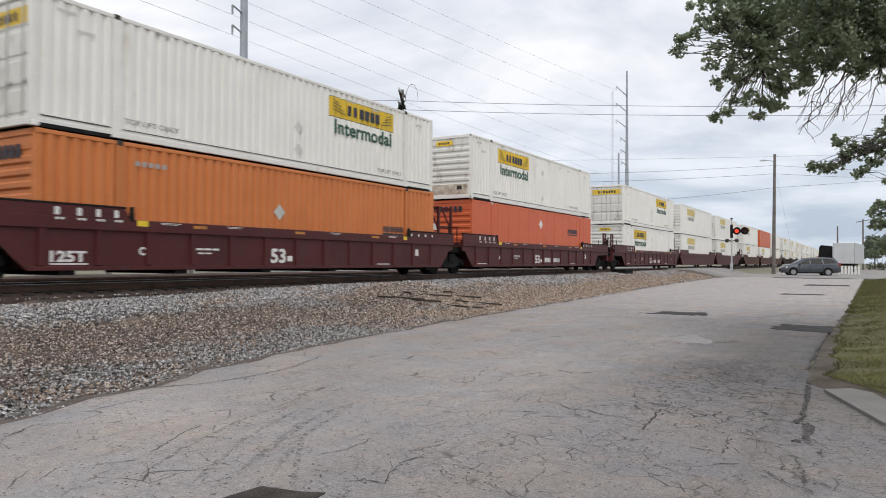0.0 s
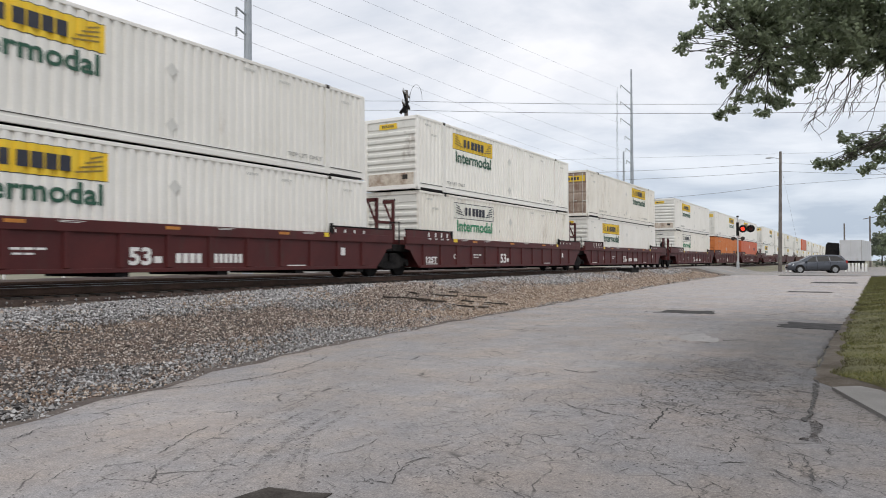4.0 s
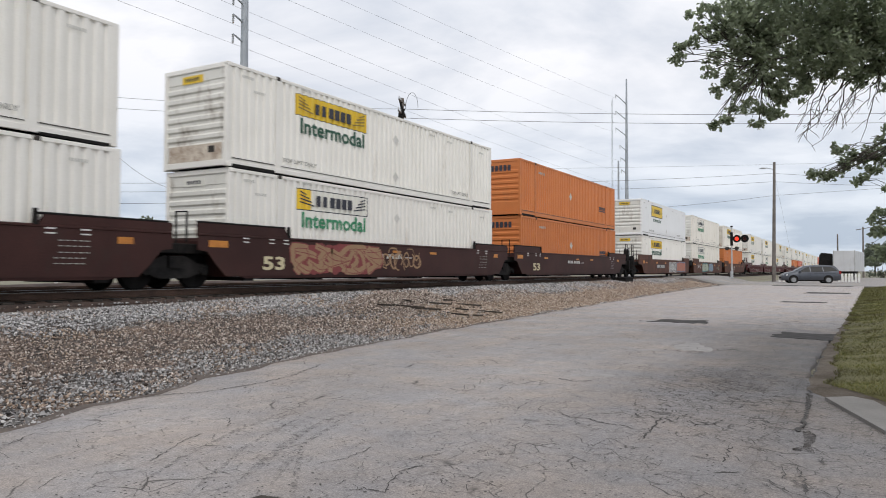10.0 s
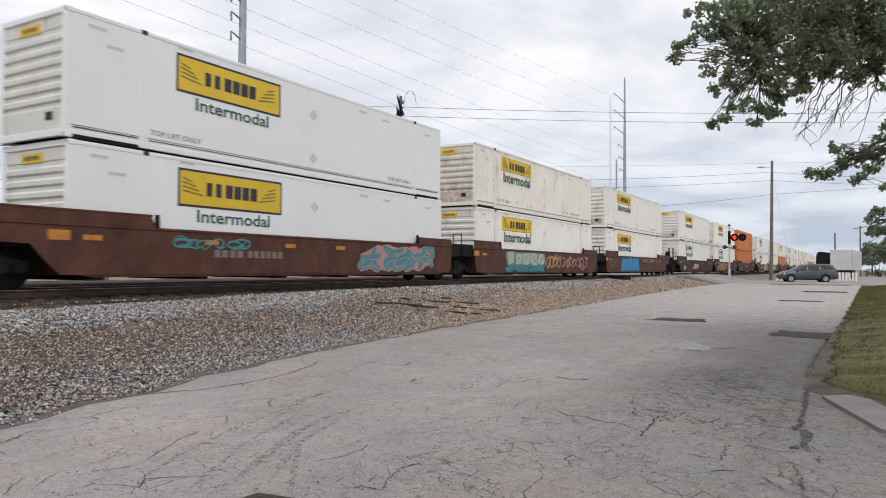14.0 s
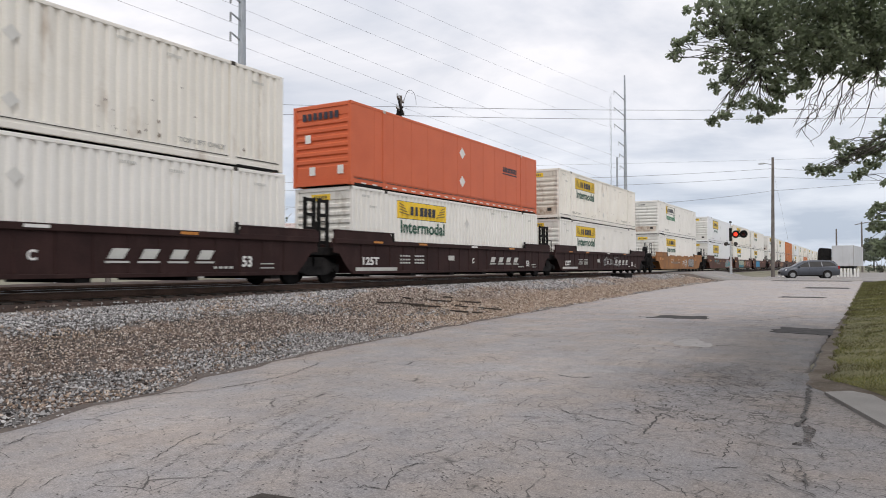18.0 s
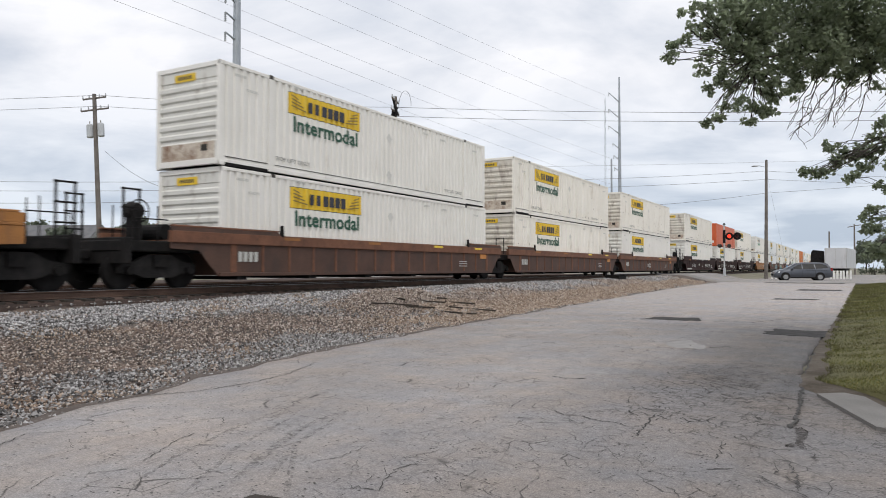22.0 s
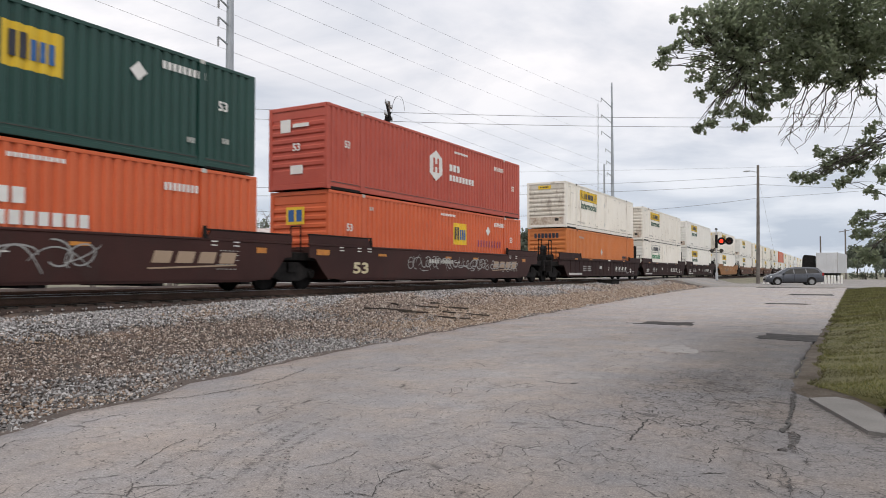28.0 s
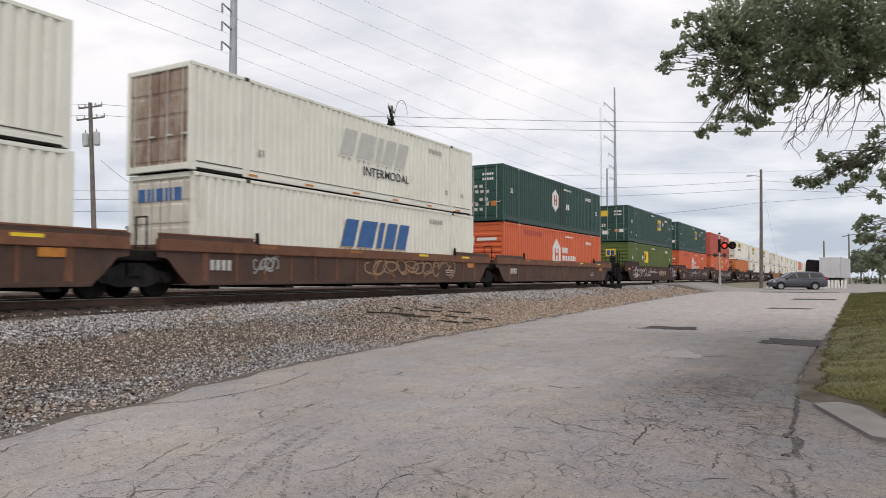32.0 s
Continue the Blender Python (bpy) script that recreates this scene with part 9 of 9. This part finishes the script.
OF = np.array(((0, 1, 4), (1, 2, 4), (2, 3, 4), (3, 0, 4), (1, 0, 5), (2, 1, 5), (3, 2, 5), (0, 3, 5)))


def stones(name, pts, sizes, material, lab, seed):
    g = np.random.default_rng(seed)
    n = len(pts)
    q = OCT[None] * g.uniform(0.55, 1.25, (n, 6, 1)) + g.normal(0, 0.16, (n, 6, 3))
    q *= g.uniform(0.6, 1.2, (n, 1, 3))
    a = g.uniform(0, 2 * math.pi, n)
    c, s = np.cos(a), np.sin(a)
    x = q[..., 0] * c[:, None] - q[..., 1] * s[:, None]
    y = q[..., 0] * s[:, None] + q[..., 1] * c[:, None]
    q = np.stack((x, y, q[..., 2] * 0.8), -1) * np.asarray(sizes)[:, None, None] + np.asarray(pts)[:, None]
    f = (OF[None] + 6 * np.arange(n)[:, None, None]).reshape(-1, 3)
    return tagged(part(name, data(name, q.reshape(-1, 3).tolist(), f.tolist()), material), lab, "stones", "", "stuff")


rng = np.random.default_rng(21)
grey, brown, tan, fresh = [], [], [], []
for k in range(205000):
    y = -4 + 66 * rng.random() ** 1.35
    e = ragged_left(y) + 0.03
    u = rng.random()
    x = e + (-14.72 - e) * u
    t = noise.noise((x * 0.5, y * 0.22, 1.0)) + 0.5 * noise.noise((x * 1.7, y * 0.9, 4.0))
    mid = math.exp(-((u - 0.46 - 0.10 * math.sin(y * 0.35)) / 0.21) ** 2)
    far_k = 1 + max(0, y - 10) / 26
    r = rng.uniform(0.013, 0.039) * far_k * (1.2 if u > 0.7 else 1.0)
    rusty = 1.6 * t + 0.55 * mid + 0.3 * smooth(10, 18, y) * (1 - smooth(0.6, 0.85, u)) + rng.normal(0, 0.26) > 0.22
    sandy = smooth(13, 22, y) * (1 - smooth(0.35, 0.62, u)) * (1 - 0.8 * smooth(0.0, 0.06, 0.06 - u)) + 0.8 * noise.noise((x * 0.8, y * 0.35, 12.0)) + rng.normal(0, 0.22) > 0.50
    if rusty:
        r *= rng.uniform(0.5, 0.95)
    p = (x, y, ground_z(x, y) - 0.02 + r * 0.35)
    (tan if sandy else brown if rusty else fresh if u > 0.62 + 0.12 * t else grey).append((p, r))
stones("ballast_stones", [p for p, r in grey], [r for p, r in grey], M_STONE, "loose grey crushed ballast stones", 3)
stones("ballast_stones", [p for p, r in brown], [r for p, r in brown], M_STONE_B, "loose rust-brown crushed ballast stones", 4)
stones("ballast_stones", [p for p, r in tan], [r for p, r in tan], M_STONE_C, "fine tan grit and small stones beside the road", 6)
stones("ballast_stones", [p for p, r in fresh], [r for p, r in fresh], M_STONE_D, "fresh pale grey crushed stones along the rails", 7)
# strewn old timber and bark
for i, (x, y, ln, a) in enumerate(((-12.1, 18.3, 1.3, 20), (-11.7, 18.9, 1.1, 60), (-12.4, 21.5, 0.5, 75), (-11.8, 21.7, 1.1, 40), (-10.9, 21.6, 1.0, 30), (-11.0, 19.5, 0.9, 15), (-12.1, 20.4, 0.9, 50), (-12.6, 19.2, 0.5, -20), (-11.4, 20.6, 0.6, 5), (-12.3, 17.6, 0.6, 65), (-10.6, 20.3, 0.5, 70))):
    w = thing("timber_scrap", "dark splintered piece of old railway tie on the ballast", "wood scrap", "timber scraps", "", pose(x, y, ground_z(x, y) + 0.01, 3, 4, a))
    bm = bmesh.new()
    slab(bm, [(-ln / 2, -0.02, 0), (-ln * 0.1, -0.045, 0), (ln / 2 - 0.15, -0.02, 0), (ln / 2, 0.0, 0), (ln / 2 - 0.2, 0.03, 0), (-ln * 0.2, 0.02, 0), (-ln / 2 + 0.08, 0.015, 0)], (0, 0, 0.045))
    part("board", bm, M_TIE, w)
pipe = thing("switch_box", "low black steel box and lid beside the rails", "trackside box", "", "", pose(-14.0, 48.0, 0.76))
boxes("case", [(-0.5, 0.5, -0.9, 0.9, 0, 0.30)], M_BLACK, pipe, "", 0.04)
boxes("lid", [(-0.54, 0.54, -0.94, 0.94, 0.30, 0.36)], M_BLACK, pipe, "", 0.02)

# ---- ties under the rails ----
bm = bmesh.new(); box(bm, -1.30, 1.30, -0.115, 0.115, -0.345, -0.172, 0.012)
tie_me = bpy.data.meshes.new("tie"); bm.to_mesh(tie_me); bm.free()
tie_rng = random.Random(4)
for i in range(290):
    o = part("tie", tie_me, M_TIE, track)
    o.location, o.rotation_euler.z = (tie_rng.uniform(-0.05, 0.08), -8 + 0.5 * i, 0), tie_rng.uniform(-0.02, 0.02)
vs, fs = [], []
for i in range(500):
    y, k = 137 + 0.5 * i, len(vs)
    vs.extend([(x, y + dy, z) for z in (-0.345, -0.172) for x, dy in ((-1.3, -0.115), (1.3, -0.115), (1.3, 0.115), (-1.3, 0.115))])
    fs.extend([(k + 4, k + 5, k + 6, k + 7), (k, k + 1, k + 5, k + 4), (k + 1, k + 2, k + 6, k + 5), (k + 2, k + 3, k + 7, k + 6), (k + 3, k, k + 4, k + 7)])
tagged(part("far_ties", data("far_ties", vs, fs), M_TIE, track), kind="stuff")


def motions():
    for ob, s, z in MOVING:
        walk(ob, [(t, pose(TRACK_X, s + along(t), z)) for t in (0, 4, 8, 12, 16, 20, 24, 28, 32)])


motions()
